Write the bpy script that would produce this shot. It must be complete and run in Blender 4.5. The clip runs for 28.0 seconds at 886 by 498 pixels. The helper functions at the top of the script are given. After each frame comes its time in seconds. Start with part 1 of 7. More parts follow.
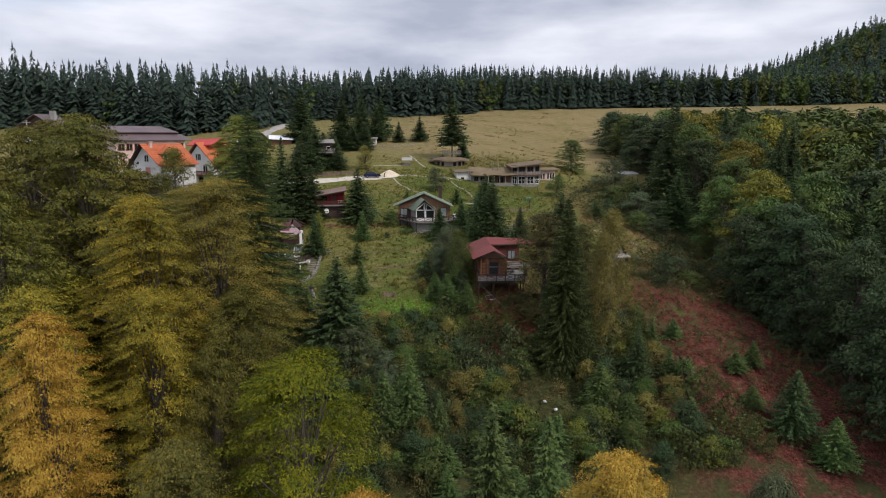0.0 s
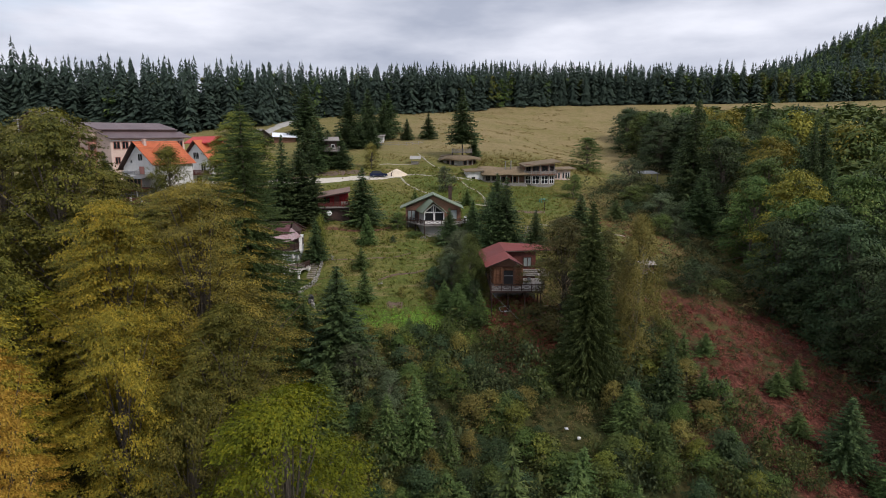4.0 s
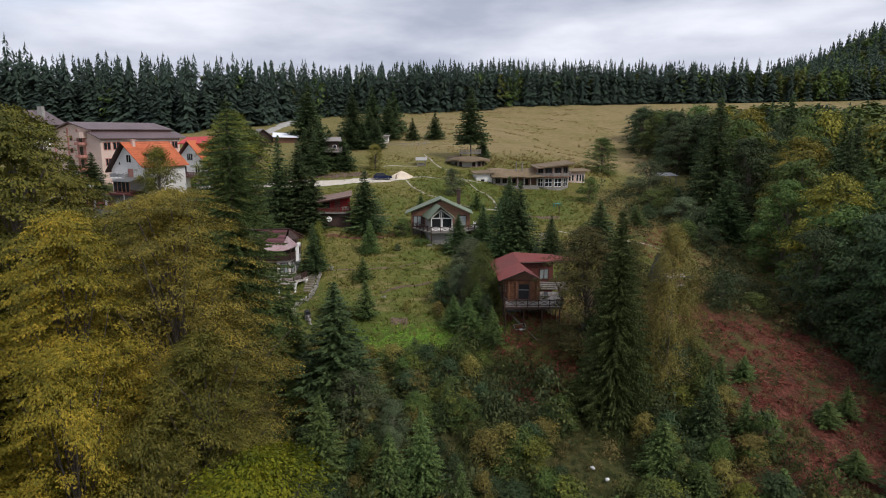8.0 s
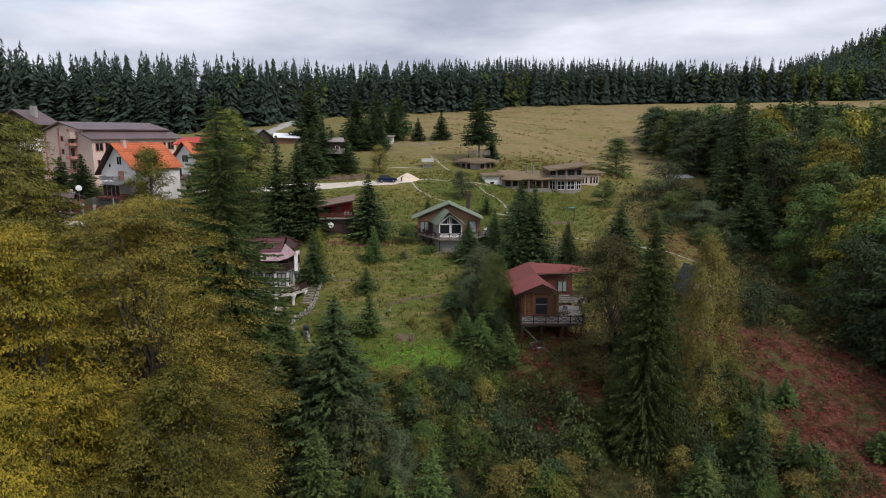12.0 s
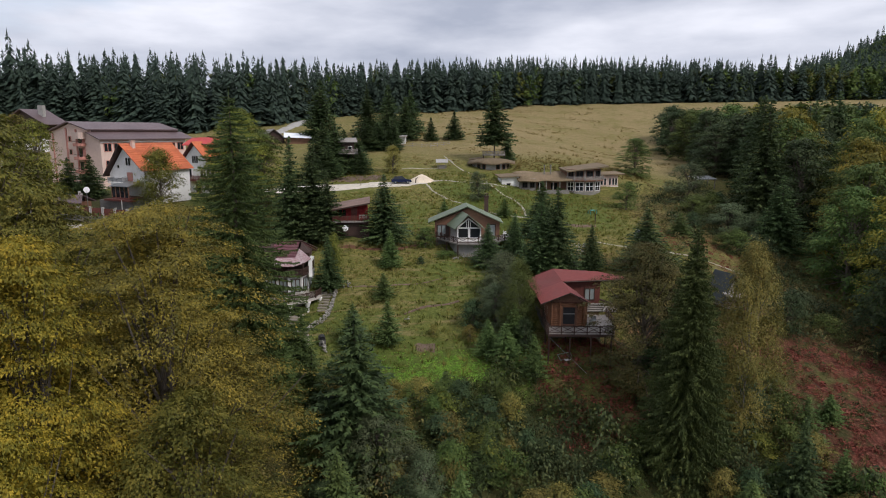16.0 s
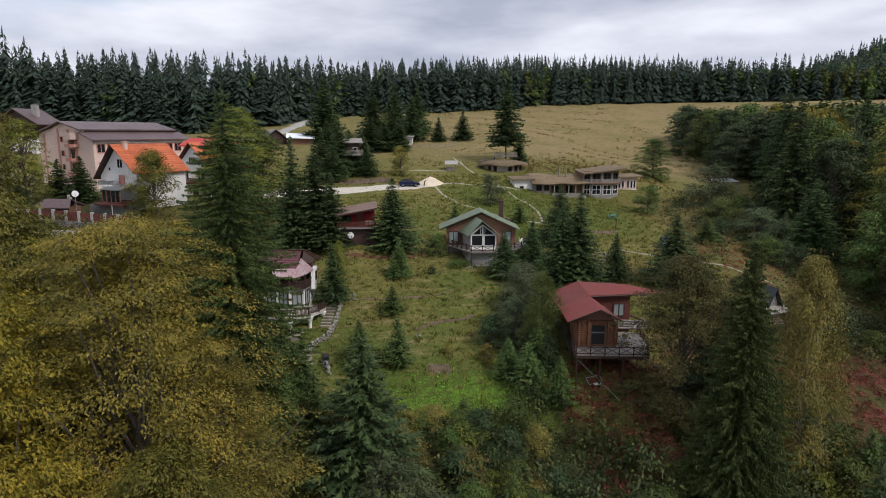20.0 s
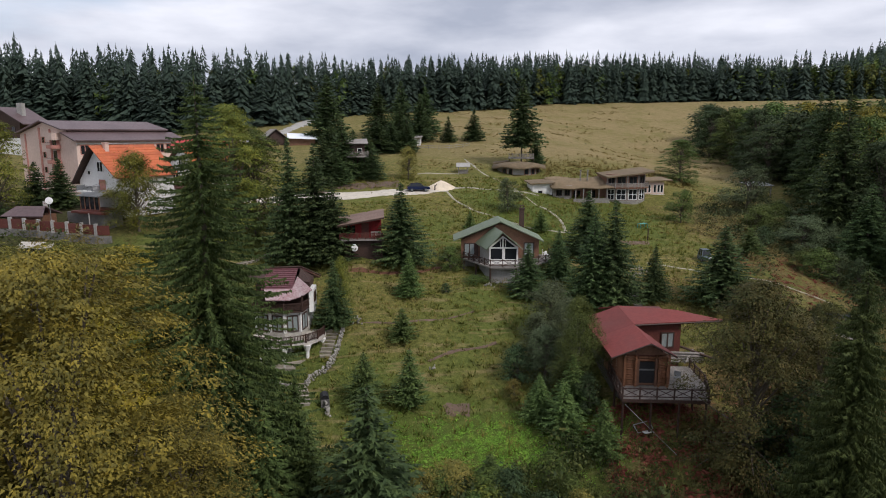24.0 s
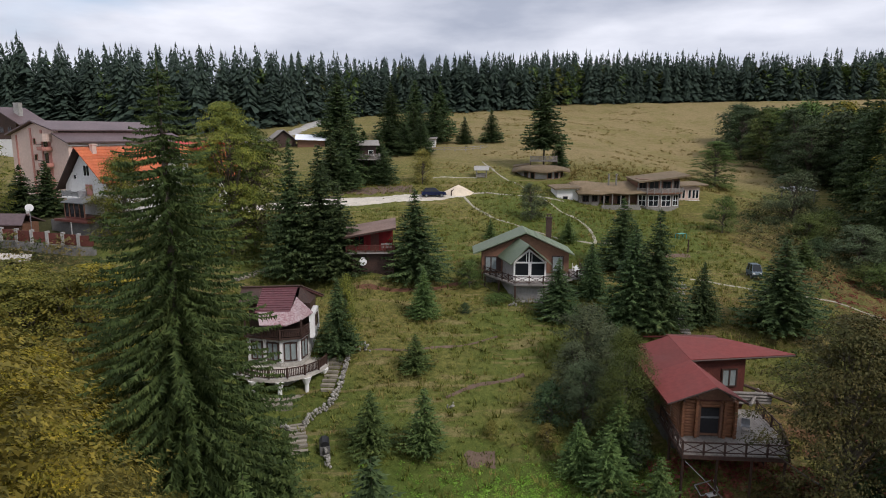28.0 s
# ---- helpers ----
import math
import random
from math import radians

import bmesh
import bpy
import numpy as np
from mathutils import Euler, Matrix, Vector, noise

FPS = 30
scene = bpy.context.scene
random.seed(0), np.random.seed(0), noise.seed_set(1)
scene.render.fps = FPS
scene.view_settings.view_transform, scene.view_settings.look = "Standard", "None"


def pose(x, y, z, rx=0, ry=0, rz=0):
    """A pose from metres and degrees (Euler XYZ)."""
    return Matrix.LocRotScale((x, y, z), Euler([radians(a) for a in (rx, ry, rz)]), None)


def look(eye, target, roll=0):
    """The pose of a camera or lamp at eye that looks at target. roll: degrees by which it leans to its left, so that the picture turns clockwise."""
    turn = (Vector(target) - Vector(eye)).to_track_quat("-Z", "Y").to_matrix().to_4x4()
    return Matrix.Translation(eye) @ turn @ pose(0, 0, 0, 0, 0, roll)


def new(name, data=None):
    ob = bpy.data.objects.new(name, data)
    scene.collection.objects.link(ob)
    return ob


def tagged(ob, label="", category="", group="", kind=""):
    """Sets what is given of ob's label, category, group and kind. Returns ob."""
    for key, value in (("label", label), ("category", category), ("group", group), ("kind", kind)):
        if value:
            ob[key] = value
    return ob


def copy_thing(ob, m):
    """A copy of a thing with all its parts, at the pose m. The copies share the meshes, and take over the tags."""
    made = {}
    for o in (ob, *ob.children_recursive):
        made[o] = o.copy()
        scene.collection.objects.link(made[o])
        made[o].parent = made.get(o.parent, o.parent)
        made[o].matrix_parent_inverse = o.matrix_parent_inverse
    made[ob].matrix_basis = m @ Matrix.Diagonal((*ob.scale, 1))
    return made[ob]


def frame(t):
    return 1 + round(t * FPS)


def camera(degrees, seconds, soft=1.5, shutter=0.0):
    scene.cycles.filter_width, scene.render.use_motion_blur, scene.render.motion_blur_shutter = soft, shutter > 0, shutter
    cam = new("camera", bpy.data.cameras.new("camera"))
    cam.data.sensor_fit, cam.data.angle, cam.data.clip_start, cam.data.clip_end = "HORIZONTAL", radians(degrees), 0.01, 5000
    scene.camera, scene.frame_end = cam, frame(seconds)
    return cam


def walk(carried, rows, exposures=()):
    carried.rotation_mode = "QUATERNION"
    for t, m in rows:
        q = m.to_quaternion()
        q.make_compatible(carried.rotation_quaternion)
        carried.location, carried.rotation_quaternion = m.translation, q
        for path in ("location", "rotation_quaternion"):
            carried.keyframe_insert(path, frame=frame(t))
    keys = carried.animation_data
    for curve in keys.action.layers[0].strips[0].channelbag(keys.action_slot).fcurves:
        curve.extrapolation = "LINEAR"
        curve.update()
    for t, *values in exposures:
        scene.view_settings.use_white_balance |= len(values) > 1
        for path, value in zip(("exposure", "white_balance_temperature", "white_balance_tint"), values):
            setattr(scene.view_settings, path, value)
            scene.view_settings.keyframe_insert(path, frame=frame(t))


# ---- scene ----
# ---- camera and walk ----
cam = camera(69.9, 28.0, soft=1.0)
# seconds, x, y, z, tilt, turn
PATH = [
    (0, 0.00, 0.00, 30.00, 79.81, -8.83),
    (0.5, 0.14, 1.01, 29.98, 79.83, -8.46),
    (1, 0.28, 2.01, 29.97, 79.77, -8.32),
    (1.5, 0.43, 3.02, 29.95, 79.75, -8.24),
    (2, 0.57, 4.03, 29.94, 79.74, -8.15),
    (2.5, 0.70, 5.04, 29.92, 79.76, -8.10),
    (3, 0.83, 6.06, 29.91, 79.69, -8.14),
    (3.5, 0.94, 7.10, 29.91, 79.64, -8.10),
    (5.5, 1.32, 11.28, 29.93, 79.58, -7.75),
    (6, 1.41, 12.34, 29.93, 79.60, -7.67),
    (6.5, 1.50, 13.41, 29.93, 79.62, -7.54),
    (7, 1.60, 14.50, 29.93, 79.57, -7.56),
    (7.5, 1.69, 15.60, 29.92, 79.59, -7.60),
    (8, 1.77, 16.68, 29.92, 79.61, -7.51),
    (8.5, 1.84, 17.73, 29.92, 79.56, -7.42),
    (9, 1.90, 18.72, 29.92, 79.58, -7.33),
    (9.5, 1.94, 19.68, 29.91, 79.60, -7.30),
    (10, 1.97, 20.62, 29.91, 79.60, -7.27),
    (10.5, 2.00, 21.53, 29.91, 79.59, -7.23),
    (11, 2.00, 22.39, 29.91, 79.61, -7.18),
    (11.5, 1.96, 23.16, 29.92, 79.61, -7.20),
    (12, 1.89, 23.83, 29.92, 79.64, -7.15),
    (12.5, 1.76, 24.34, 29.94, 79.68, -7.09),
    (14.5, 1.00, 25.87, 30.02, 79.66, -6.73),
    (15, 0.83, 26.44, 30.04, 79.66, -6.66),
    (15.5, 0.65, 27.07, 30.08, 79.62, -6.59),
    (16, 0.49, 27.75, 30.11, 79.57, -6.53),
    (16.5, 0.34, 28.48, 30.13, 79.57, -6.51),
    (17, 0.23, 29.25, 30.14, 79.58, -6.44),
    (17.5, 0.15, 30.05, 30.12, 79.54, -6.45),
    (18, 0.09, 30.88, 30.10, 79.58, -6.42),
    (18.5, 0.06, 31.77, 30.07, 79.62, -6.39),
    (19, 0.02, 32.74, 30.05, 79.66, -6.32),
    (19.5, -0.01, 33.80, 30.04, 79.61, -6.25),
    (20, -0.04, 34.93, 30.02, 79.63, -6.21),
    (20.5, -0.06, 36.13, 30.01, 79.66, -6.22),
    (21, -0.08, 37.36, 30.01, 79.60, -6.16),
    (21.5, -0.11, 38.67, 30.01, 79.60, -6.15),
    (23.5, -0.22, 44.27, 30.05, 79.63, -5.66),
    (24, -0.27, 45.66, 30.04, 79.63, -5.77),
    (24.5, -0.32, 47.04, 30.02, 79.64, -5.79),
    (25, -0.34, 48.32, 30.01, 79.64, -5.77),
    (25.5, -0.30, 49.41, 30.02, 79.67, -5.76),
    (26, -0.23, 50.40, 30.03, 79.65, -5.76),
    (26.5, -0.16, 51.44, 30.03, 79.68, -5.69),
    (27, -0.11, 52.59, 30.00, 79.71, -5.63),
    (27.5, -0.05, 53.80, 29.96, 79.74, -5.01),
    (28, -0.00, 55.00, 29.91, 79.77, -4.56),
]
walk(cam, [(t, pose(x, y, z, rx, 0, rz)) for t, x, y, z, rx, rz in PATH],
     exposures=[(0.0, 0.03, 6480, 14), (28.0, 0.03, 6480, 14)])

# ---- world and light ----
SUN_EL, SUN_AZ = radians(46), radians(136)      # azimuth clockwise from +y
world = bpy.data.worlds.new("overcast_sky")
scene.world = world
world.use_nodes = True
wn, wl = world.node_tree.nodes, world.node_tree.links
wn.clear()
w_out, w_bg = wn.new("ShaderNodeOutputWorld"), wn.new("ShaderNodeBackground")
w_sky = wn.new("ShaderNodeTexSky")
w_sky.sky_type, w_sky.sun_disc = "NISHITA", False
w_sky.sun_elevation, w_sky.sun_rotation = SUN_EL, SUN_AZ
w_scale = wn.new("ShaderNodeVectorMath")
w_scale.operation = "SCALE"
w_scale.inputs["Scale"].default_value = 0.10
w_tc, w_map = wn.new("ShaderNodeTexCoord"), wn.new("ShaderNodeMapping")
w_map.inputs["Scale"].default_value = (-1.5, 1.5, 5.5)
w_map.inputs["Location"].default_value = (0.62, 0.2, 0.15)
w_n1, w_n2 = wn.new("ShaderNodeTexNoise"), wn.new("ShaderNodeTexNoise")
w_n1.inputs["Scale"].default_value, w_n1.inputs["Detail"].default_value = 1.7, 7.0
w_n2.inputs["Scale"].default_value, w_n2.inputs["Detail"].default_value = 1.1, 5.0
w_r1, w_r2 = wn.new("ShaderNodeValToRGB"), wn.new("ShaderNodeValToRGB")
w_r1.color_ramp.elements[0].position, w_r1.color_ramp.elements[0].color = 0.36, (0.33, 0.37, 0.45, 1)
w_r1.color_ramp.elements[1].position, w_r1.color_ramp.elements[1].color = 0.65, (0.72, 0.75, 0.81, 1)
w_r2.color_ramp.elements[0].position, w_r2.color_ramp.elements[0].color = 0.30, (0.35, 0.35, 0.35, 1)
w_r2.color_ramp.elements[1].position, w_r2.color_ramp.elements[1].color = 0.42, (1, 1, 1, 1)
w_mix = wn.new("ShaderNodeMix")
w_mix.data_type = "RGBA"
wl.new(w_tc.outputs["Generated"], w_map.inputs["Vector"])
wl.new(w_map.outputs["Vector"], w_n1.inputs["Vector"])
wl.new(w_map.outputs["Vector"], w_n2.inputs["Vector"])
wl.new(w_n1.outputs["Fac"], w_r1.inputs["Fac"])
wl.new(w_n2.outputs["Fac"], w_r2.inputs["Fac"])
wl.new(w_sky.outputs["Color"], w_scale.inputs[0])
wl.new(w_r2.outputs["Color"], w_mix.inputs["Factor"])
wl.new(w_scale.outputs["Vector"], w_mix.inputs["A"])
wl.new(w_r1.outputs["Color"], w_mix.inputs["B"])
wl.new(w_mix.outputs["Result"], w_bg.inputs["Color"])
w_bg.inputs["Strength"].default_value = 1.29
wl.new(w_bg.outputs["Background"], w_out.inputs["Surface"])

sun = bpy.data.lights.new("sun", "SUN")
sun.energy, sun.angle, sun.color = 2.2, radians(14), (1.0, 0.96, 0.9)
sun_ob = new("sun", sun)
sun_dir = Vector((math.sin(SUN_AZ) * math.cos(SUN_EL), math.cos(SUN_AZ) * math.cos(SUN_EL), math.sin(SUN_EL)))
sun_ob.matrix_world = look(sun_dir * 300, (0, 0, 0))


# ---- materials ----
def nodes_of(name):
    m = bpy.data.materials.new(name)
    m.use_nodes = True
    nt = m.node_tree
    return m, nt.nodes, nt.links, nt.nodes["Principled BSDF"]


def ramp(nodes, stops):
    r = nodes.new("ShaderNodeValToRGB")
    e = r.color_ramp.elements
    while len(e) < len(stops):
        e.new(0.5)
    for k, (p, c) in zip(e, stops):
        k.position, k.color = p, (*c, 1)
    return r


def noise_node(nodes, links, coord, scale, detail=5.0, rough=0.6, stretch=(1, 1, 1)):
    mp, n = nodes.new("ShaderNodeMapping"), nodes.new("ShaderNodeTexNoise")
    mp.inputs["Scale"].default_value = stretch
    n.inputs["Scale"].default_value, n.inputs["Detail"].default_value, n.inputs["Roughness"].default_value = scale, detail, rough
    links.new(coord, mp.inputs["Vector"])
    links.new(mp.outputs["Vector"], n.inputs["Vector"])
    return n


def mix_node(nodes, links, fac, a, b, mode="MIX"):
    m = nodes.new("ShaderNodeMix")
    m.data_type, m.blend_type = "RGBA", mode
    for sock, v in ((m.inputs["Factor"], fac), (m.inputs["A"], a), (m.inputs["B"], b)):
        if isinstance(v, (int, float)):
            sock.default_value = v
        elif isinstance(v, tuple):
            sock.default_value = (*v, 1)
        else:
            links.new(v, sock)
    return m.outputs["Result"]


def surface(name, c1, c2, scale=2.0, rough=0.75, metal=0.0, bump=0.15, stain=None, stretch=(1, 1, 1), vary=0.12, fine=14.0):
    """Two colours broken up at two scales, with fine relief and a stain tone."""
    m, n, l, p = nodes_of(name)
    tc, oi = n.new("ShaderNodeTexCoord"), n.new("ShaderNodeObjectInfo")
    big = noise_node(n, l, tc.outputs["Object"], scale * 0.35, 4)
    small = noise_node(n, l, tc.outputs["Object"], scale * fine / 4, 6, 0.65, stretch)
    r = ramp(n, [(0.35, c1), (0.68, c2)])
    l.new(small.outputs["Fac"], r.inputs["Fac"])
    st = stain or tuple(0.62 * v for v in c1)
    rs = ramp(n, [(0.42, (0, 0, 0)), (0.72, (1, 1, 1))])
    l.new(big.outputs["Fac"], rs.inputs["Fac"])
    mul = n.new("ShaderNodeMath")
    mul.operation, mul.inputs[1].default_value = "MULTIPLY", 0.55
    l.new(rs.outputs["Color"], mul.inputs[0])
    col = mix_node(n, l, mul.outputs["Value"], r.outputs["Color"], st)
    hsv, mr = n.new("ShaderNodeHueSaturation"), n.new("ShaderNodeMapRange")
    mr.inputs["To Min"].default_value, mr.inputs["To Max"].default_value = 1 - vary, 1 + vary
    l.new(oi.outputs["Random"], mr.inputs["Value"])
    l.new(mr.outputs["Result"], hsv.inputs["Value"])
    l.new(col, hsv.inputs["Color"])
    l.new(hsv.outputs["Color"], p.inputs["Base Color"])
    p.inputs["Roughness"].default_value, p.inputs["Metallic"].default_value = rough, metal
    b = n.new("ShaderNodeBump")
    b.inputs["Strength"].default_value, b.inputs["Distance"].default_value = bump, 0.05
    l.new(small.outputs["Fac"], b.inputs["Height"])
    l.new(b.outputs["Normal"], p.inputs["Normal"])
    return m


def foliage(name, tones, hue=0.02, val=0.18, trans=0.10):
    """Leaves: a tone for each leaf, shifted from tree to tree, with some light let through."""
    m, n, l, p = nodes_of(name)
    geo, oi, tc = n.new("ShaderNodeNewGeometry"), n.new("ShaderNodeObjectInfo"), n.new("ShaderNodeTexCoord")
    r = ramp(n, [(i / max(1, len(tones) - 1), c) for i, c in enumerate(tones)])
    big = noise_node(n, l, tc.outputs["Object"], 0.22, 3)
    spray = noise_node(n, l, tc.outputs["Object"], 1.5, 3, 0.6)
    total = geo.outputs["Random Per Island"]
    for value, gain, shift in ((total, 0.38, -0.88), (spray.outputs["Fac"], 1.35, None), (big.outputs["Fac"], 1.0, None)):
        q = n.new("ShaderNodeMath")
        q.operation, q.inputs[1].default_value = "MULTIPLY_ADD", gain
        l.new(value, q.inputs[0])
        if shift is None:
            l.new(total, q.inputs[2])
        else:
            q.inputs[2].default_value = shift
        total = q.outputs["Value"]
    l.new(total, r.inputs["Fac"])
    hsv = n.new("ShaderNodeHueSaturation")
    for sock, lo, hi in (("Hue", 0.5 - hue, 0.5 + hue), ("Value", 1 - val, 1 + val)):
        mr = n.new("ShaderNodeMapRange")
        mr.inputs["To Min"].default_value, mr.inputs["To Max"].default_value = lo, hi
        l.new(oi.outputs["Random"], mr.inputs["Value"])
        l.new(mr.outputs["Result"], hsv.inputs[sock])
    l.new(r.outputs["Color"], hsv.inputs["Color"])
    l.new(hsv.outputs["Color"], p.inputs["Base Color"])
    p.inputs["Roughness"].default_value = 0.62
    p.inputs["Specular IOR Level"].default_value = 0.14
    tr, ms = n.new("ShaderNodeBsdfTranslucent"), n.new("ShaderNodeMixShader")
    l.new(hsv.outputs["Color"], tr.inputs["Color"])
    ms.inputs["Fac"].default_value = trans
    l.new(p.outputs["BSDF"], ms.inputs[1])
    l.new(tr.outputs["BSDF"], ms.inputs[2])
    l.new(ms.outputs["Shader"], n["Material Output"].inputs["Surface"])
    return m


M = {}
M["bark"] = surface("bark", (0.07, 0.055, 0.042), (0.16, 0.135, 0.11), 5, 0.9, stretch=(1, 1, 0.25), bump=0.5)
M["pale_bark"] = surface("pale_bark", (0.180, 0.162, 0.138), (0.312, 0.290, 0.253), 5, 0.85, stain=(0.048, 0.041, 0.033), bump=0.3)
M["spruce"] = foliage("spruce_needles", [(0.026, 0.045, 0.020), (0.051, 0.081, 0.033), (0.086, 0.126, 0.046), (0.149, 0.195, 0.072)], 0.012, 0.2, 0.2)
M["spruce_old"] = foliage("old_spruce_needles", [(0.024, 0.039, 0.014), (0.048, 0.071, 0.022), (0.082, 0.110, 0.033), (0.135, 0.164, 0.051)], 0.012, 0.1, 0.22)
M["leaf_lime"] = foliage("yellow_green_leaves", [(0.055, 0.070, 0.018), (0.115, 0.134, 0.028), (0.210, 0.222, 0.042), (0.370, 0.335, 0.056)], 0.012, 0.12, 0.22)
M["spruce_young"] = foliage("young_spruce_needles", [(0.037, 0.064, 0.022), (0.073, 0.114, 0.036), (0.124, 0.179, 0.054), (0.222, 0.264, 0.078)], 0.012, 0.2, 0.15)
# far needles lifted and bluer: distance haze mixed into their colour
M["spruce_hazed"] = foliage("hazed_far_spruce_needles", [(0.033, 0.049, 0.042), (0.046, 0.069, 0.054), (0.063, 0.094, 0.069), (0.088, 0.119, 0.083)], 0.01, 0.1, 0.25)
M["beech_olive"] = foliage("olive_beech_leaves", [(0.040, 0.048, 0.014), (0.100, 0.101, 0.024), (0.197, 0.173, 0.038), (0.331, 0.250, 0.050)], 0.015, 0.15, 0.22)
M["beech_yellow"] = foliage("yellowing_beech_leaves", [(0.072, 0.079, 0.015), (0.188, 0.176, 0.025), (0.367, 0.294, 0.033), (0.592, 0.420, 0.046)], 0.015, 0.15, 0.22)
M["beech_dull"] = foliage("dull_olive_beech_leaves", [(0.035, 0.044, 0.010), (0.084, 0.087, 0.018), (0.158, 0.143, 0.027), (0.257, 0.198, 0.037)], 0.012, 0.12, 0.22)
M["beech_green"] = foliage("half_green_beech_leaves", [(0.037, 0.056, 0.003), (0.091, 0.118, 0.008), (0.176, 0.193, 0.010), (0.312, 0.278, 0.015)], 0.012, 0.1, 0.22)
M["beech_gold"] = foliage("golden_beech_leaves", [(0.144, 0.120, 0.025), (0.324, 0.204, 0.034), (0.504, 0.288, 0.050), (0.600, 0.336, 0.067)])
M["beech_orange"] = foliage("orange_beech_leaves", [(0.198, 0.116, 0.021), (0.382, 0.231, 0.035), (0.518, 0.339, 0.054), (0.559, 0.401, 0.069)], 0.01, 0.08, 0.22)
M["beech_brown"] = foliage("browning_beech_leaves", [(0.058, 0.062, 0.018), (0.146, 0.128, 0.029), (0.282, 0.230, 0.041), (0.445, 0.328, 0.054)], 0.012, 0.15, 0.22)
M["leaf_green"] = foliage("green_leaves", [(0.032, 0.050, 0.015), (0.059, 0.087, 0.022), (0.099, 0.131, 0.032), (0.151, 0.173, 0.040)])
M["leaf_dark"] = foliage("dark_green_leaves", [(0.020, 0.037, 0.017), (0.037, 0.059, 0.026), (0.055, 0.083, 0.032), (0.097, 0.116, 0.041)])
M["leaf_olive_brown"] = foliage("thin_olive_brown_leaves", [(0.035, 0.040, 0.016), (0.061, 0.069, 0.021), (0.107, 0.100, 0.029), (0.176, 0.144, 0.043)])
M["wood_gold"] = foliage("wood_gold_leaves", [(0.067, 0.077, 0.017), (0.128, 0.124, 0.024), (0.227, 0.189, 0.031), (0.393, 0.290, 0.043)])
M["wood_olive"] = foliage("wood_olive_leaves", [(0.029, 0.044, 0.011), (0.056, 0.071, 0.017), (0.099, 0.108, 0.021), (0.171, 0.166, 0.029)])
M["dry_grass"] = foliage("dry_grass_blades", [(0.133, 0.108, 0.033), (0.196, 0.151, 0.050), (0.267, 0.198, 0.074), (0.338, 0.247, 0.108)], 0.01, 0.1)
M["leaf_wood"] = foliage("wood_edge_leaves", [(0.030, 0.054, 0.017), (0.057, 0.094, 0.025), (0.102, 0.139, 0.034), (0.178, 0.195, 0.048)])
M["leaf_grey"] = foliage("grey_green_leaves", [(0.037, 0.052, 0.026), (0.070, 0.089, 0.044), (0.107, 0.131, 0.065), (0.150, 0.167, 0.076)])
M["leaf_tan"] = foliage("tan_birch_leaves", [(0.076, 0.078, 0.024), (0.140, 0.128, 0.035), (0.216, 0.179, 0.047), (0.316, 0.233, 0.059)], 0.012)
M["shrub"] = foliage("shrub_leaves", [(0.013, 0.026, 0.009), (0.042, 0.064, 0.020), (0.100, 0.121, 0.034), (0.207, 0.193, 0.056)])
M["shrub_dark"] = foliage("dark_shrub_leaves", [(0.012, 0.025, 0.011), (0.040, 0.062, 0.025), (0.084, 0.113, 0.045), (0.151, 0.177, 0.066)])
M["shrub_dry"] = foliage("dry_shrub_leaves", [(0.062, 0.054, 0.023), (0.116, 0.093, 0.037), (0.179, 0.128, 0.054), (0.241, 0.156, 0.075)])
M["fern"] = foliage("bracken_fronds", [(0.100, 0.030, 0.023), (0.171, 0.047, 0.031), (0.239, 0.083, 0.053), (0.259, 0.129, 0.079)], 0.01, 0.1)
M["weed"] = foliage("bright_weeds", [(0.090, 0.176, 0.023), (0.144, 0.267, 0.035), (0.211, 0.353, 0.047), (0.270, 0.391, 0.059)], 0.01, 0.1)
M["grass"] = foliage("grass_blades", [(0.080, 0.100, 0.022), (0.130, 0.152, 0.03), (0.20, 0.20, 0.045), (0.31, 0.26, 0.08)], 0.01, 0.1)

# ---- ground ----
MID = [(-6000, -30), (40, -16), (60, -9), (75, -3.5), (90, 1), (103, 4.3), (113, 7.4), (124, 10), (136, 12), (150, 15.2),
       (168, 19.6), (183, 21.3), (190, 23.5), (220, 27), (340, 42), (420, 50), (700, 60), (9000, 60)]
LEFT = [(-6000, -25), (-60, -12), (40, -5), (82, 5), (100, 8), (120, 11.5), (135, 14.5), (148, 17.3), (185, 18.5), (230, 28), (340, 44),
        (420, 52), (700, 62), (9000, 62)]
RIGHT = [(-6000, -32), (60, -11), (75, -8), (100, -3), (134, 5), (150, 9), (180, 16.5), (241, 23), (340, 44), (420, 51),
         (700, 60), (9000, 60)]
TAPS = ((-8, .15), (-4, .2), (0, .3), (4, .2), (8, .15))


def step01(a, b, v):
    s = np.clip((np.asarray(v, float) - a) / (b - a), 0, 1)
    return s * s * (3 - 2 * s)


def profile(knots, y):
    ys, zs = zip(*knots)
    return sum(np.interp(y + d, ys, zs) * w for d, w in TAPS)


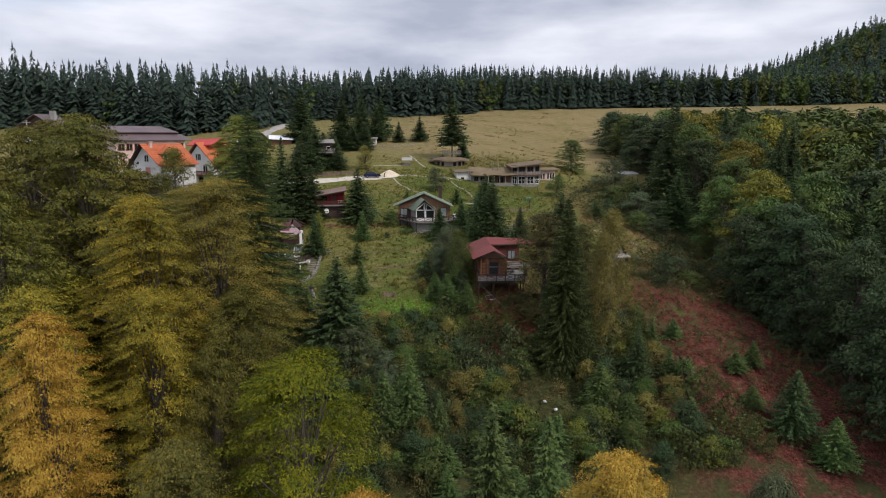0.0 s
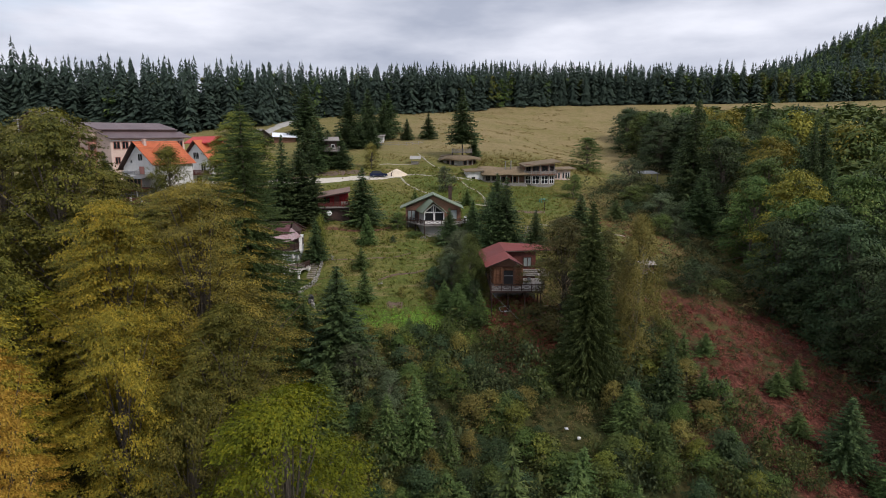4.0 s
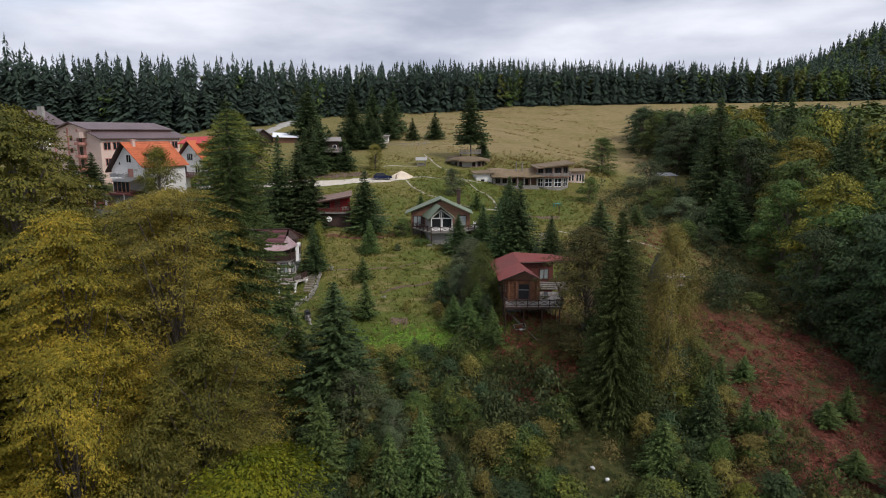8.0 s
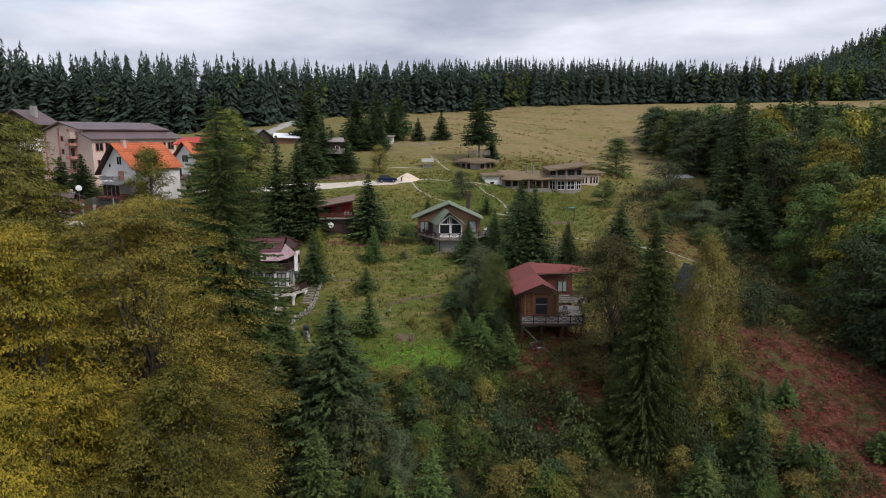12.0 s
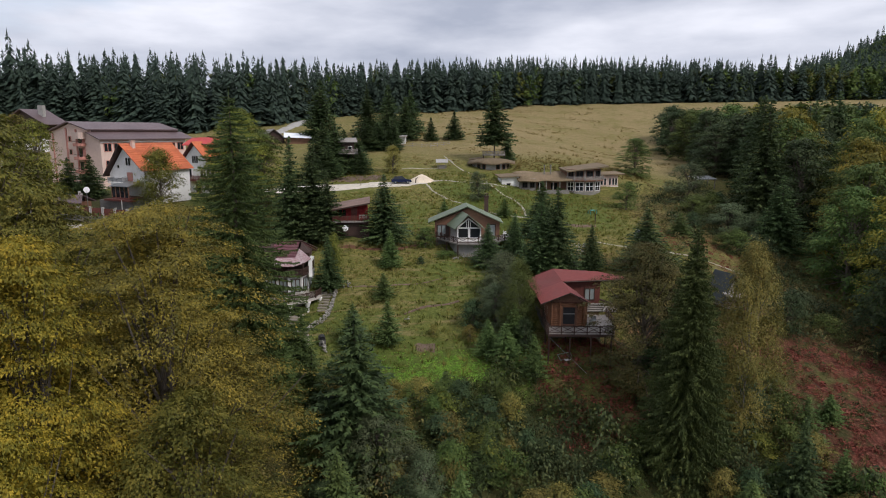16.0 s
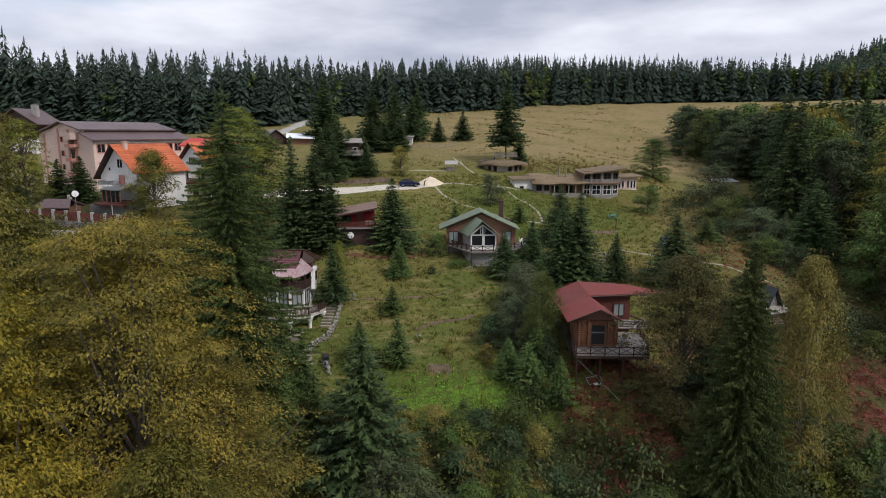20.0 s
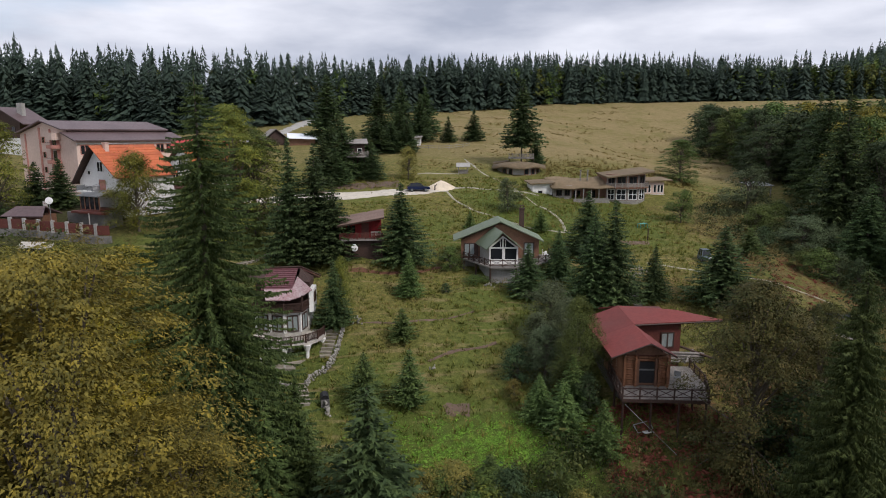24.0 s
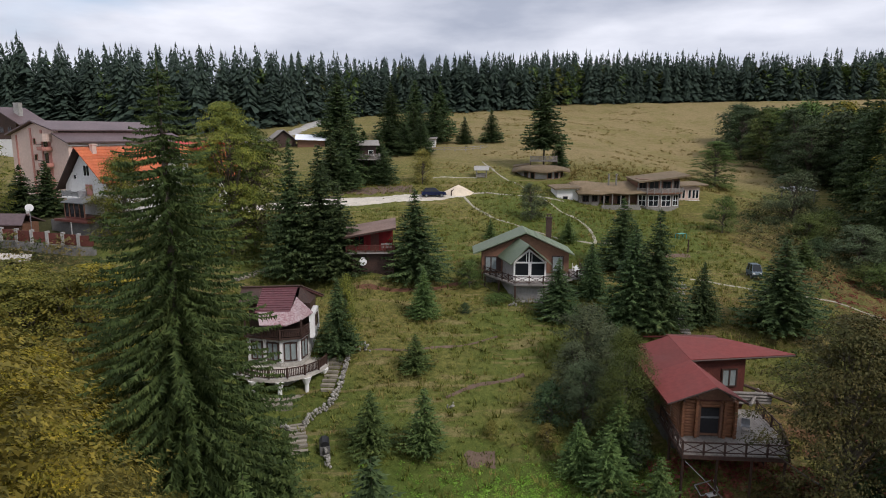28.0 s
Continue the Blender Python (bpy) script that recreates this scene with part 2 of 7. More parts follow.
def ground_z(x, y):
    """Height of the hillside: a slope in the middle, a terrace to the west, a gully to the east, a hill beyond."""
    x, y = np.asarray(x, float), np.asarray(y, float)
    wl_, wr_ = step01(-10, -36, x), step01(46, 88, x)
    z = profile(MID, y) * (1 - wl_) * (1 - wr_) + profile(LEFT, y) * wl_ + profile(RIGHT, y) * wr_
    z = z - 3.4 * np.exp(-((x - 47) / 17) ** 2 - ((y - 165) / 9) ** 2)
    z = z + 2.3 * np.exp(-((x + 2.7) / 5) ** 2 - ((y - 134) / 4.5) ** 2)
    z = z - 1.3 * np.exp(-((x + 9.5) / 5) ** 2 - ((y - 109.5) / 3.5) ** 2)
    z = z + 2.3 * np.exp(-((x - 24.5) / 6) ** 2 - ((y - 97.5) / 4.5) ** 2)
    z = z + 0.10 * np.maximum(0, x - 125) * step01(60, 140, x) * (1 - step01(200, 400, y))
    hill = np.interp(x / np.maximum(y, 60), [.60, .70, .78, .86, .97, 1.15, 1.5], [0, 12, 31, 51, 71, 92, 110])
    z = z + hill * step01(335, 540, y) * (1 - step01(1800, 3000, y))
    r = (0.22 * np.sin(x * .31 + 1.3 * np.sin(y * .17)) * np.cos(y * .27 + .9 * np.sin(x * .13))
         + 0.10 * np.sin(x * .83 + y * .41) * np.cos(y * .71 - x * .37))
    return z + r * (1 - step01(300, 500, y))


def gz(x, y):
    return float(ground_z(x, y))


def mesh_from(name, verts, faces, material=None, flat=True):
    me = bpy.data.meshes.new(name)
    me.from_pydata([tuple(v) for v in verts], [], [tuple(f) for f in faces])
    me.update()
    if material:
        me.materials.append(material)
    if not flat:
        me.polygons.foreach_set("use_smooth", [True] * len(me.polygons))
    return me


def quads_mesh(name, co, material=None, tris=False):
    """A mesh of separate quads (or triangles) from an array of corners."""
    k = 3 if tris else 4
    co = np.asarray(co, np.float32).reshape(-1, 3)
    nf = len(co) // k
    me = bpy.data.meshes.new(name)
    me.vertices.add(len(co))
    me.vertices.foreach_set("co", co.ravel())
    me.loops.add(len(co))
    me.loops.foreach_set("vertex_index", np.arange(len(co), dtype=np.int32))
    me.polygons.add(nf)
    me.polygons.foreach_set("loop_start", np.arange(0, len(co), k, dtype=np.int32))
    me.update(calc_edges=True)
    if material:
        me.materials.append(material)
    return me


def ground_material():
    m, n, l, p = nodes_of("meadow_ground")
    geo = n.new("ShaderNodeNewGeometry")
    pos = geo.outputs["Position"]
    sep = n.new("ShaderNodeSeparateXYZ")
    l.new(pos, sep.inputs[0])
    fine = noise_node(n, l, pos, 2.2, 10, 0.78)
    mid = noise_node(n, l, pos, 0.35, 6, 0.6)
    big = noise_node(n, l, pos, 0.06, 4, 0.55)

    def math_(op, a, b=0.0, c=0.0):
        q = n.new("ShaderNodeMath")
        q.operation = op
        for i, v in enumerate((a, b, c)):
            if isinstance(v, (int, float)):
                q.inputs[i].default_value = v
            else:
                l.new(v, q.inputs[i])
        return q.outputs["Value"]

    def span(v, lo, hi):
        q = n.new("ShaderNodeMapRange")
        q.interpolation_type = "SMOOTHSTEP"
        q.inputs["From Min"].default_value, q.inputs["From Max"].default_value = lo, hi
        l.new(v, q.inputs["Value"])
        return q.outputs["Result"]

    X = math_("ADD", sep.outputs["X"], math_("MULTIPLY_ADD", mid.outputs["Fac"], 9.0, -4.5))
    Y = math_("ADD", sep.outputs["Y"], math_("MULTIPLY_ADD", mid.outputs["Fac"], -9.0, 4.5))
    gr = ramp(n, [(0.32, (0.036, 0.040, 0.014)), (0.44, (0.106, 0.103, 0.030)), (0.56, (0.178, 0.158, 0.047)), (0.70, (0.295, 0.230, 0.094))])
    l.new(fine.outputs["Fac"], gr.inputs["Fac"])
    lush = ramp(n, [(0.3, (0.042, 0.066, 0.013)), (0.7, (0.112, 0.148, 0.032))])
    l.new(fine.outputs["Fac"], lush.inputs["Fac"])
    dry = ramp(n, [(0.30, (0.118, 0.091, 0.038)), (0.5, (0.238, 0.183, 0.088)), (0.70, (0.35, 0.268, 0.145))])
    l.new(fine.outputs["Fac"], dry.inputs["Fac"])
    red = ramp(n, [(0.34, (0.018, 0.014, 0.009)), (0.5, (0.100, 0.034, 0.024)), (0.66, (0.225, 0.088, 0.062))])
    l.new(fine.outputs["Fac"], red.inputs["Fac"])
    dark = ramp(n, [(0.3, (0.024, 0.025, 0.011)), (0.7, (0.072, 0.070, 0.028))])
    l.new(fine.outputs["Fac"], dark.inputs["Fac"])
    # trodden contour lines and worn brown spots
    terr_ = noise_node(n, l, pos, 1.0, 5, 0.6, (.12, .75, .75))
    worn = math_("MULTIPLY", span(terr_.outputs["Fac"], 0.54, 0.62), 0.55)
    spots_n = noise_node(n, l, pos, 0.9, 4, 0.55)
    spot = math_("MULTIPLY", span(spots_n.outputs["Fac"], 0.60, 0.70), 0.5)
    col = gr.outputs["Color"]
    col = mix_node(n, l, math_("MULTIPLY", span(big.outputs["Fac"], 0.38, 0.58), math_("MULTIPLY_ADD", span(Y, 190, 140), 0.45, 0.3)), col, lush.outputs["Color"])
    col = mix_node(n, l, worn, col, dry.outputs["Color"])
    col = mix_node(n, l, spot, col, dark.outputs["Color"])
    # dry upper meadow
    dryness = math_("MULTIPLY", span(Y, 178, 205), math_("MULTIPLY_ADD", span(X, -5, 40), 0.55, 0.4))
    patchy = math_("MULTIPLY_ADD", span(math_("ADD", math_("MULTIPLY", mid.outputs["Fac"], .6), math_("MULTIPLY", big.outputs["Fac"], .6)), 0.48, 0.66), 0.6, 0.4)
    col = mix_node(n, l, math_("MULTIPLY", dryness, patchy), col, dry.outputs["Color"])
    # lush strip below the steps and round the low houses
    strip = math_("MULTIPLY", math_("MULTIPLY", span(Y, 90, 96), span(Y, 104, 99)), math_("MULTIPLY", span(X, -6, 0), span(X, 24, 17)))
    col = mix_node(n, l, math_("MULTIPLY", strip, 0.9), col, lush.outputs["Color"])
    lawn = math_("MULTIPLY", math_("MULTIPLY", span(Y, 134, 142), span(Y, 172, 165)), math_("MULTIPLY", span(X, 12, 20), span(X, 52, 44)))
    col = mix_node(n, l, math_("MULTIPLY", lawn, 0.75), col, lush.outputs["Color"])
    # ravine floor: the shade under its scrub is put into the ground colour
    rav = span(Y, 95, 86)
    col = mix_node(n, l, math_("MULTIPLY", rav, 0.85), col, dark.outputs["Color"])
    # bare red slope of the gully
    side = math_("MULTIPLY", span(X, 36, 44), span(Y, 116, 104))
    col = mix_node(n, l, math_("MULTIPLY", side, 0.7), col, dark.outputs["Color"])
    d = math_("ADD", X, math_("MULTIPLY", Y, 0.25))
    gully = math_("MULTIPLY", math_("MULTIPLY", span(d, 48, 62), span(d, 103, 92)), math_("MULTIPLY", span(Y, 115, 98), span(Y, 35, 50)))
    col = mix_node(n, l, math_("MULTIPLY", gully, span(math_("ADD", mid.outputs["Fac"], math_("MULTIPLY", big.outputs["Fac"], .5)), 0.60, 0.80)), col, red.outputs["Color"])
    # rough scrub floor above the gully
    rough_ = math_("MULTIPLY", math_("MULTIPLY", span(X, 46, 60), span(Y, 98, 108)), span(Y, 172, 160))
    brown = ramp(n, [(0.32, (0.050, 0.034, 0.016)), (0.5, (0.130, 0.085, 0.036)), (0.68, (0.240, 0.165, 0.080))])
    l.new(fine.outputs["Fac"], brown.inputs["Fac"])
    bank = math_("MULTIPLY", math_("MULTIPLY", span(X, 29, 35), span(X, 50, 45)), math_("MULTIPLY", span(Y, 110, 115), span(Y, 131, 126)))
    rough_ = math_("MAXIMUM", rough_, math_("MULTIPLY", bank, 0.8))
    col = mix_node(n, l, math_("MULTIPLY", rough_, math_("MULTIPLY_ADD", span(mid.outputs["Fac"], .40, .58), .55, .25)), col, brown.outputs["Color"])
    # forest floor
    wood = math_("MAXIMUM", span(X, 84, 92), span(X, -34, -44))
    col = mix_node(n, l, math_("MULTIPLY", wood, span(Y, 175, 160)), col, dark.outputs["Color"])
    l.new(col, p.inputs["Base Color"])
    p.inputs["Roughness"].default_value = 0.95
    p.inputs["Specular IOR Level"].default_value = 0.1
    b = n.new("ShaderNodeBump")
    b.inputs["Strength"].default_value, b.inputs["Distance"].default_value = 0.7, 0.25
    l.new(fine.outputs["Fac"], b.inputs["Height"])
    l.new(b.outputs["Normal"], p.inputs["Normal"])
    return m


def axis_steps(lo, hi, near_lo, near_hi, fine, growth=1.22):
    v = list(np.arange(near_lo, near_hi + .01, fine))
    s, q = fine, near_hi
    while q < hi:
        s *= growth
        q += s
        v.append(q)
    s, q = fine, near_lo
    while q > lo:
        s *= growth
        q -= s
        v.insert(0, q)
    return np.array(v)


def build_ground():
    xs, ys = axis_steps(-3500, 3500, -70, 110, 1.5), axis_steps(-3000, 4200, 40, 235, 1.5)
    gx, gy = np.meshgrid(xs, ys)
    gzv = ground_z(gx, gy)
    nx, ny = len(xs), len(ys)
    verts = np.stack([gx, gy, gzv], -1).reshape(-1, 3)
    i = (np.arange(ny - 1)[:, None] * nx + np.arange(nx - 1)[None]).ravel()
    faces = np.stack([i, i + 1, i + nx + 1, i + nx], -1)
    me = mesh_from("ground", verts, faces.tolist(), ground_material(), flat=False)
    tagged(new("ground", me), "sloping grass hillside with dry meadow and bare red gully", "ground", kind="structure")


build_ground()


# ---- building helpers ----
class Shape:
    """Collects faces for one mesh."""

    def __init__(self):
        self.v, self.f = [], []

    def add(self, verts, faces):
        o = len(self.v)
        self.v += [tuple(p) for p in verts]
        self.f += [tuple(o + i for i in q) for q in faces]
        return self

    def box(self, x0, y0, z0, x1, y1, z1):
        return self.add([(x0, y0, z0), (x1, y0, z0), (x1, y1, z0), (x0, y1, z0), (x0, y0, z1), (x1, y0, z1), (x1, y1, z1), (x0, y1, z1)],
                        [(0, 3, 2, 1), (4, 5, 6, 7), (0, 1, 5, 4), (1, 2, 6, 5), (2, 3, 7, 6), (3, 0, 4, 7)])

    def prism(self, poly, z0, z1):
        """A flat outline (counter-clockwise) raised from z0 to z1."""
        k = len(poly)
        return self.add([(x, y, z0) for x, y in poly] + [(x, y, z1) for x, y in poly],
                        [tuple(range(k))[::-1], tuple(range(k, 2 * k))] + [(i, (i + 1) % k, k + (i + 1) % k, k + i) for i in range(k)])

    def slab(self, corners, thick):
        """A plane of corners given thickness downwards."""
        k = len(corners)
        low = [(x, y, z - thick) for x, y, z in corners]
        return self.add(list(corners) + low, [tuple(range(k)), tuple(range(k, 2 * k))[::-1]]
                        + [((i + 1) % k, i, k + i, k + (i + 1) % k) for i in range(k)])

    def wall(self, profile_, y0, y1):
        """An outline in x, z pushed from y0 to y1."""
        k = len(profile_)
        return self.add([(x, y0, z) for x, z in profile_] + [(x, y1, z) for x, z in profile_],
                        [tuple(range(k)), tuple(range(k, 2 * k))[::-1]] + [((i + 1) % k, i, k + i, k + (i + 1) % k) for i in range(k)])

    def tube(self, a, b, r0, r1=None, k=8):
        r1 = r0 if r1 is None else r1
        a, b = Vector(a), Vector(b)
        d = (b - a).normalized()
        s = d.orthogonal().normalized()
        t = d.cross(s)
        ring = [(s * math.cos(i * math.tau / k) + t * math.sin(i * math.tau / k)) for i in range(k)]
        return self.add([a + q * r0 for q in ring] + [b + q * r1 for q in ring],
                        [(i, (i + 1) % k, k + (i + 1) % k, k + i) for i in range(k)] + [tuple(range(k))[::-1], tuple(range(k, 2 * k))])

    def mesh(self, name, material, flat=True):
        return mesh_from(name, self.v, self.f, material, flat)


def thing(name, x, y, z, rz=0, label="", category="", group="", kind=""):
    ob = new(name)
    ob.empty_display_size = 0.2
    ob.matrix_basis = pose(x, y, z, 0, 0, rz)
    return tagged(ob, label, category, group, kind)


def part(name, shape, material, parent, label="", at=None, flat=True):
    me = shape.mesh(name, material, flat) if isinstance(shape, Shape) else shape
    ob = new(name, me)
    ob.parent = parent
    if at is not None:
        ob.matrix_basis = at
    if label:
        ob["label"] = label
    return ob


# ---- trees ----
def leaf_tris(centres, normals, size, rng, squash=0.6, along=None):
    """Small three-cornered leaf sprays, one at each centre, turned towards its normal, pointing along the twig."""
    k = len(centres)
    a = rng.normal(size=(k, 3))
    if along is not None:
        a = np.cross(along, normals) * 1.5 + a * .5
    nrm = normals / np.maximum(np.linalg.norm(normals, axis=1, keepdims=True), 1e-6)
    s = np.cross(nrm, a)
    s /= np.maximum(np.linalg.norm(s, axis=1, keepdims=True), 1e-6)
    t = np.cross(nrm, s)
    L = (size * rng.uniform(0.6, 1.6, (k, 1))).astype(float)
    w = L * squash * rng.uniform(0.55, 1.1, (k, 1))
    c = centres
    return np.stack([c + s * L, c - s * L * .6 + t * w, c - s * L * rng.uniform(.3, .9, (k, 1)) - t * w + nrm * L * .2], 1)


def broadleaf_arrays(h, rad, seed, count, leaf, lobes=110, base=0.06, flat=0.35, tilt=0.35, spread=0.21, inner=0.10, puff=0.8, low=0.62):
    """Crown leaves and limb tips of a tree of height h and crown radius rad: layered sprays over a domed outline."""
    rng = np.random.default_rng(seed)
    t = np.clip(rng.beta(1.15, 1.0, lobes), .02, 1)
    env = np.where(t < .36, low + (1 - low) * np.sqrt(np.clip(t / .36, 0, 1)), np.sqrt(np.clip(1 - ((t - .36) / .66) ** 2.1, 0.004, 1)))
    ang = rng.uniform(0, 6.283, lobes)
    wob = 1 + 0.14 * np.sin(3 * ang + seed) + 0.10 * np.sin(5 * ang + 2.1 * seed + 4 * t)
    fr = rng.uniform(.45, 1.0, lobes) ** .5
    lr = rad * rng.uniform(spread * .6, spread * 1.5, lobes)
    rr = np.maximum(0, rad * env * wob - lr * .55) * fr
    C = np.stack([np.cos(ang) * rr, np.sin(ang) * rr, h * base + t * h * (1 - base) - lr * .3], 1)
    pick = rng.choice(lobes, count, p=lr ** 2 / np.sum(lr ** 2))
    d = rng.normal(size=(count, 3))
    d /= np.linalg.norm(d, axis=1, keepdims=True)
    rag = rng.uniform(0.10, 1.0, (count, 1)) ** .5 * rng.uniform(.8, 1.3, (count, 1))
    outw = np.stack([np.cos(ang), np.sin(ang), np.zeros(lobes)], 1)[pick]
    off = d * lr[pick][:, None] * rag
    along = np.sum(off * outw, axis=1, keepdims=True)
    off = off + outw * along * .35                       # sprays reach outwards
    off[:, 2] = off[:, 2] * flat - tilt * along[:, 0]
    P = C[pick] + off
    nrm = np.array([0, 0, .75]) + outw * .4 + d * puff + rng.normal(size=(count, 3)) * .4
    twig_ = outw + d * np.array([.8, .8, .25]) + np.array([0, 0, -.15])
    Q = leaf_tris(P, nrm, leaf, rng, .58, twig_)
    k = int(count * inner)                               # shaded leaves deep in the crown
    pick = rng.integers(0, lobes, k)
    P = C[pick] * np.array([.55, .55, .93]) + rng.normal(size=(k, 3)) * lr[pick][:, None] * .4
    return np.concatenate([Q, leaf_tris(P, rng.normal(size=(k, 3)) + np.array([0, 0, .6]), leaf * 1.8, rng)]), C


def trunk_shape(h, r, tips, seed, base=0.25):
    rng = random.Random(seed)
    sh = Shape()
    p, k = Vector((0, 0, -1.2)), 6
    for i in range(k):
        q = Vector((rng.uniform(-.25, .25) * (i + 1) * .4, rng.uniform(-.25, .25) * (i + 1) * .4, h * .8 * (i + 1) / k))
        sh.tube(p, q, r * (1 - i / k * .8), r * (1 - (i + 1) / k * .8), 7)
        p = q
    for c in tips:
        z0 = max(h * base * .7, c[2] * rng.uniform(.45, .7))
        a = Vector((0, 0, z0))
        m = a.lerp(Vector(c), .5) + Vector((0, 0, rng.uniform(-.1, .12) * h * .4))
        sh.tube(a, m, r * .32, r * .2, 5)
        sh.tube(m, Vector(c), r * .2, r * .06, 5)
    return sh


def spruce_arrays(h, rad, seed, step=0.42, per=9, seg=0.22, twig=0.4, base=0.06, droop=0.45, hang=0.4, power=0.95, rows=2):
    """Drooping boughs round a stem, each a spine with combs of twigs that hang from it."""
    rng = np.random.default_rng(seed)
    Q = []
    z = h * base
    while z < h * 0.985:
        f = z / h
        L0 = rad * 1.5 * ((1 - f) ** power) * (0.7 + 0.3 * min(1, f / 0.16)) + 0.10
        nb = 4 + int(per * L0 / rad)
        a0 = rng.uniform(0, 6.28)
        for b in range(nb):
            a = a0 + 6.283 * b / nb + rng.normal() * .25
            L = L0 * rng.uniform(0.62, 1.12)
            zz = z + rng.uniform(-.6, .6) * step
            ns = max(3, int(L / seg))
            s = np.arange(ns + 1) / ns
            d = np.array([math.cos(a), math.sin(a), 0])
            side = np.array([-d[1], d[0], 0])
            bend = rng.normal() * .12
            dz = (0.25 * (1 - f) * s - droop * (1.2 - f * .9) * s ** 1.4 + 0.30 * droop * s ** 4) * L
            P = d[None] * (s * L)[:, None] + side[None] * (bend * s ** 2 * L)[:, None]
            P[:, 2] = zz + dz
            P = P + rng.normal(size=P.shape) * seg * .12
            for r in range(rows):
                sg = (-1, 1, 0)[r]
                u = s[:-1]
                ln = twig * (1.25 - .65 * u) * rng.uniform(.6, 1.4, ns) * (0.55 + .45 * min(L, 4) / 2)
                T = side[None] * sg * (.9 - .4 * hang) + d[None] * .55 + rng.normal(size=(ns, 3)) * .22
                T[:, 2] -= rng.uniform(.15, 1.0, ns) * hang * 2.0 * (1.1 - .5 * f) + (.8 if sg == 0 else 0)
                T /= np.linalg.norm(T, axis=1, keepdims=True)
                mid_p = (P[:-1] + P[1:]) / 2
                wd = (P[1:] - P[:-1]) * .62
                wd[:, 2] += rng.normal(size=ns) * seg * .25
                Q.append(np.stack([mid_p - wd, mid_p + wd, mid_p + T * ln[:, None]], 1))
            e = P[-1]                                     # tip of the bough
            Q.append(np.array([[e - d * .12 - side * seg * .4, e - d * .12 + side * seg * .4, e + d * twig * .7 - np.array([0, 0, twig * .25])]]))
        z += step * (0.75 + .5 * (1 - f)) * rng.uniform(.85, 1.15)
    Q.append(np.array([[(-.1, 0, h * .95), (.1, 0, h * .95), (0, 0, h * 1.01)]]))
    return np.concatenate(Q)


SPRUCE, BROAD = {}, {}


def spruce_variant(key, h, rad, seed, **kw):
    q = spruce_arrays(h, rad, seed, **kw)
    sh = Shape().tube((0, 0, -1.2), (0, 0, h * .55), max(.09, h * .0135), h * .008, 8).tube((0, 0, h * .55), (0, 0, h * .98), h * .008, .02, 6)
    SPRUCE[key] = (h, rad, quads_mesh("crown", q, tris=True), sh.mesh("trunk", M["bark"]))


def broad_variant(key, h, rad, seed, count, leaf, bark="bark", **kw):
    q, C = broadleaf_arrays(h, rad, seed, count, leaf, **kw)
    tips = [tuple(c) for c in C[::max(2, len(C) // 55)]]
    BROAD[key] = (h, rad, quads_mesh("crown", q, tris=True), trunk_shape(h, (h * .014 + .08) * (.5 if bark == "pale_bark" else .85), tips[::2] if bark == "pale_bark" else tips, seed).mesh("trunk", M[bark]))


spruce_variant("old_a", 30, 5.2, 1, step=.44, per=13, seg=.115, twig=.25, base=.05, droop=.66, hang=.75, power=.74, rows=3)
spruce_variant("old_b", 26, 4.2, 2, step=.34, per=16, seg=.125, twig=.40, base=.02, droop=.6, hang=.7, power=.8, rows=3)
spruce_variant("mid_a", 15, 3.2, 3, step=.36, per=12, seg=.24, twig=.42, droop=.36, hang=.45)
spruce_variant("mid_b", 13, 3.0, 4, step=.34, per=12, seg=.24, twig=.40, droop=.30, hang=.4)
spruce_variant("young_a", 6, 1.7, 5, step=.23, per=10, seg=.17, twig=.28, droop=.16, hang=.3)
spruce_variant("young_b", 6, 1.5, 6, step=.24, per=10, seg=.17, twig=.26, droop=.12, hang=.25)
spruce_variant("far_a", 14, 2.6, 7, step=.46, per=11, seg=.36, twig=.50, droop=.40, hang=.5)
broad_variant("beech_a", 22, 6.2, 11, 36000, .11, lobes=230, spread=.17, flat=.16, puff=.4, inner=.15)
broad_variant("beech_near", 22, 6.2, 21, 62000, .084, lobes=300, spread=.155, flat=.13, tilt=.32, puff=.35, inner=.16)
broad_variant("beech_open", 22, 6.2, 29, 66000, .080, lobes=200, spread=.165, flat=.12, tilt=.34, puff=.35, inner=.03)
broad_variant("beech_fine", 22, 6.2, 23, 95000, .062, lobes=400, spread=.13, flat=.13, tilt=.3, puff=.35, inner=.16)
broad_variant("dense_a", 22, 6.2, 27, 46000, .10, lobes=240, spread=.16, flat=.4, tilt=.3, base=-.02, low=.95, inner=.15)
broad_variant("beech_b", 22, 6.6, 12, 36000, .11, lobes=230, flat=.18, tilt=.4, spread=.17, puff=.4, inner=.15)
broad_variant("beech_c", 20, 6.0, 13, 36000, .11, lobes=260, flat=.32, spread=.15)
broad_variant("wood_a", 20, 6.0, 31, 8500, .175, lobes=170, spread=.17)
broad_variant("wood_b", 20, 6.0, 32, 8500, .175, lobes=160, flat=.3, tilt=.45, spread=.18)
broad_variant("round_a", 14, 4.8, 14, 14000, .125, lobes=110, flat=.8, tilt=.2)
broad_variant("round_b", 14, 4.4, 15, 12000, .125, lobes=100, flat=.85, tilt=.2)
broad_variant("birch_a", 16, 4.0, 16, 36000, .085, "pale_bark", lobes=190, flat=.9, tilt=.7, low=.85, base=.0)
broad_variant("bush_a", 5, 2.3, 17, 3000, .11, lobes=64, flat=.6, spread=.28)
broad_variant("bush_b", 5, 2.1, 20, 3000, .11, lobes=44, flat=.75, tilt=.1, spread=.33)
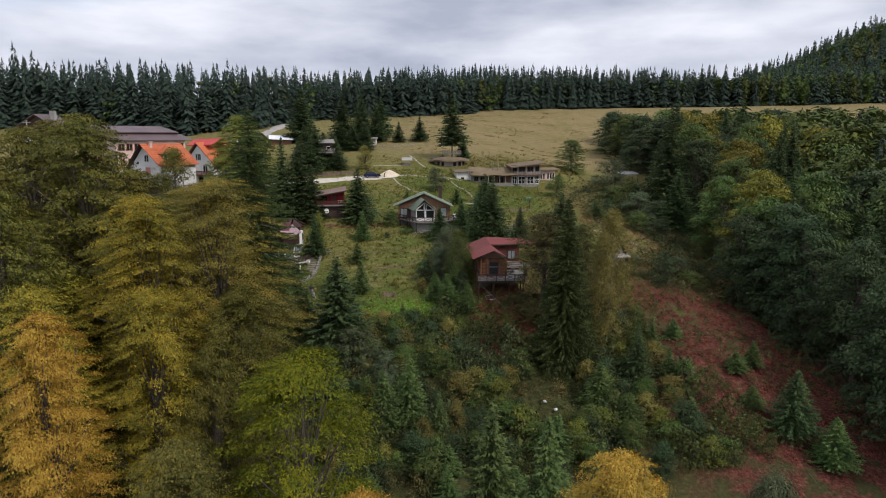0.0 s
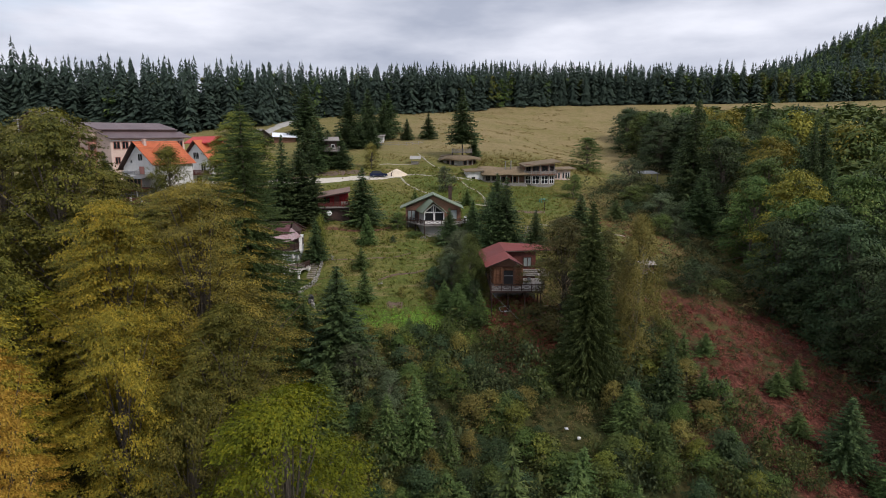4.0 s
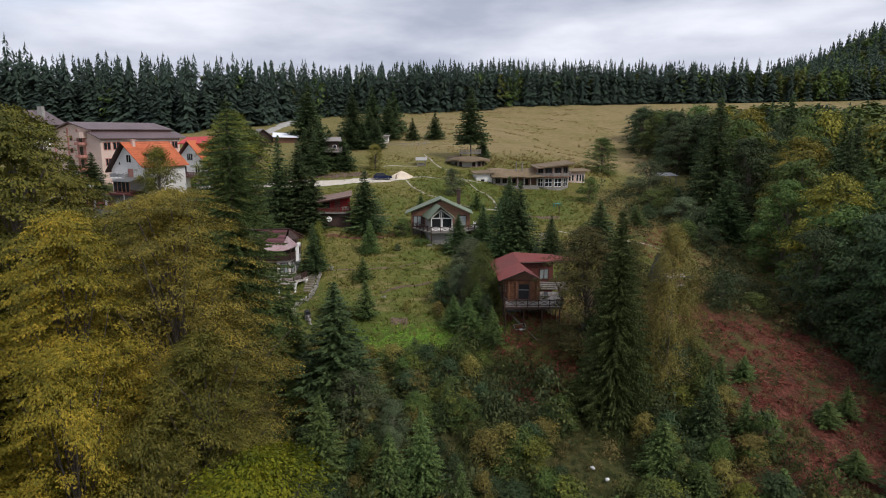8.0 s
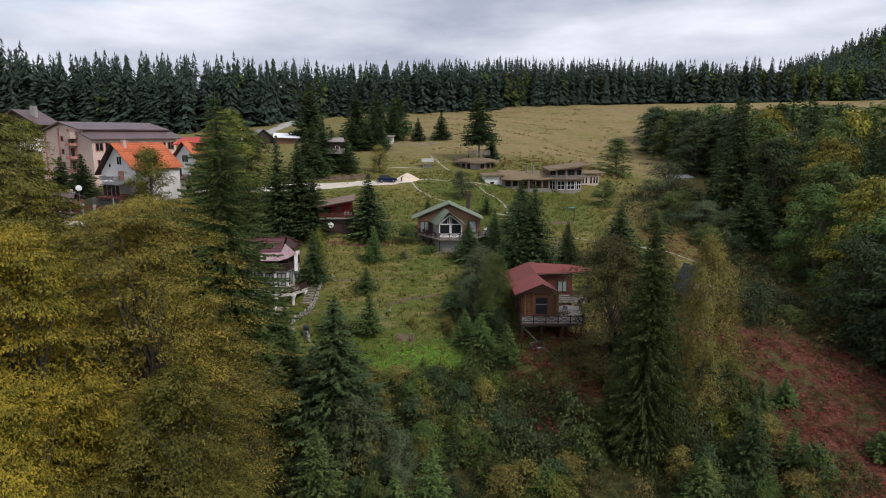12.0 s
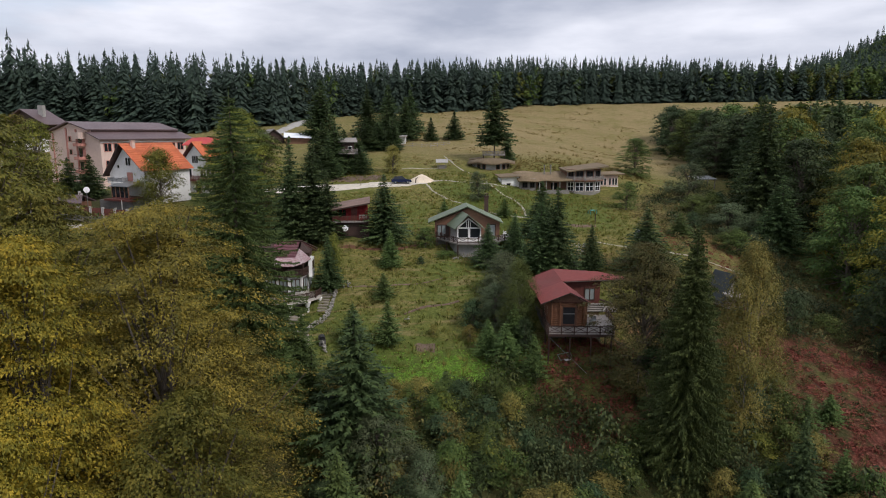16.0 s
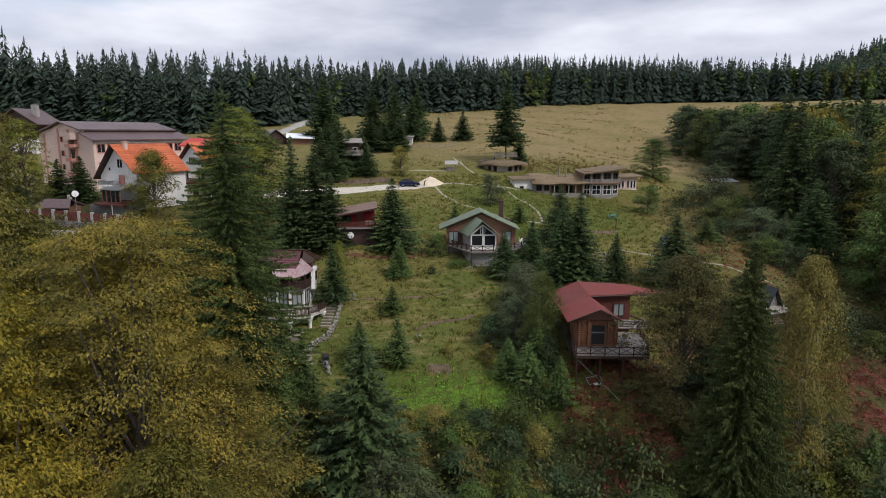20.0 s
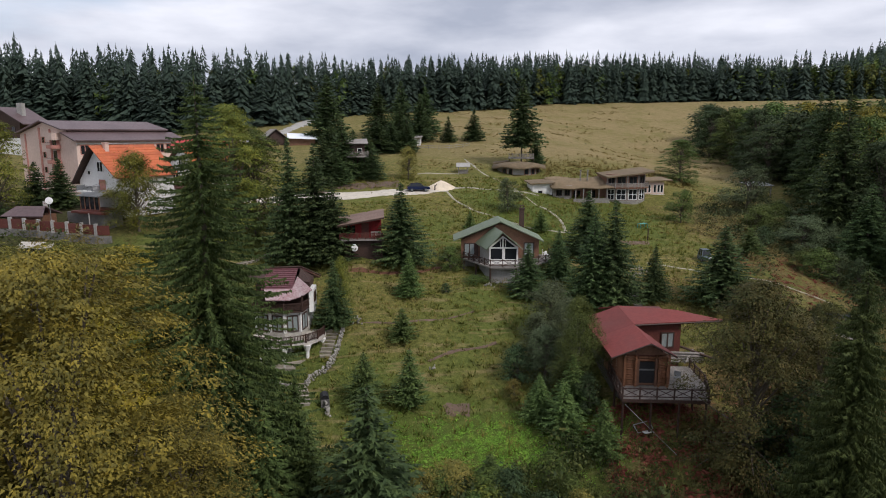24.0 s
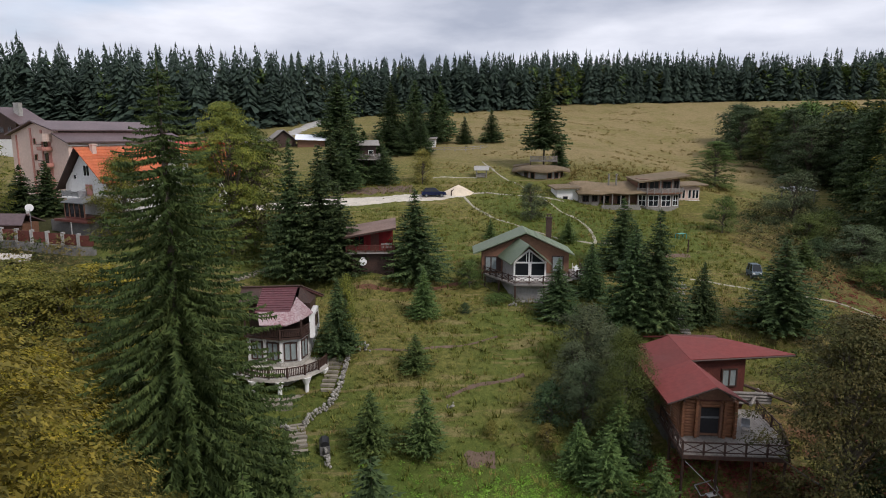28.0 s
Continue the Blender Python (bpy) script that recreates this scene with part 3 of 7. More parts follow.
broad_variant("far_b", 18, 6.5, 18, 3600, .36, lobes=90, flat=.8, tilt=.2, spread=.24)
broad_variant("far_c", 18, 6.0, 19, 3600, .36, lobes=80, flat=.85, tilt=.15, spread=.25)
broad_variant("edge_a", 20, 6.5, 24, 14000, .19, lobes=190, flat=.45, tilt=.3, spread=.17, base=-.03, low=.95)
broad_variant("edge_b", 20, 6.3, 25, 14000, .19, lobes=170, flat=.5, tilt=.3, spread=.18, base=-.03, low=.95)
TREES = random.Random(5)


def plant(lib, key, x, y, top, rad, leaves, name, label, group=""):
    """A tree of a stored form, standing at x, y with its top at that height."""
    h0, r0, crown, trunk = lib[key]
    z = gz(x, y)
    h = top - z
    ob = thing(name, x, y, z - 0.15, TREES.uniform(0, 360), label, "tree", group)
    ob.scale = (rad / r0, rad / r0, h / h0)
    part("trunk", trunk, None, ob)
    c = part("crown", crown, None, ob)
    if not crown.materials:
        crown.materials.append(M[leaves])
    c.material_slots[0].link = "OBJECT"
    c.material_slots[0].material = M[leaves]
    return ob


# ---- trees on the slope ----
# form, x, y, top, crown radius
SLOPE_SPRUCES = [
    ("old_a", -12.9, 92.4, 34.4, 6.3), ("old_b", 29.6, 80.8, 22.3, 3.4), ("mid_a", -1.3, 84.6, 14.3, 4.60), ("young_a", -2.0, 103.1, 9.9, 1.77),
    ("young_b", 2.3, 102.7, 10.3, 1.65), ("young_a", 2.0, 113.2, 11.3, 1.42), ("mid_b", 3.3, 123.8, 15.6, 1.59), ("mid_a", 2.7, 132.3, 23.6, 3.7),
    ("mid_b", -12.6, 134.5, 29.8, 3.30), ("mid_a", -9.1, 134.5, 29.1, 3.89), ("mid_b", -6.6, 132.2, 24.5, 3.07), ("mid_a", -5.6, 116.5, 16.3, 1.89),
    ("mid_a", 18.4, 122.8, 16.6, 2.36), ("mid_b", 23.8, 128.1, 17.5, 1.89), ("mid_a", 28.4, 119.8, 22.4, 3.3), ("mid_b", 26.0, 120.3, 20.6, 3.0)]
EAST_SPRUCES = [
    ("mid_a", 30.4, 135.9, 22.0, 3.2), ("mid_b", 42.0, 118.6, 19.2, 3.8), ("mid_b", 34.3, 121.0, 16.3, 1.9), ("young_a", 25.9, 146.1, 17.9, 1.42),
    ("mid_b", 37.8, 75.3, 6.1, 2.0), ("mid_a", 54.6, 66.5, 1.8, 2.8), ("young_b", 54.0, 78.0, 0.2, 1.65), ("young_a", 57.7, 79.6, 1.1, 1.42),
    ("mid_b", 33.8, 68.9, -0.7, 1.7), ("young_a", 52.1, 71.2, -2.0, 1.53), ("mid_b", 56.6, 61.8, -2.4, 2.3), ("young_a", 48.6, 85.9, 3.0, 1.42),
    ("mid_b", 31.6, 72.8, 1.9, 2.3), ("young_b", 56.7, 137.1, 16.0, 2.24), ("mid_a", 41.2, 67.4, -1.2, 1.8), ("young_a", 14.4, 147.1, 17.9, 0.94)]
RAVINE_SPRUCES = [
    ("mid_a", 12.2, 50.5, 7.8, 3.8), ("mid_b", 17.5, 51.0, 5.6, 3.4), ("mid_b", -7.0, 92.5, 12.2, 2.0), ("mid_a", -8.6, 88.5, 11.6, 2.4),
    ("mid_b", 3.9, 71.4, 3.0, 2.0), ("mid_b", 7.0, 72.4, 4.6, 2.2), ("young_a", -5.8, 90.2, 9.3, 1.9),
    ("mid_b", -2.6, 74.6, 5.6, 2.6), ("young_b", 8.1, 91.4, 5.3, 1.5), ("mid_a", 23.6, 53.0, 1.8, 2.4), ("mid_b", -9.5, 97.0, 13.0, 1.7),
    ("young_a", 18.5, 94.6, 8.0, 1.5), ("young_b", 15.8, 97.5, 8.6, 1.7), ("mid_a", 17.6, 100.5, 10.0, 1.9), ("mid_b", 14.2, 100.0, 8.4, 1.5)]
for group, rows in (("spruces on the grass slope", SLOPE_SPRUCES), ("spruces on the grass slope", EAST_SPRUCES), ("spruces in the ravine", RAVINE_SPRUCES)):
    for f, x, y, top, rad in rows:
        tall, small = f.startswith("old"), top - gz(x, y) < 7
        plant(SPRUCE, f, x, y, top, rad, "spruce_old" if tall else "spruce_young" if small or "ravine" in group else "spruce", "spruce_tree",
              "tall old spruce with drooping dark green boughs" if tall else "small young spruce on the open slope" if small else
              "dark green spruce with dense layered boughs", group)

for x, y, top, rad in ((-57.5, 158.5, 25.6, 2.6), (-53.0, 157.0, 26.2, 2.7), (-60.5, 150.0, 21.5, 2.4)):
    plant(SPRUCE, "far_a", x, y, top, rad, "spruce", "spruce_tree", "small dark spruce in the hotel garden", "spruces by the hotel")

UPPER_SPRUCES = [
    (35.4, 188.6, 30.2, 1.7),     (26.9, 227.1, 36.7, 2.6), (19.2, 223.9, 34.8, 1.9), (6.8, 204.5, 34.2, 2.6), (-0.5, 204.7, 34.2, 3.0), (2.9, 207.2, 33.4, 2.7), (-7.5, 177.4, 32.9, 2.8),
    (-2.6, 186, 30.3, 2.2), (-14, 226, 46, 4.0), (-5.5, 181, 31, 2.4), (5.5, 216, 38, 3.2), (11.5, 226, 41, 3.4), (-11, 172, 30, 2.6),
    (14, 240, 44, 3.8), (0, 236, 44, 3.8), (7, 246, 46, 3.8), (-11, 192, 33, 2.8), (-8.6, 172.5, 27.5, 2.2), (-1.6, 176.0, 27.0, 1.9)]
for x, y, top, rad in UPPER_SPRUCES:
    plant(SPRUCE, "far_a", x, y, top, rad * (1.3 if x < 0 else 1.1), "spruce", "spruce_tree", "dark spruce standing in the upper meadow", "spruces in the upper meadow")

# the old spruce that grows through the round house
h0, r0, crown0, trunk0 = SPRUCE["far_a"]
meadow_spruce = thing("spruce_tree", 31.9, 187.8, 26.6, 40, "spruce growing out of a turf-roofed round house", "tree")
meadow_spruce.scale = (4.1 / r0, 4.1 / r0, 15.4 / h0)
part("crown", crown0, None, meadow_spruce).material_slots[0].link = "OBJECT"
meadow_spruce.children[0].material_slots[0].material = M["spruce"]
part("trunk", Shape().tube((0, 0, -4.2), (0, 0, 12), .13, .05), M["bark"], meadow_spruce)

# form, x, y, top, crown radius, leaves
WEST_BEECHES = [
    ("beech_open", -3.6, 47.2, 14.4, 7.6, "beech_green"), ("beech_near", -22.2, 48.0, 17.6, 4.6, "beech_orange"), ("beech_fine", 0.4, 27.5, 14.0, 3.8, "beech_gold"),
    ("beech_near", -12.0, 43.0, 9.5, 5.4, "beech_olive"), ("beech_near", -20.2, 66.8, 24.4, 6.6, "beech_yellow"), ("beech_a", -27.0, 57.5, 17.6, 5.6, "beech_yellow"), ("beech_near", -10.4, 64.5, 15.2, 6.0, "beech_dull"), ("beech_near", -17.5, 58.5, 16.6, 5.2, "beech_yellow"),
    ("beech_fine", -14.0, 72.2, 25.8, 9.0, "beech_brown"), ("beech_near", -24.5, 78.0, 26.2, 6.2, "beech_olive"), ("beech_a", -30.0, 80.0, 32.8, 8.6, "beech_dull"), ("beech_b", -42.0, 76.0, 30.5, 8.8, "beech_dull"),
    ("beech_c", -33.0, 66.0, 25.0, 7.0, "beech_dull"), ("beech_a", -41.0, 62.0, 28.5, 7.6, "beech_dull"), ("beech_c", -12.5, 57.0, 11.5, 4.6, "beech_dull")]
WEST_BEECHES_BEHIND = [
    ("beech_b", -28.5, 104.5, 20.8, 6.6, "beech_olive"), ("beech_near", -20.0, 89.0, 18.6, 5.8, "beech_yellow"), ("beech_near", -13.0, 84.0, 14.4, 4.2, "beech_olive"), ("beech_a", -39.5, 88.0, 31.4, 7.6, "beech_dull"), ("beech_c", -21.5, 141.0, 34.3, 6.5, "leaf_lime"),
    ("round_a", -35.3, 141.5, 27.6, 4.3, "beech_dull"), ("wood_a", -60.0, 152.0, 32.6, 5.2, "leaf_lime"), ("wood_b", -67.0, 160.0, 34.0, 5.2, "beech_olive"), ("wood_a", -19.0, 143.5, 31.0, 5.6, "leaf_green"), ("wood_b", -24.5, 139.0, 28.0, 4.4, "leaf_lime")]
rb = random.Random(3)
yb = 72.0
while yb < 126:                              # the rest of the west wood, row by row
    xb = float(np.interp(yb, [70, 82, 95, 106, 120, 134], [-24, -17, -20, -24, -29, -38]))
    while xb > -58:
        topb = min(float(np.interp(yb, [70, 82, 95, 106, 120, 134], [15, 15.5, 18, 20.0, 17.2, 15])), 30 - (yb - 55) * .205) + rb.uniform(-1.6, .9) + .04 * (-20 - xb)
        if math.hypot(xb + 28.5, yb - 104.5) > 4 and math.hypot(xb + 31, yb - 82.5) > 4:
            WEST_BEECHES_BEHIND.append((rb.choice(["wood_a", "wood_b"]), xb + rb.uniform(-1, 1), yb + rb.uniform(-1.5, 1.5), topb, rb.uniform(4.8, 6.2),
                                        rb.choice(["beech_yellow", "beech_olive", "beech_yellow", "beech_yellow", "beech_brown", "beech_olive"])))
        xb -= rb.uniform(6.5, 8.0)
    yb += 8.5
for f, x, y, top, rad, leaves in WEST_BEECHES + WEST_BEECHES_BEHIND:
    words = {"beech_yellow": "beech with yellow-green autumn leaves", "beech_orange": "beech in bright orange autumn leaf",
             "beech_gold": "small beech with golden autumn leaves", "leaf_green": "broad beech still in green leaf",
             "leaf_lime": "full round beech with yellow-green leaves", "beech_olive": "broad olive-green beech turning yellow", "beech_brown": "beech with browning thin autumn leaves", "beech_green": "broad beech half turned from green to yellow", "beech_dull": "tall beech with dull olive-brown leaves"}[leaves]
    plant(BROAD, f, x, y, top, rad, leaves, "beech_tree", words, "beeches of the west wood")

EAST_TREES = [
    ("birch_a", 37.4, 84.0, 19.4, 3.6, "leaf_tan"), ("dense_a", 30.0, 92.0, 18.6, 6.0, "leaf_olive_brown"), ("dense_a", 36.2, 92.5, 16.5, 3.2, "leaf_olive_brown"), ("round_b", 0.9, 81.2, 5.4, 3.2, "leaf_grey"), ("round_b", 4.6, 79.0, 2.6, 2.4, "leaf_grey"), ("round_a", 18.8, 113.0, 13.9, 3.4, "leaf_grey"),
    ("birch_a", 18.5, 102.0, 14.8, 2.5, "leaf_green"), ("bush_a", 18.7, 99.4, 8.4, 1.5, "leaf_dark"), ("round_b", 32.8, 90.3, 11.0, 3.8, "leaf_dark"), ("round_b", 16.0, 104.6, 11.6, 2.3, "leaf_grey"), ("round_a", 19.2, 108.4, 13.2, 2.5, "leaf_grey"), ("bush_a", 13.4, 105.6, 9.2, 2.0, "leaf_dark"), ("round_b", 16.4, 108.0, 11.8, 2.8, "leaf_grey"), ("dense_a", 67.2, 183.0, 28.8, 4.6, "leaf_green"),
    ("round_b", 70.2, 160.8, 24.0, 4.5, "leaf_grey"), ("round_b", 22.3, 155.4, 22.5, 2.2, "leaf_grey"), ("round_a", 5.8, 177.0, 27.4, 2.5, "leaf_tan"),
    ("round_b", 51.5, 149.6, 20.7, 2.5, "leaf_green"), ("round_b", 69.6, 142.7, 17.0, 4.7, "leaf_grey"), ("round_b", 66.0, 150.0, 18.0, 4.0, "leaf_green"),
    ("beech_near", 19.4, 40.0, 7.6, 5.6, "beech_gold"), ("birch_a", 33.5, 42.0, 3.4, 3.4, "leaf_grey"), ("round_b", 9.4, 131.2, 14.9, 1.9, "leaf_green"), ("bush_a", 8.1, 124.3, 11.3, .8, "leaf_dark"), ("bush_a", 12.3, 127.0, 11.6, 2.2, "leaf_green"), ("round_b", -4.9, 117.6, 16.4, 1.5, "leaf_lime"), ("bush_a", 50.5, 107.5, 6.4, 3.0, "leaf_grey"), ("round_b", 51.0, 110.0, 9.4, 2.8, "leaf_grey"), ("bush_a", 54.5, 106.5, 5.2, 2.4, "leaf_green"), ("round_b", 47.5, 110.5, 8.6, 2.6, "leaf_tan"), ("bush_a", -10.0, 141.5, 17.0, 2.0, "leaf_dark"), ("bush_a", 12.5, 103.0, 6.6, 1.1, "leaf_tan"), ("bush_a", 8.0, 104.5, 6.4, .7, "leaf_tan")]
for f, x, y, top, rad, leaves in EAST_TREES:
    plant(BROAD, f, x, y, top, rad, leaves, "birch_tree" if f.startswith("birch") else "broadleaf_tree",
          {"leaf_tan": "thin birch with tan autumn leaves", "leaf_olive_brown": "thin olive-brown tree beside the log cabin", "leaf_dark": "dark bush beside the log cabin", "leaf_grey": "grey-green bushy willow tree",
           "leaf_lime": "slim yellow-green tree beside the villa", "leaf_green": "green bushy broadleaf tree", "beech_olive": "small olive-green tree by the gravel road", "beech_gold": "small tree with golden leaves"}[leaves])


# ---- the east wood: trees along the gully's edge ----
def east_edge(y):
    return float(np.interp(y, [40, 60, 83, 104, 120, 144, 180, 240, 330], [65, 65, 68, 69, 73, 84, 94, 105, 122]))


def east_top(y):
    """Height of the wood's canopy along the gully, from south to north."""
    return float(np.interp(y, [50, 80, 112, 138, 160, 180, 207, 236, 270], [9, 16, 22.5, 28.5, 33.5, 36, 37, 38.5, 41]))


rw = random.Random(21)
spots = []
y = 52.0
while y < 268:
    for row in range(4):
        x = east_edge(y) + 5 + row * 11.0 + rw.uniform(-2.5, 2.5)
        spots.append((x, y + rw.uniform(-3, 3), row))
    y += 9.4
for x, y, row in spots:
    if row == 0 and 100 < y < 142:
        continue
    r, top = rw.random(), east_top(y) + (rw.uniform(-5.5, 1.6) if row else rw.uniform(-2.2, .4))
    if r < 0.30 and row < 3:
        plant(SPRUCE, rw.choice(["mid_a", "mid_b"]), x, y, top + rw.uniform(-1, 3.2), rw.uniform(3.6, 4.8), "spruce", "spruce_tree", "dark spruce at the edge of the east wood", "east wood spruces")
    else:
        leaves = rw.choice(["leaf_dark", "leaf_dark", "leaf_wood", "leaf_dark"]) if row < 2 else rw.choice(["leaf_wood", "leaf_dark", "leaf_wood", "leaf_dark", "leaf_wood", "wood_gold"])
        near = row < 2 and y < 190
        plant(BROAD, rw.choice(["edge_a", "edge_b"] if near else ["far_b", "far_c"]), x, y, top, rw.uniform(6.0, 8.2), leaves, "broadleaf_tree",
              "dark leafy tree at the edge of the east wood" if leaves != "wood_gold" else "leafy tree turning yellow in the east wood", "east wood trees")
for f, x, y, top, rad, leaves in (("edge_a", 80.2, 112.0, 23.6, 7.2, "wood_gold"), ("edge_b", 70.8, 103.0, 16.5, 5.6, "leaf_dark"), ("edge_a", 73.0, 95.0, 15.5, 6.0, "leaf_dark"), ("edge_b", 72.5, 86.0, 13.0, 5.8, "leaf_dark"), ("edge_b", 90.5, 135.0, 29.4, 7.4, "wood_gold"), ("edge_a", 97.2, 165.0, 35.6, 7.4, "wood_gold"), ("edge_b", 75.5, 104.0, 19.5, 7.0, "leaf_wood"), ("edge_b", 87.0, 105.5, 23.4, 7.8, "leaf_wood"), ("edge_a", 78.0, 121.0, 22.0, 6.6, "leaf_wood"), ("edge_a", 99, 146, 33.2, 7.0, "leaf_wood"), ("edge_b", 84, 126, 25.5, 7.6, "leaf_wood"),
                               ("edge_b", 102.5, 236, 38.6, 6.8, "leaf_dark"), ("edge_a", 101.5, 222, 37.4, 6.6, "leaf_wood"), ("edge_b", 100.5, 208, 36.6, 7.0, "leaf_dark"), ("edge_a", 95, 194, 32.5, 6.8, "leaf_dark")):
    plant(BROAD, f, x, y, top, rad, leaves, "broadleaf_tree", "broad beech turning gold along its crown" if leaves == "wood_gold" else "broad green beech of the east wood", "east wood trees")
for x, y, top, rad in ((96.5, 176.0, 39.4, 5.8), (103.2, 188.3, 39.8, 5.0), (81.0, 150.0, 37.2, 6.0), (96.4, 130.0, 31.0, 4.4), (77.0, 138.0, 22.5, 4.6), (135.0, 190.0, 38.9, 4.6), (123.2, 185.0, 41.2, 5.2)):
    plant(SPRUCE, "mid_a", x, y, top, rad, "spruce", "spruce_tree", "dark spruce rising above the east wood", "east wood spruces")


# ---- far woods ----
def far_spruce(seed, k=150, wide=.30):
    """A dense cone of short drooping sprays with a thin leader and a dark stem."""
    rng = np.random.default_rng(seed)
    f = np.concatenate([1 - np.sqrt(rng.uniform(.0012, .95, k - 40)), rng.uniform(.6, .98, 40)])
    z = 1.2 + f * 24.2
    L = (4.8 * (1 - f) ** .80 + .16) * rng.uniform(.55, 1.1, k) * (1 + .12 * np.sin(f * 31 + seed))
    a = rng.uniform(0, 6.283, k)
    d, s = np.stack([np.cos(a), np.sin(a), 0 * a], 1), np.stack([-np.sin(a), np.cos(a), 0 * a], 1)
    w = (.16 * L + wide)[:, None]
    up = np.array([[0, 0, 1.0]])
    inn = d * (L * .15)[:, None] + up * (z + .55)[:, None]
    Q = np.stack([inn + rng.normal(size=(k, 3)) * .15, d * (L * .85)[:, None] + s * w + up * (z - .42 * L)[:, None],
                  d * L[:, None] - s * w * .8 + up * (z - .55 * L)[:, None]], 1)
    top_ = np.array([[(-.22, 0, 24.2), (.22, .1, 24.2), (0, 0, 26.2)], [(0, -.22, 24.0), (.1, .22, 24.0), (0, 0, 25.9)]])
    t = .28
    stem = np.array([[(t, t, -2), (-t, t, -2), (0, 0, 20)], [(-t, t, -2), (-t, -t, -2), (0, 0, 20)], [(-t, -t, -2), (t, -t, -2), (0, 0, 20)], [(t, -t, -2), (t, t, -2), (0, 0, 20)]])
    return np.concatenate([Q, top_, stem])


def scatter(name, label, forms, spots_, material, category="woods"):
    rng = np.random.default_rng(77)
    out = []
    for x, y, z, s, hs in spots_:
        q = forms[rng.integers(len(forms))]
        a = rng.uniform(0, 6.283)
        c, sn = math.cos(a), math.sin(a)
        R = np.array([[c, sn, 0], [-sn, c, 0], [0, 0, 1]])
        out.append((q @ R) * np.array([s, s, hs]) + np.array([x, y, z]))
    tagged(new(name, quads_mesh(name, np.concatenate(out), material, tris=True)), label, category, kind="stuff")


def forest_edge(x):
    """Where the far woods begin, from west to east."""
    return float(np.interp(x, [-260, -150, -120, -85, -60, -30, -12, 10, 40, 80, 140, 200, 260, 420], [240, 250, 264, 264, 244, 268, 300, 314, 322, 338, 352, 352, 348, 352]))


rf = random.Random(9)
needle, needle_near, leafy_g, leafy_y = [], [], [], []
x = -330.0
while x < 520:
    e = forest_edge(x)
    for row in range(8):
        px_, py_ = x + rf.uniform(-2.6, 2.6), e + row * (4.6 + .5 * row) + rf.uniform(-2.4, 2.4)
        z = gz(px_, py_)
        hill = px_ > 215
        if rf.random() < (0.5 if hill else 0.05 + 0.10 * (px_ > 60)):
            (leafy_g if rf.random() < .6 else leafy_y).append((px_, py_, z, rf.uniform(.75, 1.15), rf.uniform(.65, .95)))
        else:
            (needle_near if row < 4 and px_ < 260 else needle).append((px_, py_, z, rf.uniform(.75, 1.25), rf.choice([.56, .68, .74, .78, .82, .84]) * rf.uniform(.92, 1.08) * (1 + .07 * (px_ > 20) + .08 * (px_ < -40))))
    x += 3.4
needle_near += [(x_, y_, gz(x_, y_), 1.25, h_) for x_, y_, h_ in ((-121, 268, 1.22), (-116, 271, 1.10), (-126, 266, 1.06), (-112, 266, .95))]
for _ in range(900):                       # the hill behind
    py_ = rf.uniform(352, 640)
    px_ = py_ * rf.uniform(.66, 1.2)
    z = gz(px_, py_)
    k = rf.random()
    (leafy_g if k < .42 else leafy_y if k < .5 else needle).append((px_, py_, z, rf.uniform(.9, 1.3), rf.uniform(.8, 1.05)))
deep, deep_y = [], []
for _ in range(520):                        # the depth of the east wood
    py_ = rf.uniform(110, 290)
    px_ = east_edge(py_) + 34 + 150 * rf.random() ** 1.3
    z = gz(px_, py_)
    hs = min(rf.uniform(.75, 1.05), (30 + .036 * math.hypot(px_, py_) - z) / 19 * rf.uniform(.55, 1.04))
    if hs > .4:
        k = rf.random()
        if k < .25:
            needle.append((px_, py_, z, rf.uniform(.9, 1.2), hs * .74))
        else:
            (deep if k < .86 else deep_y).append((px_, py_, z, rf.uniform(1.0, 1.5), hs))
scatter("far_spruce_woods", "dense dark spruce woods behind the upper meadow", [far_spruce(s) for s in range(6)], needle, M["spruce_hazed"])
scatter("far_spruce_woods", "front rows of tall dark spruces along the upper meadow", [far_spruce(s, 360, .17) for s in range(6, 14)], needle_near, M["spruce_hazed"])
bl = [broadleaf_arrays(19, 5.6, 60 + s, 200, .88, lobes=36, flat=.95, tilt=.15, spread=.30)[0] for s in range(4)]
scatter("east_woods", "dense dark broadleaf wood behind the gully", bl, deep, M["leaf_wood"])
scatter("east_woods", "olive and yellowing trees deep in the east wood", bl, deep_y, M["wood_olive"])
scatter("far_green_woods", "green broadleaf trees among the far spruces", bl, leafy_g, M["leaf_wood"])
scatter("far_yellow_woods", "olive and yellow trees among the far spruces", bl, leafy_y, M["wood_olive"])


# ---- undergrowth of the ravine and the gully ----
def shrub_form(seed, h, rad, count, leaf):
    return broadleaf_arrays(h, rad, seed, count, leaf, lobes=26, flat=.6, base=0.0, spread=.34)[0]


def open_ground(x, y):
    """The clearing round the white rocks and the open brown slope beyond the path."""
    return math.hypot((x - 26) / 5, (y - 73) / 5) < 1 or math.hypot((x - 54) / 12, (y - 127) / 13) < 1


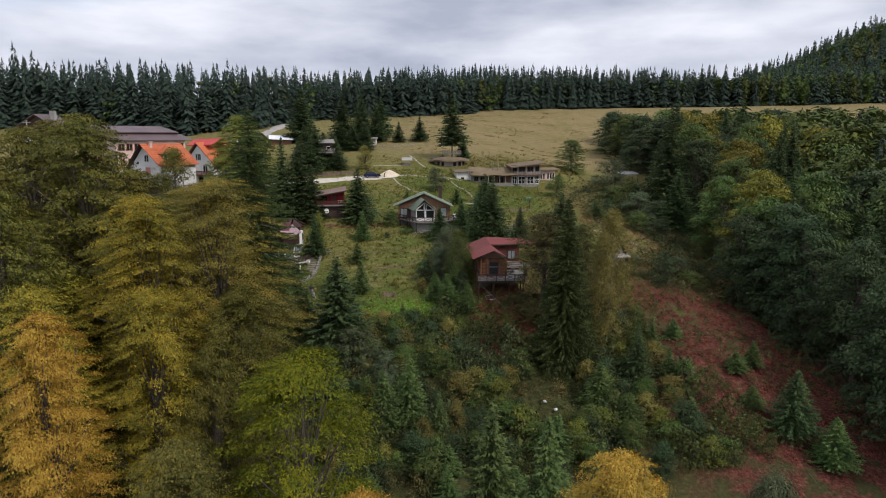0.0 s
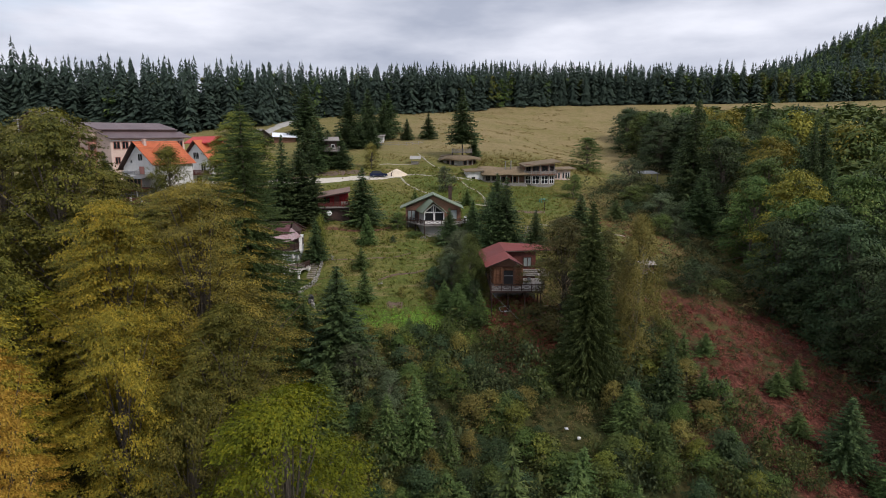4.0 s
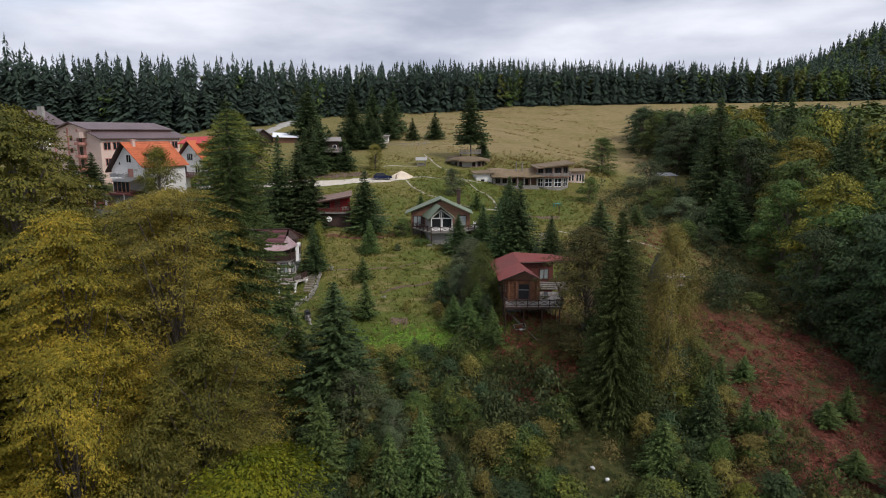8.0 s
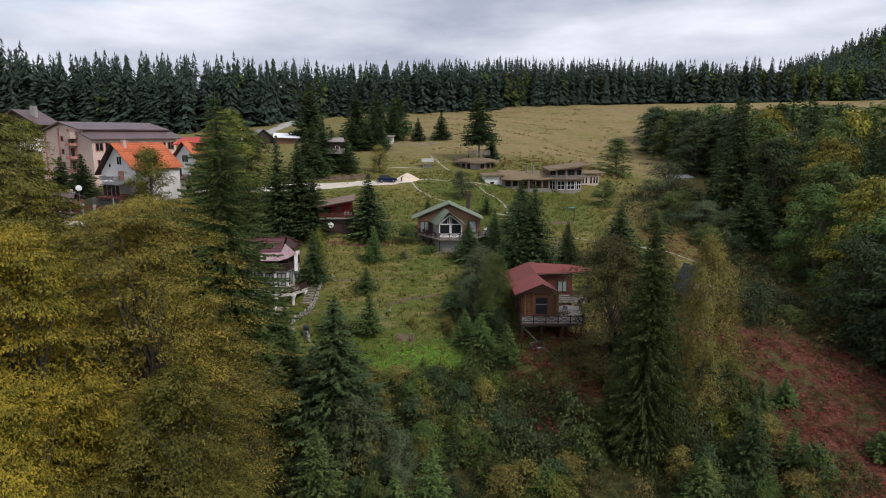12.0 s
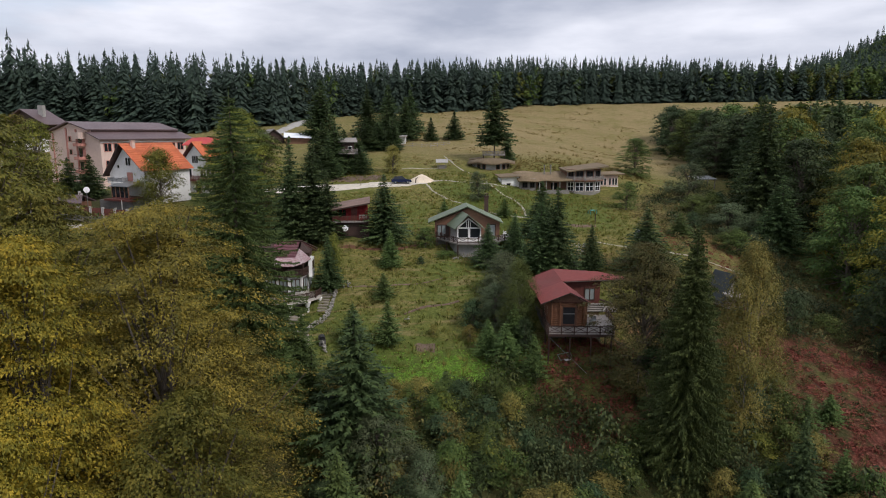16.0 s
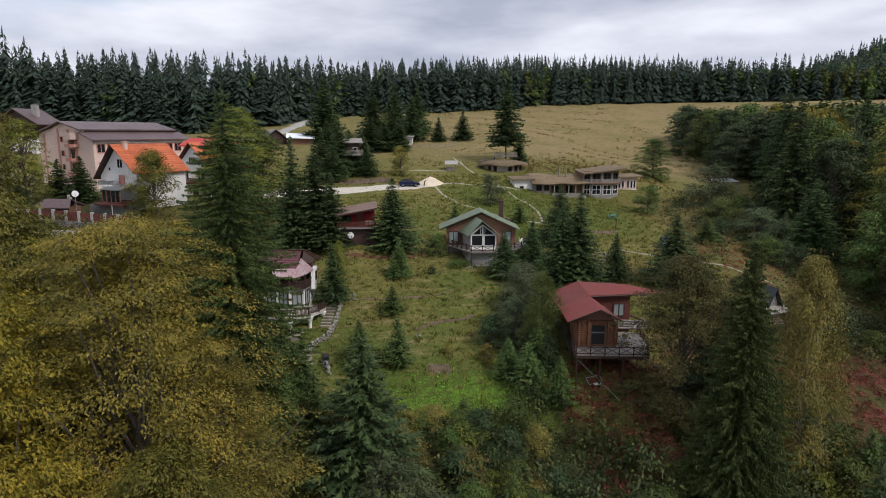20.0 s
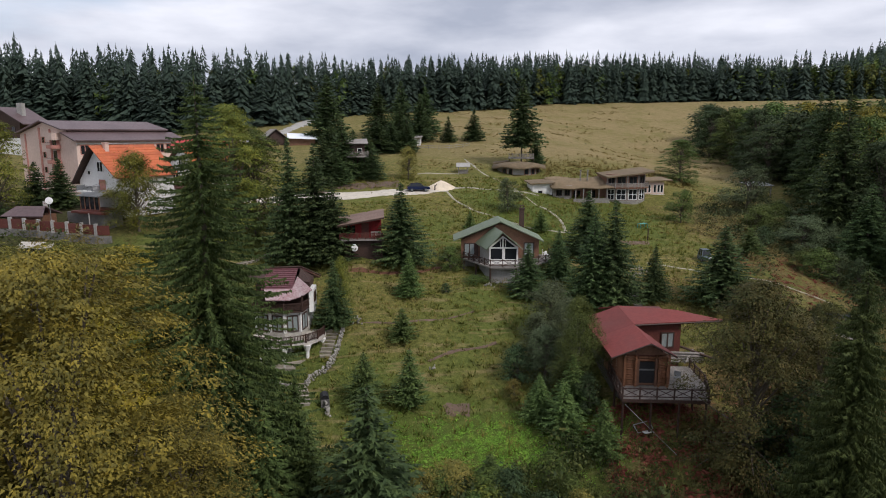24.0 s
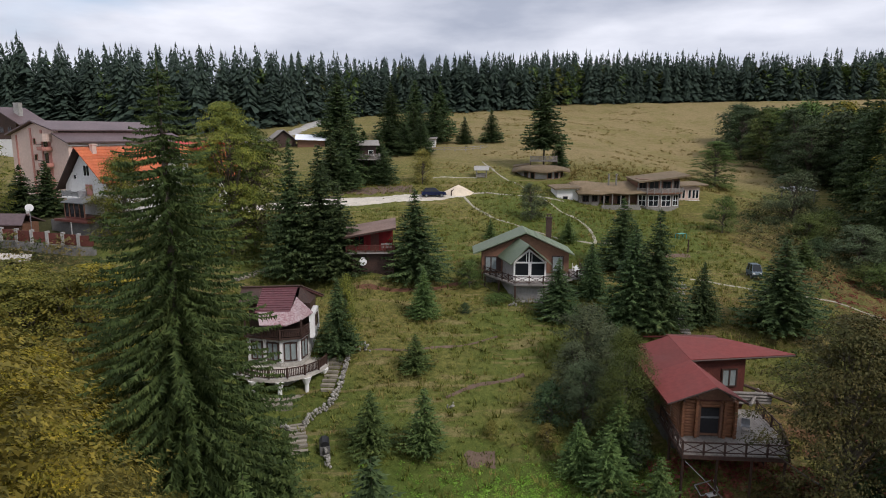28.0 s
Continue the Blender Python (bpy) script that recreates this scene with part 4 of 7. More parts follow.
ru = random.Random(31)
shrubs = [shrub_form(s, 2.0, 1.35, 190, .098) for s in range(90, 96)]
fronds = [shrub_form(s, .7, .8, 36, .13) for s in range(95, 99)]
kinds = {"shrub": [], "shrub_dark": [], "shrub_dry": []}
bracken, weeds, clumps = [], [], []
for _ in range(3800):
    x, y = ru.uniform(-14, 72), ru.uniform(62, 100)
    d = x + .25 * y
    z = gz(x, y)
    patch_ = math.sin(x * .33 + 1.1 * math.sin(y * .21)) + math.sin(y * .41 + x * .12)
    if d > 62 + 6 * math.sin(y * .21):
        green = d < 67.5 + 3 * math.sin(y * .35) and y > 74
        if green:
            kinds[ru.choice(["shrub", "shrub", "shrub_dark", "shrub_dry"])].append((x, y, z - .1, ru.uniform(.35, .8), ru.uniform(.4, .9)))
        if ru.random() < (.2 if green else .75) and d < 104:
            bracken.append((x, y, z - .1, ru.uniform(.5, 1.3), ru.uniform(.35, 1.0)))
        if ru.random() < .22:
            kinds[ru.choice(["shrub", "shrub_dark", "shrub_dry"])].append((x, y, z - .1, ru.uniform(.25, .7), ru.uniform(.3, .9)))
    elif y < 93 - 3 * math.sin(x * .3):
        if math.sin(x * .9 + 1.7 * math.sin(y * .5)) + math.sin(y * .8 + x * .35) < -.8:
            continue
        k = ru.uniform(.45, 1.0) + (ru.random() < .25) * ru.uniform(.3, 1.1)
        kind = "shrub_dry" if patch_ > .9 else "shrub_dark" if patch_ < -.5 else "shrub"
        if ru.random() < .25:
            kind = ru.choice(list(kinds))
        if kind == "shrub_dry" or open_ground(x, y):
            k *= .6
        kinds[kind].append((x, y, z - .2, k, k * ru.uniform(.8, 1.6)))
for _ in range(420):
    x, y = ru.uniform(18, 34), ru.uniform(84, 99)
    bracken.append((x, y, gz(x, y) - .1, ru.uniform(.7, 1.4), ru.uniform(.5, 1.1)))
for _ in range(260):                        # lush low growth round the white rocks
    x, y = ru.uniform(20, 32), ru.uniform(67, 79)
    k = ru.uniform(.2, .45)
    kinds[ru.choice(["shrub", "shrub", "shrub_dark"])].append((x, y, gz(x, y) - .1, k, k * .7))
for _ in range(320):                        # dying bracken on the slope beyond the path
    x, y = ru.uniform(51, 68), ru.uniform(118, 140)
    bracken.append((x, y, gz(x, y) - .1, ru.uniform(.4, 1.0), ru.uniform(.2, .7)))
for _ in range(2200):
    x, y = ru.gauss(10, 6), ru.gauss(96.5, 2.4)
    if -4 < x < 22:
        weeds.append((x, y, gz(x, y) - .1, ru.uniform(.3, .6), ru.uniform(.15, .4)))
for _ in range(300):                        # rough bushes along the wood's edge and above the gully
    y = ru.uniform(104, 176)
    x = east_edge(y) - ru.uniform(0, 26) * ru.random() - 2
    k = ru.uniform(.5, 1.6) * (.3 if open_ground(x, y) else 1)
    kinds[ru.choice(list(kinds))].append((x, y, gz(x, y) - .2, k, k))
for _ in range(900):                        # low clumps dotted over the grass
    x, y = ru.uniform(-16, 64), ru.uniform(98, 176)
    k = ru.uniform(.10, .26)
    clumps.append((x, y, gz(x, y) - .05, k * 1.6, k * ru.uniform(1.4, 2.8)))
for _ in range(260):                        # brown clumps behind the turf-roofed houses
    x, y = ru.uniform(33, 70), ru.gauss(184, 6)
    if y > 176.5 and math.hypot(x - 30.4, y - 184.2) > 6.2:
        k = ru.uniform(.12, .32)
        clumps.append((x, y, gz(x, y) - .05, k * 2, k * 1.6))
for _ in range(70):
    x, y = ru.uniform(0, 110), ru.uniform(180, 320)
    if x < east_edge(y) - 4:
        k = ru.uniform(.2, .5)
        kinds[ru.choice(["shrub_dry", "shrub_dry", "shrub"])].append((x, y, gz(x, y) - .05, k, k * .7))
for _ in range(330):                        # scrub between the slope and the gully wood
    y = ru.uniform(100, 168)
    x = east_edge(y) - 2 - 30 * ru.random() ** 1.2
    if math.hypot(x - 48.5, y - 104) < 5 or math.hypot(x - 45.9, y - 131.2) < 5 or open_ground(x, y) and ru.random() < .8:
        continue
    k = ru.uniform(.5, 1.7)
    kinds[ru.choice(["shrub", "shrub_dark", "shrub_dark", "shrub_dry"])].append((x, y, gz(x, y) - .2, k, k * ru.uniform(.7, 1.3)))
for _ in range(22):
    y = ru.uniform(104, 165)
    x = east_edge(y) - 3 - 20 * ru.random()
    if math.hypot(x - 48.5, y - 104) > 6 and not open_ground(x, y):
        plant(BROAD, "bush_a", x, y, gz(x, y) + ru.uniform(3, 6), ru.uniform(2.0, 3.2), ru.choice(["leaf_grey", "leaf_dark", "leaf_green"]), "bush", "leafy willow bush above the gully", "bushes above the gully")
for _ in range(90):                         # brambles below the west beeches and on the bank
    x, y = ru.uniform(-52, -16), ru.uniform(98, 140)
    k = ru.uniform(.8, 2.0)
    kinds[ru.choice(["shrub", "shrub_dry"])].append((x, y, gz(x, y) - .2, k, k))
for _ in range(46):                         # growth on the bank below the log cabin's deck
    x, y = ru.uniform(17.5, 31), ru.uniform(91, 95.6)
    k = ru.uniform(.35, .8)
    kinds[ru.choice(["shrub", "shrub", "shrub_dark", "shrub_dry"])].append((x, y, gz(x, y) - .15, k, k * ru.uniform(.7, 1.2)))
words = {"shrub": "tangled green shrubs filling the ravine", "shrub_dark": "dark green shrubs in the ravine", "shrub_dry": "dry yellowing scrub in the ravine"}
for key, rows in kinds.items():
    scatter("ravine_scrub", words[key], shrubs, rows, M[key], "shrubs")
scatter("bracken", "red-brown dying bracken on the bare slope", fronds, bracken, M["fern"], "bracken")
scatter("grass_clumps", "low dry clumps dotted over the slope", fronds, clumps, M["shrub_dry"], "grass")
scatter("weed_patch", "bright green broad-leaved weeds below the lawn", fronds, weeds, M["weed"], "weeds")
for _ in range(190):                        # taller single bushes
    x, y = ru.uniform(-6, 46), ru.uniform(62, 93)
    if (abs(x - 24) < 6 and y > 84) or open_ground(x, y):
        continue
    top = gz(x, y) + ru.uniform(2.0, 4.6)
    plant(BROAD, ru.choice(["bush_a", "bush_b"]), x, y, top, ru.uniform(1.2, 2.4), ru.choice(["leaf_green", "leaf_green", "leaf_lime", "leaf_dark", "leaf_dark", "leaf_wood", "leaf_tan"]), "bush",
          "leafy green bush in the ravine", "bushes in the ravine")
for _ in range(16):
    x, y = ru.uniform(0, 44), ru.uniform(60, 90)
    if open_ground(x, y):
        continue
    plant(SPRUCE, ru.choice(["young_a", "young_b"]), x, y, gz(x, y) + ru.uniform(2.5, 6.5), ru.uniform(1.0, 1.9), "spruce_young", "spruce_tree",
          "young spruce among ravine shrubs", "spruces in the ravine")

# ---- dead branches left on the bare slope ----
rbk = random.Random(17)
twigs = Shape()
for _ in range(80):
    x, y = rbk.uniform(38, 70), rbk.uniform(52, 96)
    if not 60 < x + .25 * y < 98:
        continue
    a, L = rbk.uniform(0, 6.28), rbk.uniform(.8, 3.2)
    p = Vector((x, y, gz(x, y) + .12))
    q = Vector((x + L * math.cos(a), y + L * math.sin(a), 0))
    q.z = gz(q.x, q.y) + rbk.uniform(.1, .5)
    twigs.tube(p, q, .035, .012, 5)
tagged(new("fallen_branches", twigs.mesh("fallen_branches", M["bark"])), "grey dead branches strewn over the bare slope", "branches", kind="stuff")

# ---- grass tufts ----
tuft_rng = np.random.default_rng(4)
tuft = []
for s in range(5):
    k = 9
    a, r_ = tuft_rng.uniform(0, 6.28, k), tuft_rng.uniform(.02, .22, k)
    b0 = np.stack([np.cos(a) * r_, np.sin(a) * r_, np.zeros(k)], 1)
    lean = np.stack([np.cos(a), np.sin(a), np.zeros(k)], 1) * tuft_rng.uniform(.05, .25, (k, 1)) + np.array([0, 0, 1]) * tuft_rng.uniform(.15, .4, (k, 1))
    sd = np.stack([-np.sin(a), np.cos(a), np.zeros(k)], 1) * .035
    tuft.append(np.stack([b0 - sd, b0 + sd, b0 + lean], 1))
spots, dry_spots = [], []
for _ in range(15000):
    x, y = ru.uniform(-20, 62), ru.uniform(94, 178)
    if (x > -14 or y > 118) and x < 52 and not (-32 < x < 14 and abs(y - (165 + .12 * x)) < 4.2):
        s_ = ru.uniform(.7, 2.0)
        (spots if ru.random() < .88 else dry_spots).append((x, y, gz(x, y) - .03, s_, s_ * ru.uniform(.5, 1.1)))
for _ in range(6000):
    x, y = ru.uniform(5, 130), ru.uniform(178, 330)
    if x < east_edge(y) - 4 and math.sin(x * .21 + 2 * math.sin(y * .13)) + math.sin(y * .37 + x * .05) > .55:
        dry_spots.append((x, y, gz(x, y) - .03, ru.uniform(1.2, 3.0), ru.uniform(.8, 1.8)))
for _ in range(900):                        # straw behind the turf-roofed houses
    x, y = ru.uniform(33, 68), ru.gauss(183, 5.5)
    if y > 176.5 and math.hypot(x - 30.4, y - 184.2) > 6.2:
        dry_spots.append((x, y, gz(x, y) - .03, ru.uniform(1.2, 2.6), ru.uniform(.8, 2.0)))
scatter("grass_tufts", "short tufts of meadow grass", tuft, spots, M["grass"], "grass")
scatter("dry_grass_tufts", "dry straw-coloured meadow grass tufts", tuft, dry_spots, M["dry_grass"], "grass")


# ---- house materials ----
M["red_roof"] = surface("red_sheet_roof", (0.158, 0.025, 0.020), (0.207, 0.039, 0.032), 0.8, 0.7, bump=.08, stain=(0.135, 0.042, 0.035))
M["green_roof"] = surface("green_sheet_roof", (0.115, 0.155, 0.095), (0.175, 0.215, 0.14), 0.9, 0.55, bump=.08, stain=(0.16, 0.18, 0.13))
M["purple_tiles"] = surface("plum_roof_tiles", (0.10, 0.035, 0.042), (0.16, 0.06, 0.068), 1.2, 0.5, bump=.15)
M["faded_roof"] = surface("faded_pink_roof", (0.20, 0.075, 0.085), (0.42, 0.34, 0.34), 1.6, 0.7, stain=(0.5, 0.46, 0.46))
M["orange_tiles"] = surface("orange_clay_tiles", (0.42, 0.095, 0.035), (0.56, 0.16, 0.06), 1.2, 0.75, bump=.3)
M["bright_red_tiles"] = surface("bright_red_tiles", (0.45, 0.035, 0.035), (0.58, 0.07, 0.06), 1.2, 0.6, bump=.2)
M["maroon_sheet"] = surface("maroon_grey_sheet", (0.10, 0.062, 0.065), (0.15, 0.105, 0.105), 0.6, 0.5, bump=.1)
M["white_wall"] = surface("white_render", (0.70, 0.69, 0.67), (0.82, 0.81, 0.79), 0.8, 0.85, bump=.1, stain=(0.55, 0.53, 0.50))
M["peach_wall"] = surface("peach_render", (0.58, 0.42, 0.36), (0.68, 0.52, 0.45), 0.6, 0.85, bump=.1, stain=(0.50, 0.38, 0.32))
M["rose_wall"] = surface("rose_render", (0.46, 0.20, 0.16), (0.55, 0.26, 0.21), 0.6, 0.85, bump=.1)
M["log_wood"] = surface("red_brown_logs", (0.180, 0.074, 0.037), (0.312, 0.142, 0.071), 1.6, 0.6, bump=.3, stretch=(0.360, 0.750, 0.750), stain=(0.132, 0.054, 0.025))
M["slate"] = surface("dark_slate_sheet", (0.035, 0.042, 0.044), (0.06, 0.07, 0.072), 1.2, 0.7, bump=.1)
M["tan_roof"] = surface("tan_brown_roof_felt", (0.17, 0.105, 0.080), (0.27, 0.185, 0.15), 1.2, 0.85, bump=.2, stain=(0.11, 0.065, 0.05))
M["dark_wood"] = surface("dark_stained_wood", (0.035, 0.017, 0.013), (0.075, 0.038, 0.026), 2.0, 0.65, bump=.25)
M["red_wood"] = surface("red_stained_boards", (0.19, 0.008, 0.010), (0.28, 0.014, 0.015), 1.5, 0.8, bump=.2)
M["maroon_wood"] = surface("maroon_stained_boards", (0.10, 0.024, 0.018), (0.16, 0.045, 0.03), 1.6, 0.6, bump=.25)
M["brown_wood"] = surface("brown_boards", (0.16, 0.075, 0.045), (0.25, 0.125, 0.075), 1.6, 0.65, bump=.25)
M["grey_wood"] = surface("weathered_grey_wood", (0.20, 0.18, 0.165), (0.36, 0.33, 0.30), 1.6, 0.8, bump=.3, stain=(0.13, 0.115, 0.10))
M["thatch"] = surface("brown_turf_roof", (0.119, 0.085, 0.050), (0.273, 0.199, 0.122), 1.8, 0.95, bump=.9, stain=(0.085, 0.073, 0.036))
M["stone"] = surface("pale_field_stone", (0.22, 0.205, 0.18), (0.42, 0.40, 0.36), 2.5, 0.9, bump=.5, vary=.3)
M["dark_stone"] = surface("dark_stone_wall", (0.12, 0.115, 0.11), (0.24, 0.23, 0.215), 2.5, 0.9, bump=.7, vary=.25)
M["concrete"] = surface("grey_concrete", (0.30, 0.29, 0.275), (0.42, 0.41, 0.385), 1.2, 0.9, bump=.2, stain=(0.2, 0.185, 0.165))
M["paving"] = surface("pale_paving", (0.36, 0.33, 0.29), (0.52, 0.48, 0.43), 1.8, 0.85, bump=.25)
M["step_stone"] = surface("worn_step_stone", (0.20, 0.17, 0.14), (0.34, 0.30, 0.25), 2.2, 0.9, bump=.4, vary=.25, stain=(0.12, 0.12, 0.06))
M["path_stone"] = surface("trodden_pale_path", (0.26, 0.24, 0.19), (0.46, 0.43, 0.36), 2.6, 0.95, bump=.4, stain=(0.15, 0.15, 0.07))
M["gravel"] = surface("pale_gravel", (0.55, 0.50, 0.42), (0.72, 0.66, 0.57), 2.5, 0.95, bump=.5, stain=(0.38, 0.34, 0.28))
M["sand"] = surface("pale_sand", (0.58, 0.48, 0.36), (0.70, 0.60, 0.47), 1.6, 0.95, bump=.4)
M["soil"] = surface("bare_brown_soil", (0.10, 0.065, 0.045), (0.19, 0.13, 0.095), 2.5, 0.95, bump=.6)
M["red_soil"] = surface("bare_red_soil", (0.13, 0.055, 0.03), (0.20, 0.095, 0.055), 2.5, 0.95, bump=.6)
M["plastic_white"] = surface("white_plastic", (0.72, 0.72, 0.72), (0.8, 0.8, 0.8), 1, 0.4, bump=.02)
M["metal"] = surface("grey_metal", (0.30, 0.31, 0.32), (0.42, 0.43, 0.44), 1, 0.4, 0.7, bump=.05)
M["tarp"] = surface("white_tarpaulin", (0.70, 0.74, 0.80), (0.85, 0.88, 0.92), 0.8, 0.5, bump=.2)
M["blue_paint"] = surface("dark_blue_car_paint", (0.012, 0.020, 0.065), (0.02, 0.03, 0.09), 1, 0.25, 0.3, bump=.0, vary=.02)
M["van_paint"] = surface("blue_grey_car_paint", (0.09, 0.125, 0.15), (0.13, 0.165, 0.19), 1, 0.35, 0.1, bump=.0, vary=.02)
M["rubber"] = surface("black_rubber", (0.015, 0.015, 0.015), (0.03, 0.03, 0.03), 2, 0.8, bump=.1)
M["black"] = surface("black_cover", (0.012, 0.012, 0.014), (0.025, 0.025, 0.03), 2, 0.5, bump=.1)
M["aqua"] = surface("aqua_plastic", (0.05, 0.26, 0.21), (0.08, 0.32, 0.27), 1, 0.5, bump=.03)
M["curtain"] = surface("pale_curtain", (0.17, 0.21, 0.21), (0.34, 0.38, 0.37), 2.5, 0.8, bump=.2, stretch=(6, 6, .3))
gm, gn, gl, gp = nodes_of("window_glass")
gp.inputs["Base Color"].default_value, gp.inputs["Roughness"].default_value = (0.016, 0.019, 0.022, 1), 0.06
M["glass"] = gm


def quad_at(parent, name, mat, u, v, w, ang, w_, h_, d=.05, label=""):
    """A thin upright panel, its face turned to -y of its own axes."""
    return part(name, Shape().box(-w_ / 2, -d, 0, w_ / 2, d, h_), M[mat], parent, label, pose(u, v, w, 0, 0, ang))


def window_at(parent, u, v, w, ang, w_, h_, frame_mat="white_wall", pane="glass", bars=1, fr=.09, cross=0):
    """A framed window in a wall that faces -y, turned by ang."""
    sh = Shape()
    sh.box(-w_ / 2 - fr, -.09, -fr, -w_ / 2, .05, h_ + fr).box(w_ / 2, -.09, -fr, w_ / 2 + fr, .05, h_ + fr)
    sh.box(-w_ / 2, -.09, -fr, w_ / 2, .05, 0).box(-w_ / 2, -.09, h_, w_ / 2, .05, h_ + fr)
    o = part("window", sh, M[frame_mat], parent, at=pose(u, v, w, 0, 0, ang))
    for i in range(bars):
        c = -w_ / 2 + w_ * (i + 1) / (bars + 1)
        part("glazing_bar", Shape().box(c - fr / 2, -.08, 0, c + fr / 2, .03, h_), M[frame_mat], o)
    for i in range(cross):
        c = h_ * (i + 1) / (cross + 1)
        part("glazing_bar", Shape().box(-w_ / 2, -.078, c - fr / 2, w_ / 2, .028, c + fr / 2), M[frame_mat], o)
    part("pane", Shape().box(-w_ / 2, -.04, 0, w_ / 2, .02, h_), M[pane], o)
    return o


def railing(parent, pts, w, h, mat, gap=1.6, style="cross", post=.06):
    """Posts, rails and braces along a line of points at floor height w."""
    post_mesh = Shape().box(-post, -post, -.15, post, post, h + .08).mesh("post", M[mat])
    for (x0, y0), (x1, y1) in zip(pts, pts[1:]):
        L = math.hypot(x1 - x0, y1 - y0)
        a = math.degrees(math.atan2(y1 - y0, x1 - x0))
        k = max(1, round(L / gap))
        sh = Shape().box(0, -.05, h - .08, L, .05, h).box(0, -.03, .12, L, .03, .19)
        s = L / k
        for i in range(k):
            part("post", post_mesh, None, parent, at=pose(x0 + (x1 - x0) * i / k, y0 + (y1 - y0) * i / k, w, 0, 0, a))
            if style == "cross":
                sh.tube((i * s, 0, .16), ((i + 1) * s, 0, h - .06), .035, k=5).tube((i * s, .03, h - .06), ((i + 1) * s, .03, .16), .035, k=5)
            else:
                q = max(3, int(s / .16))
                for j in range(q):
                    c = (i + (j + .5) / q) * s
                    sh.box(c - .045, -.02, .15, c + .045, .02, h - .05)
        part("rail", sh, M[mat], parent, at=pose(x0, y0, w, 0, 0, a))
    x1, y1 = pts[-1]
    part("post", post_mesh, None, parent, at=pose(x1, y1, w))


def log_wall(parent, u0, u1, w0, w1, v, ang=0, r=.13, mat="log_wood", at=(0, 0)):
    """A wall of round logs laid one on another; each log is a part."""
    L = u1 - u0
    me = Shape().tube((0, 0, 0), (L, 0, 0), r, k=8).mesh("log", M[mat], False)
    n = int((w1 - w0) / (r * 1.8))
    base = pose(at[0], at[1], 0, 0, 0, ang)
    for i in range(n):
        part("log", me, None, parent, at=base @ pose(u0, v, w0 + r + i * r * 1.8))


STONE = []
for s in range(6):
    r_ = random.Random(s + 40)
    bm = bmesh.new()
    bmesh.ops.create_icosphere(bm, subdivisions=1, radius=.2)
    for v in bm.verts:
        v.co *= r_.uniform(.78, 1.15)
        v.co.z *= .75
    me = bpy.data.meshes.new("stone")
    bm.to_mesh(me)
    bm.free()
    me.materials.append(M["stone"])
    STONE.append(me)

# ---- log cabin with red roof ----
rc = thing("log_cabin", 23.1, 98.0, 7.5, -9, "red-brown log cabin with a red sheet roof on a stilted deck", "house")
# main body
part("wall", Shape().prism([(.2, 5.2), (5.2, 6.1), (4.6, 12), (.2, 12)], -.4, 4.15), M["maroon_wood"], rc, "red-brown stained timber wall")
part("wall", Shape().prism([(-1.6, 5.0), (.196, 5.2), (.196, 12), (-2.4, 12)], -.4, 3.2), M["maroon_wood"], rc)
part("wall", Shape().prism([(-1.45, .1), (2.1, .1), (2.1, 5.4), (-2.3, 5.0)], -.3, 3.0), M["maroon_wood"], rc)
# dark stone closes the space below the deck and stands for its shade
part("stone_base", Shape().prism([(-1.4, 2.6), (4.8, 2.8), (4.6, 12), (-2.4, 12)], -5.0, -.4), M["dark_stone"], rc, "rubble base set back under the deck, dark to stand for its shade")
log_wall(rc, -1.6, -.42, -.2, 3.0, -.05)
log_wall(rc, 1.22, 2.15, -.2, 3.0, -.05)
log_wall(rc, -.42, 1.22, 2.3, 3.0, -.05)
log_wall(rc, 0, 4.9, 0, 2.7, 0, 90, at=(2.15, .25))
log_wall(rc, 0, 4.4, 0, 2.9, 0, 101, at=(-1.55, .2))
for x in (-.40, 1.20):
    part("door_post", Shape().box(x - .1, -.26, -.2, x + .1, .05, 2.6), M["brown_wood"], rc)
for x in (-1.62, -.62, 1.42, 2.2):
    for i in range(13):
        part("log_end", Shape().tube((x, -.42 - .05 * (i % 2), -.07 + i * .234), (x, .1, -.07 + i * .234), .12, k=8), M["log_wood"], rc)
part("corner_post", Shape().tube((2.5, .4, 0), (2.5, .4, 3.0), .14), M["log_wood"], rc)
# solid black box stands for the unlit inside of the doorway
part("opening", Shape().box(-.32, -.02, -.05, 1.12, .09, 2.25), M["black"], rc, "doorway with a black panel put in for its dim inside")
part("lintel", Shape().box(-.32, -.1, 1.45, 1.12, .0, 1.58), M["metal"], rc, "pale metal transom")
part("sill", Shape().box(-.32, -.14, .1, 1.12, 0, .24), M["brown_wood"], rc)
part("gable_panel", Shape().wall([(-1.9, 2.95), (2.3, 2.95), (.35, 4.05)], -.15, .05), M["brown_wood"], rc)
# roof: a porch ridge running back into one wide skewed roof
part("roof", Shape().slab([(.35, -1.25, 4.42), (.15, 4.37, 4.42), (-3.25, 4.4, 3.02), (-3.02, -1.15, 3.0)], .12), M["red_roof"], rc, "red sheet roof over the porch")
part("roof", Shape().slab([(.15, 4.37, 4.42), (-.5, 8.7, 5.05), (-3.9, 9.2, 3.5), (-3.25, 4.4, 3.02)], .12), M["red_roof"], rc)
part("roof", Shape().slab([(.15, 4.37, 4.42), (.35, -1.25, 4.42), (2.72, -1.15, 3.18)], .12), M["red_roof"], rc)
part("roof", Shape().slab([(.15, 4.37, 4.44), (9.3, 6.45, 4.4), (5.2, 8.0, 4.9), (-.5, 8.7, 5.07)], .16), M["red_roof"], rc, "broad low red roof with a pointed overhang")
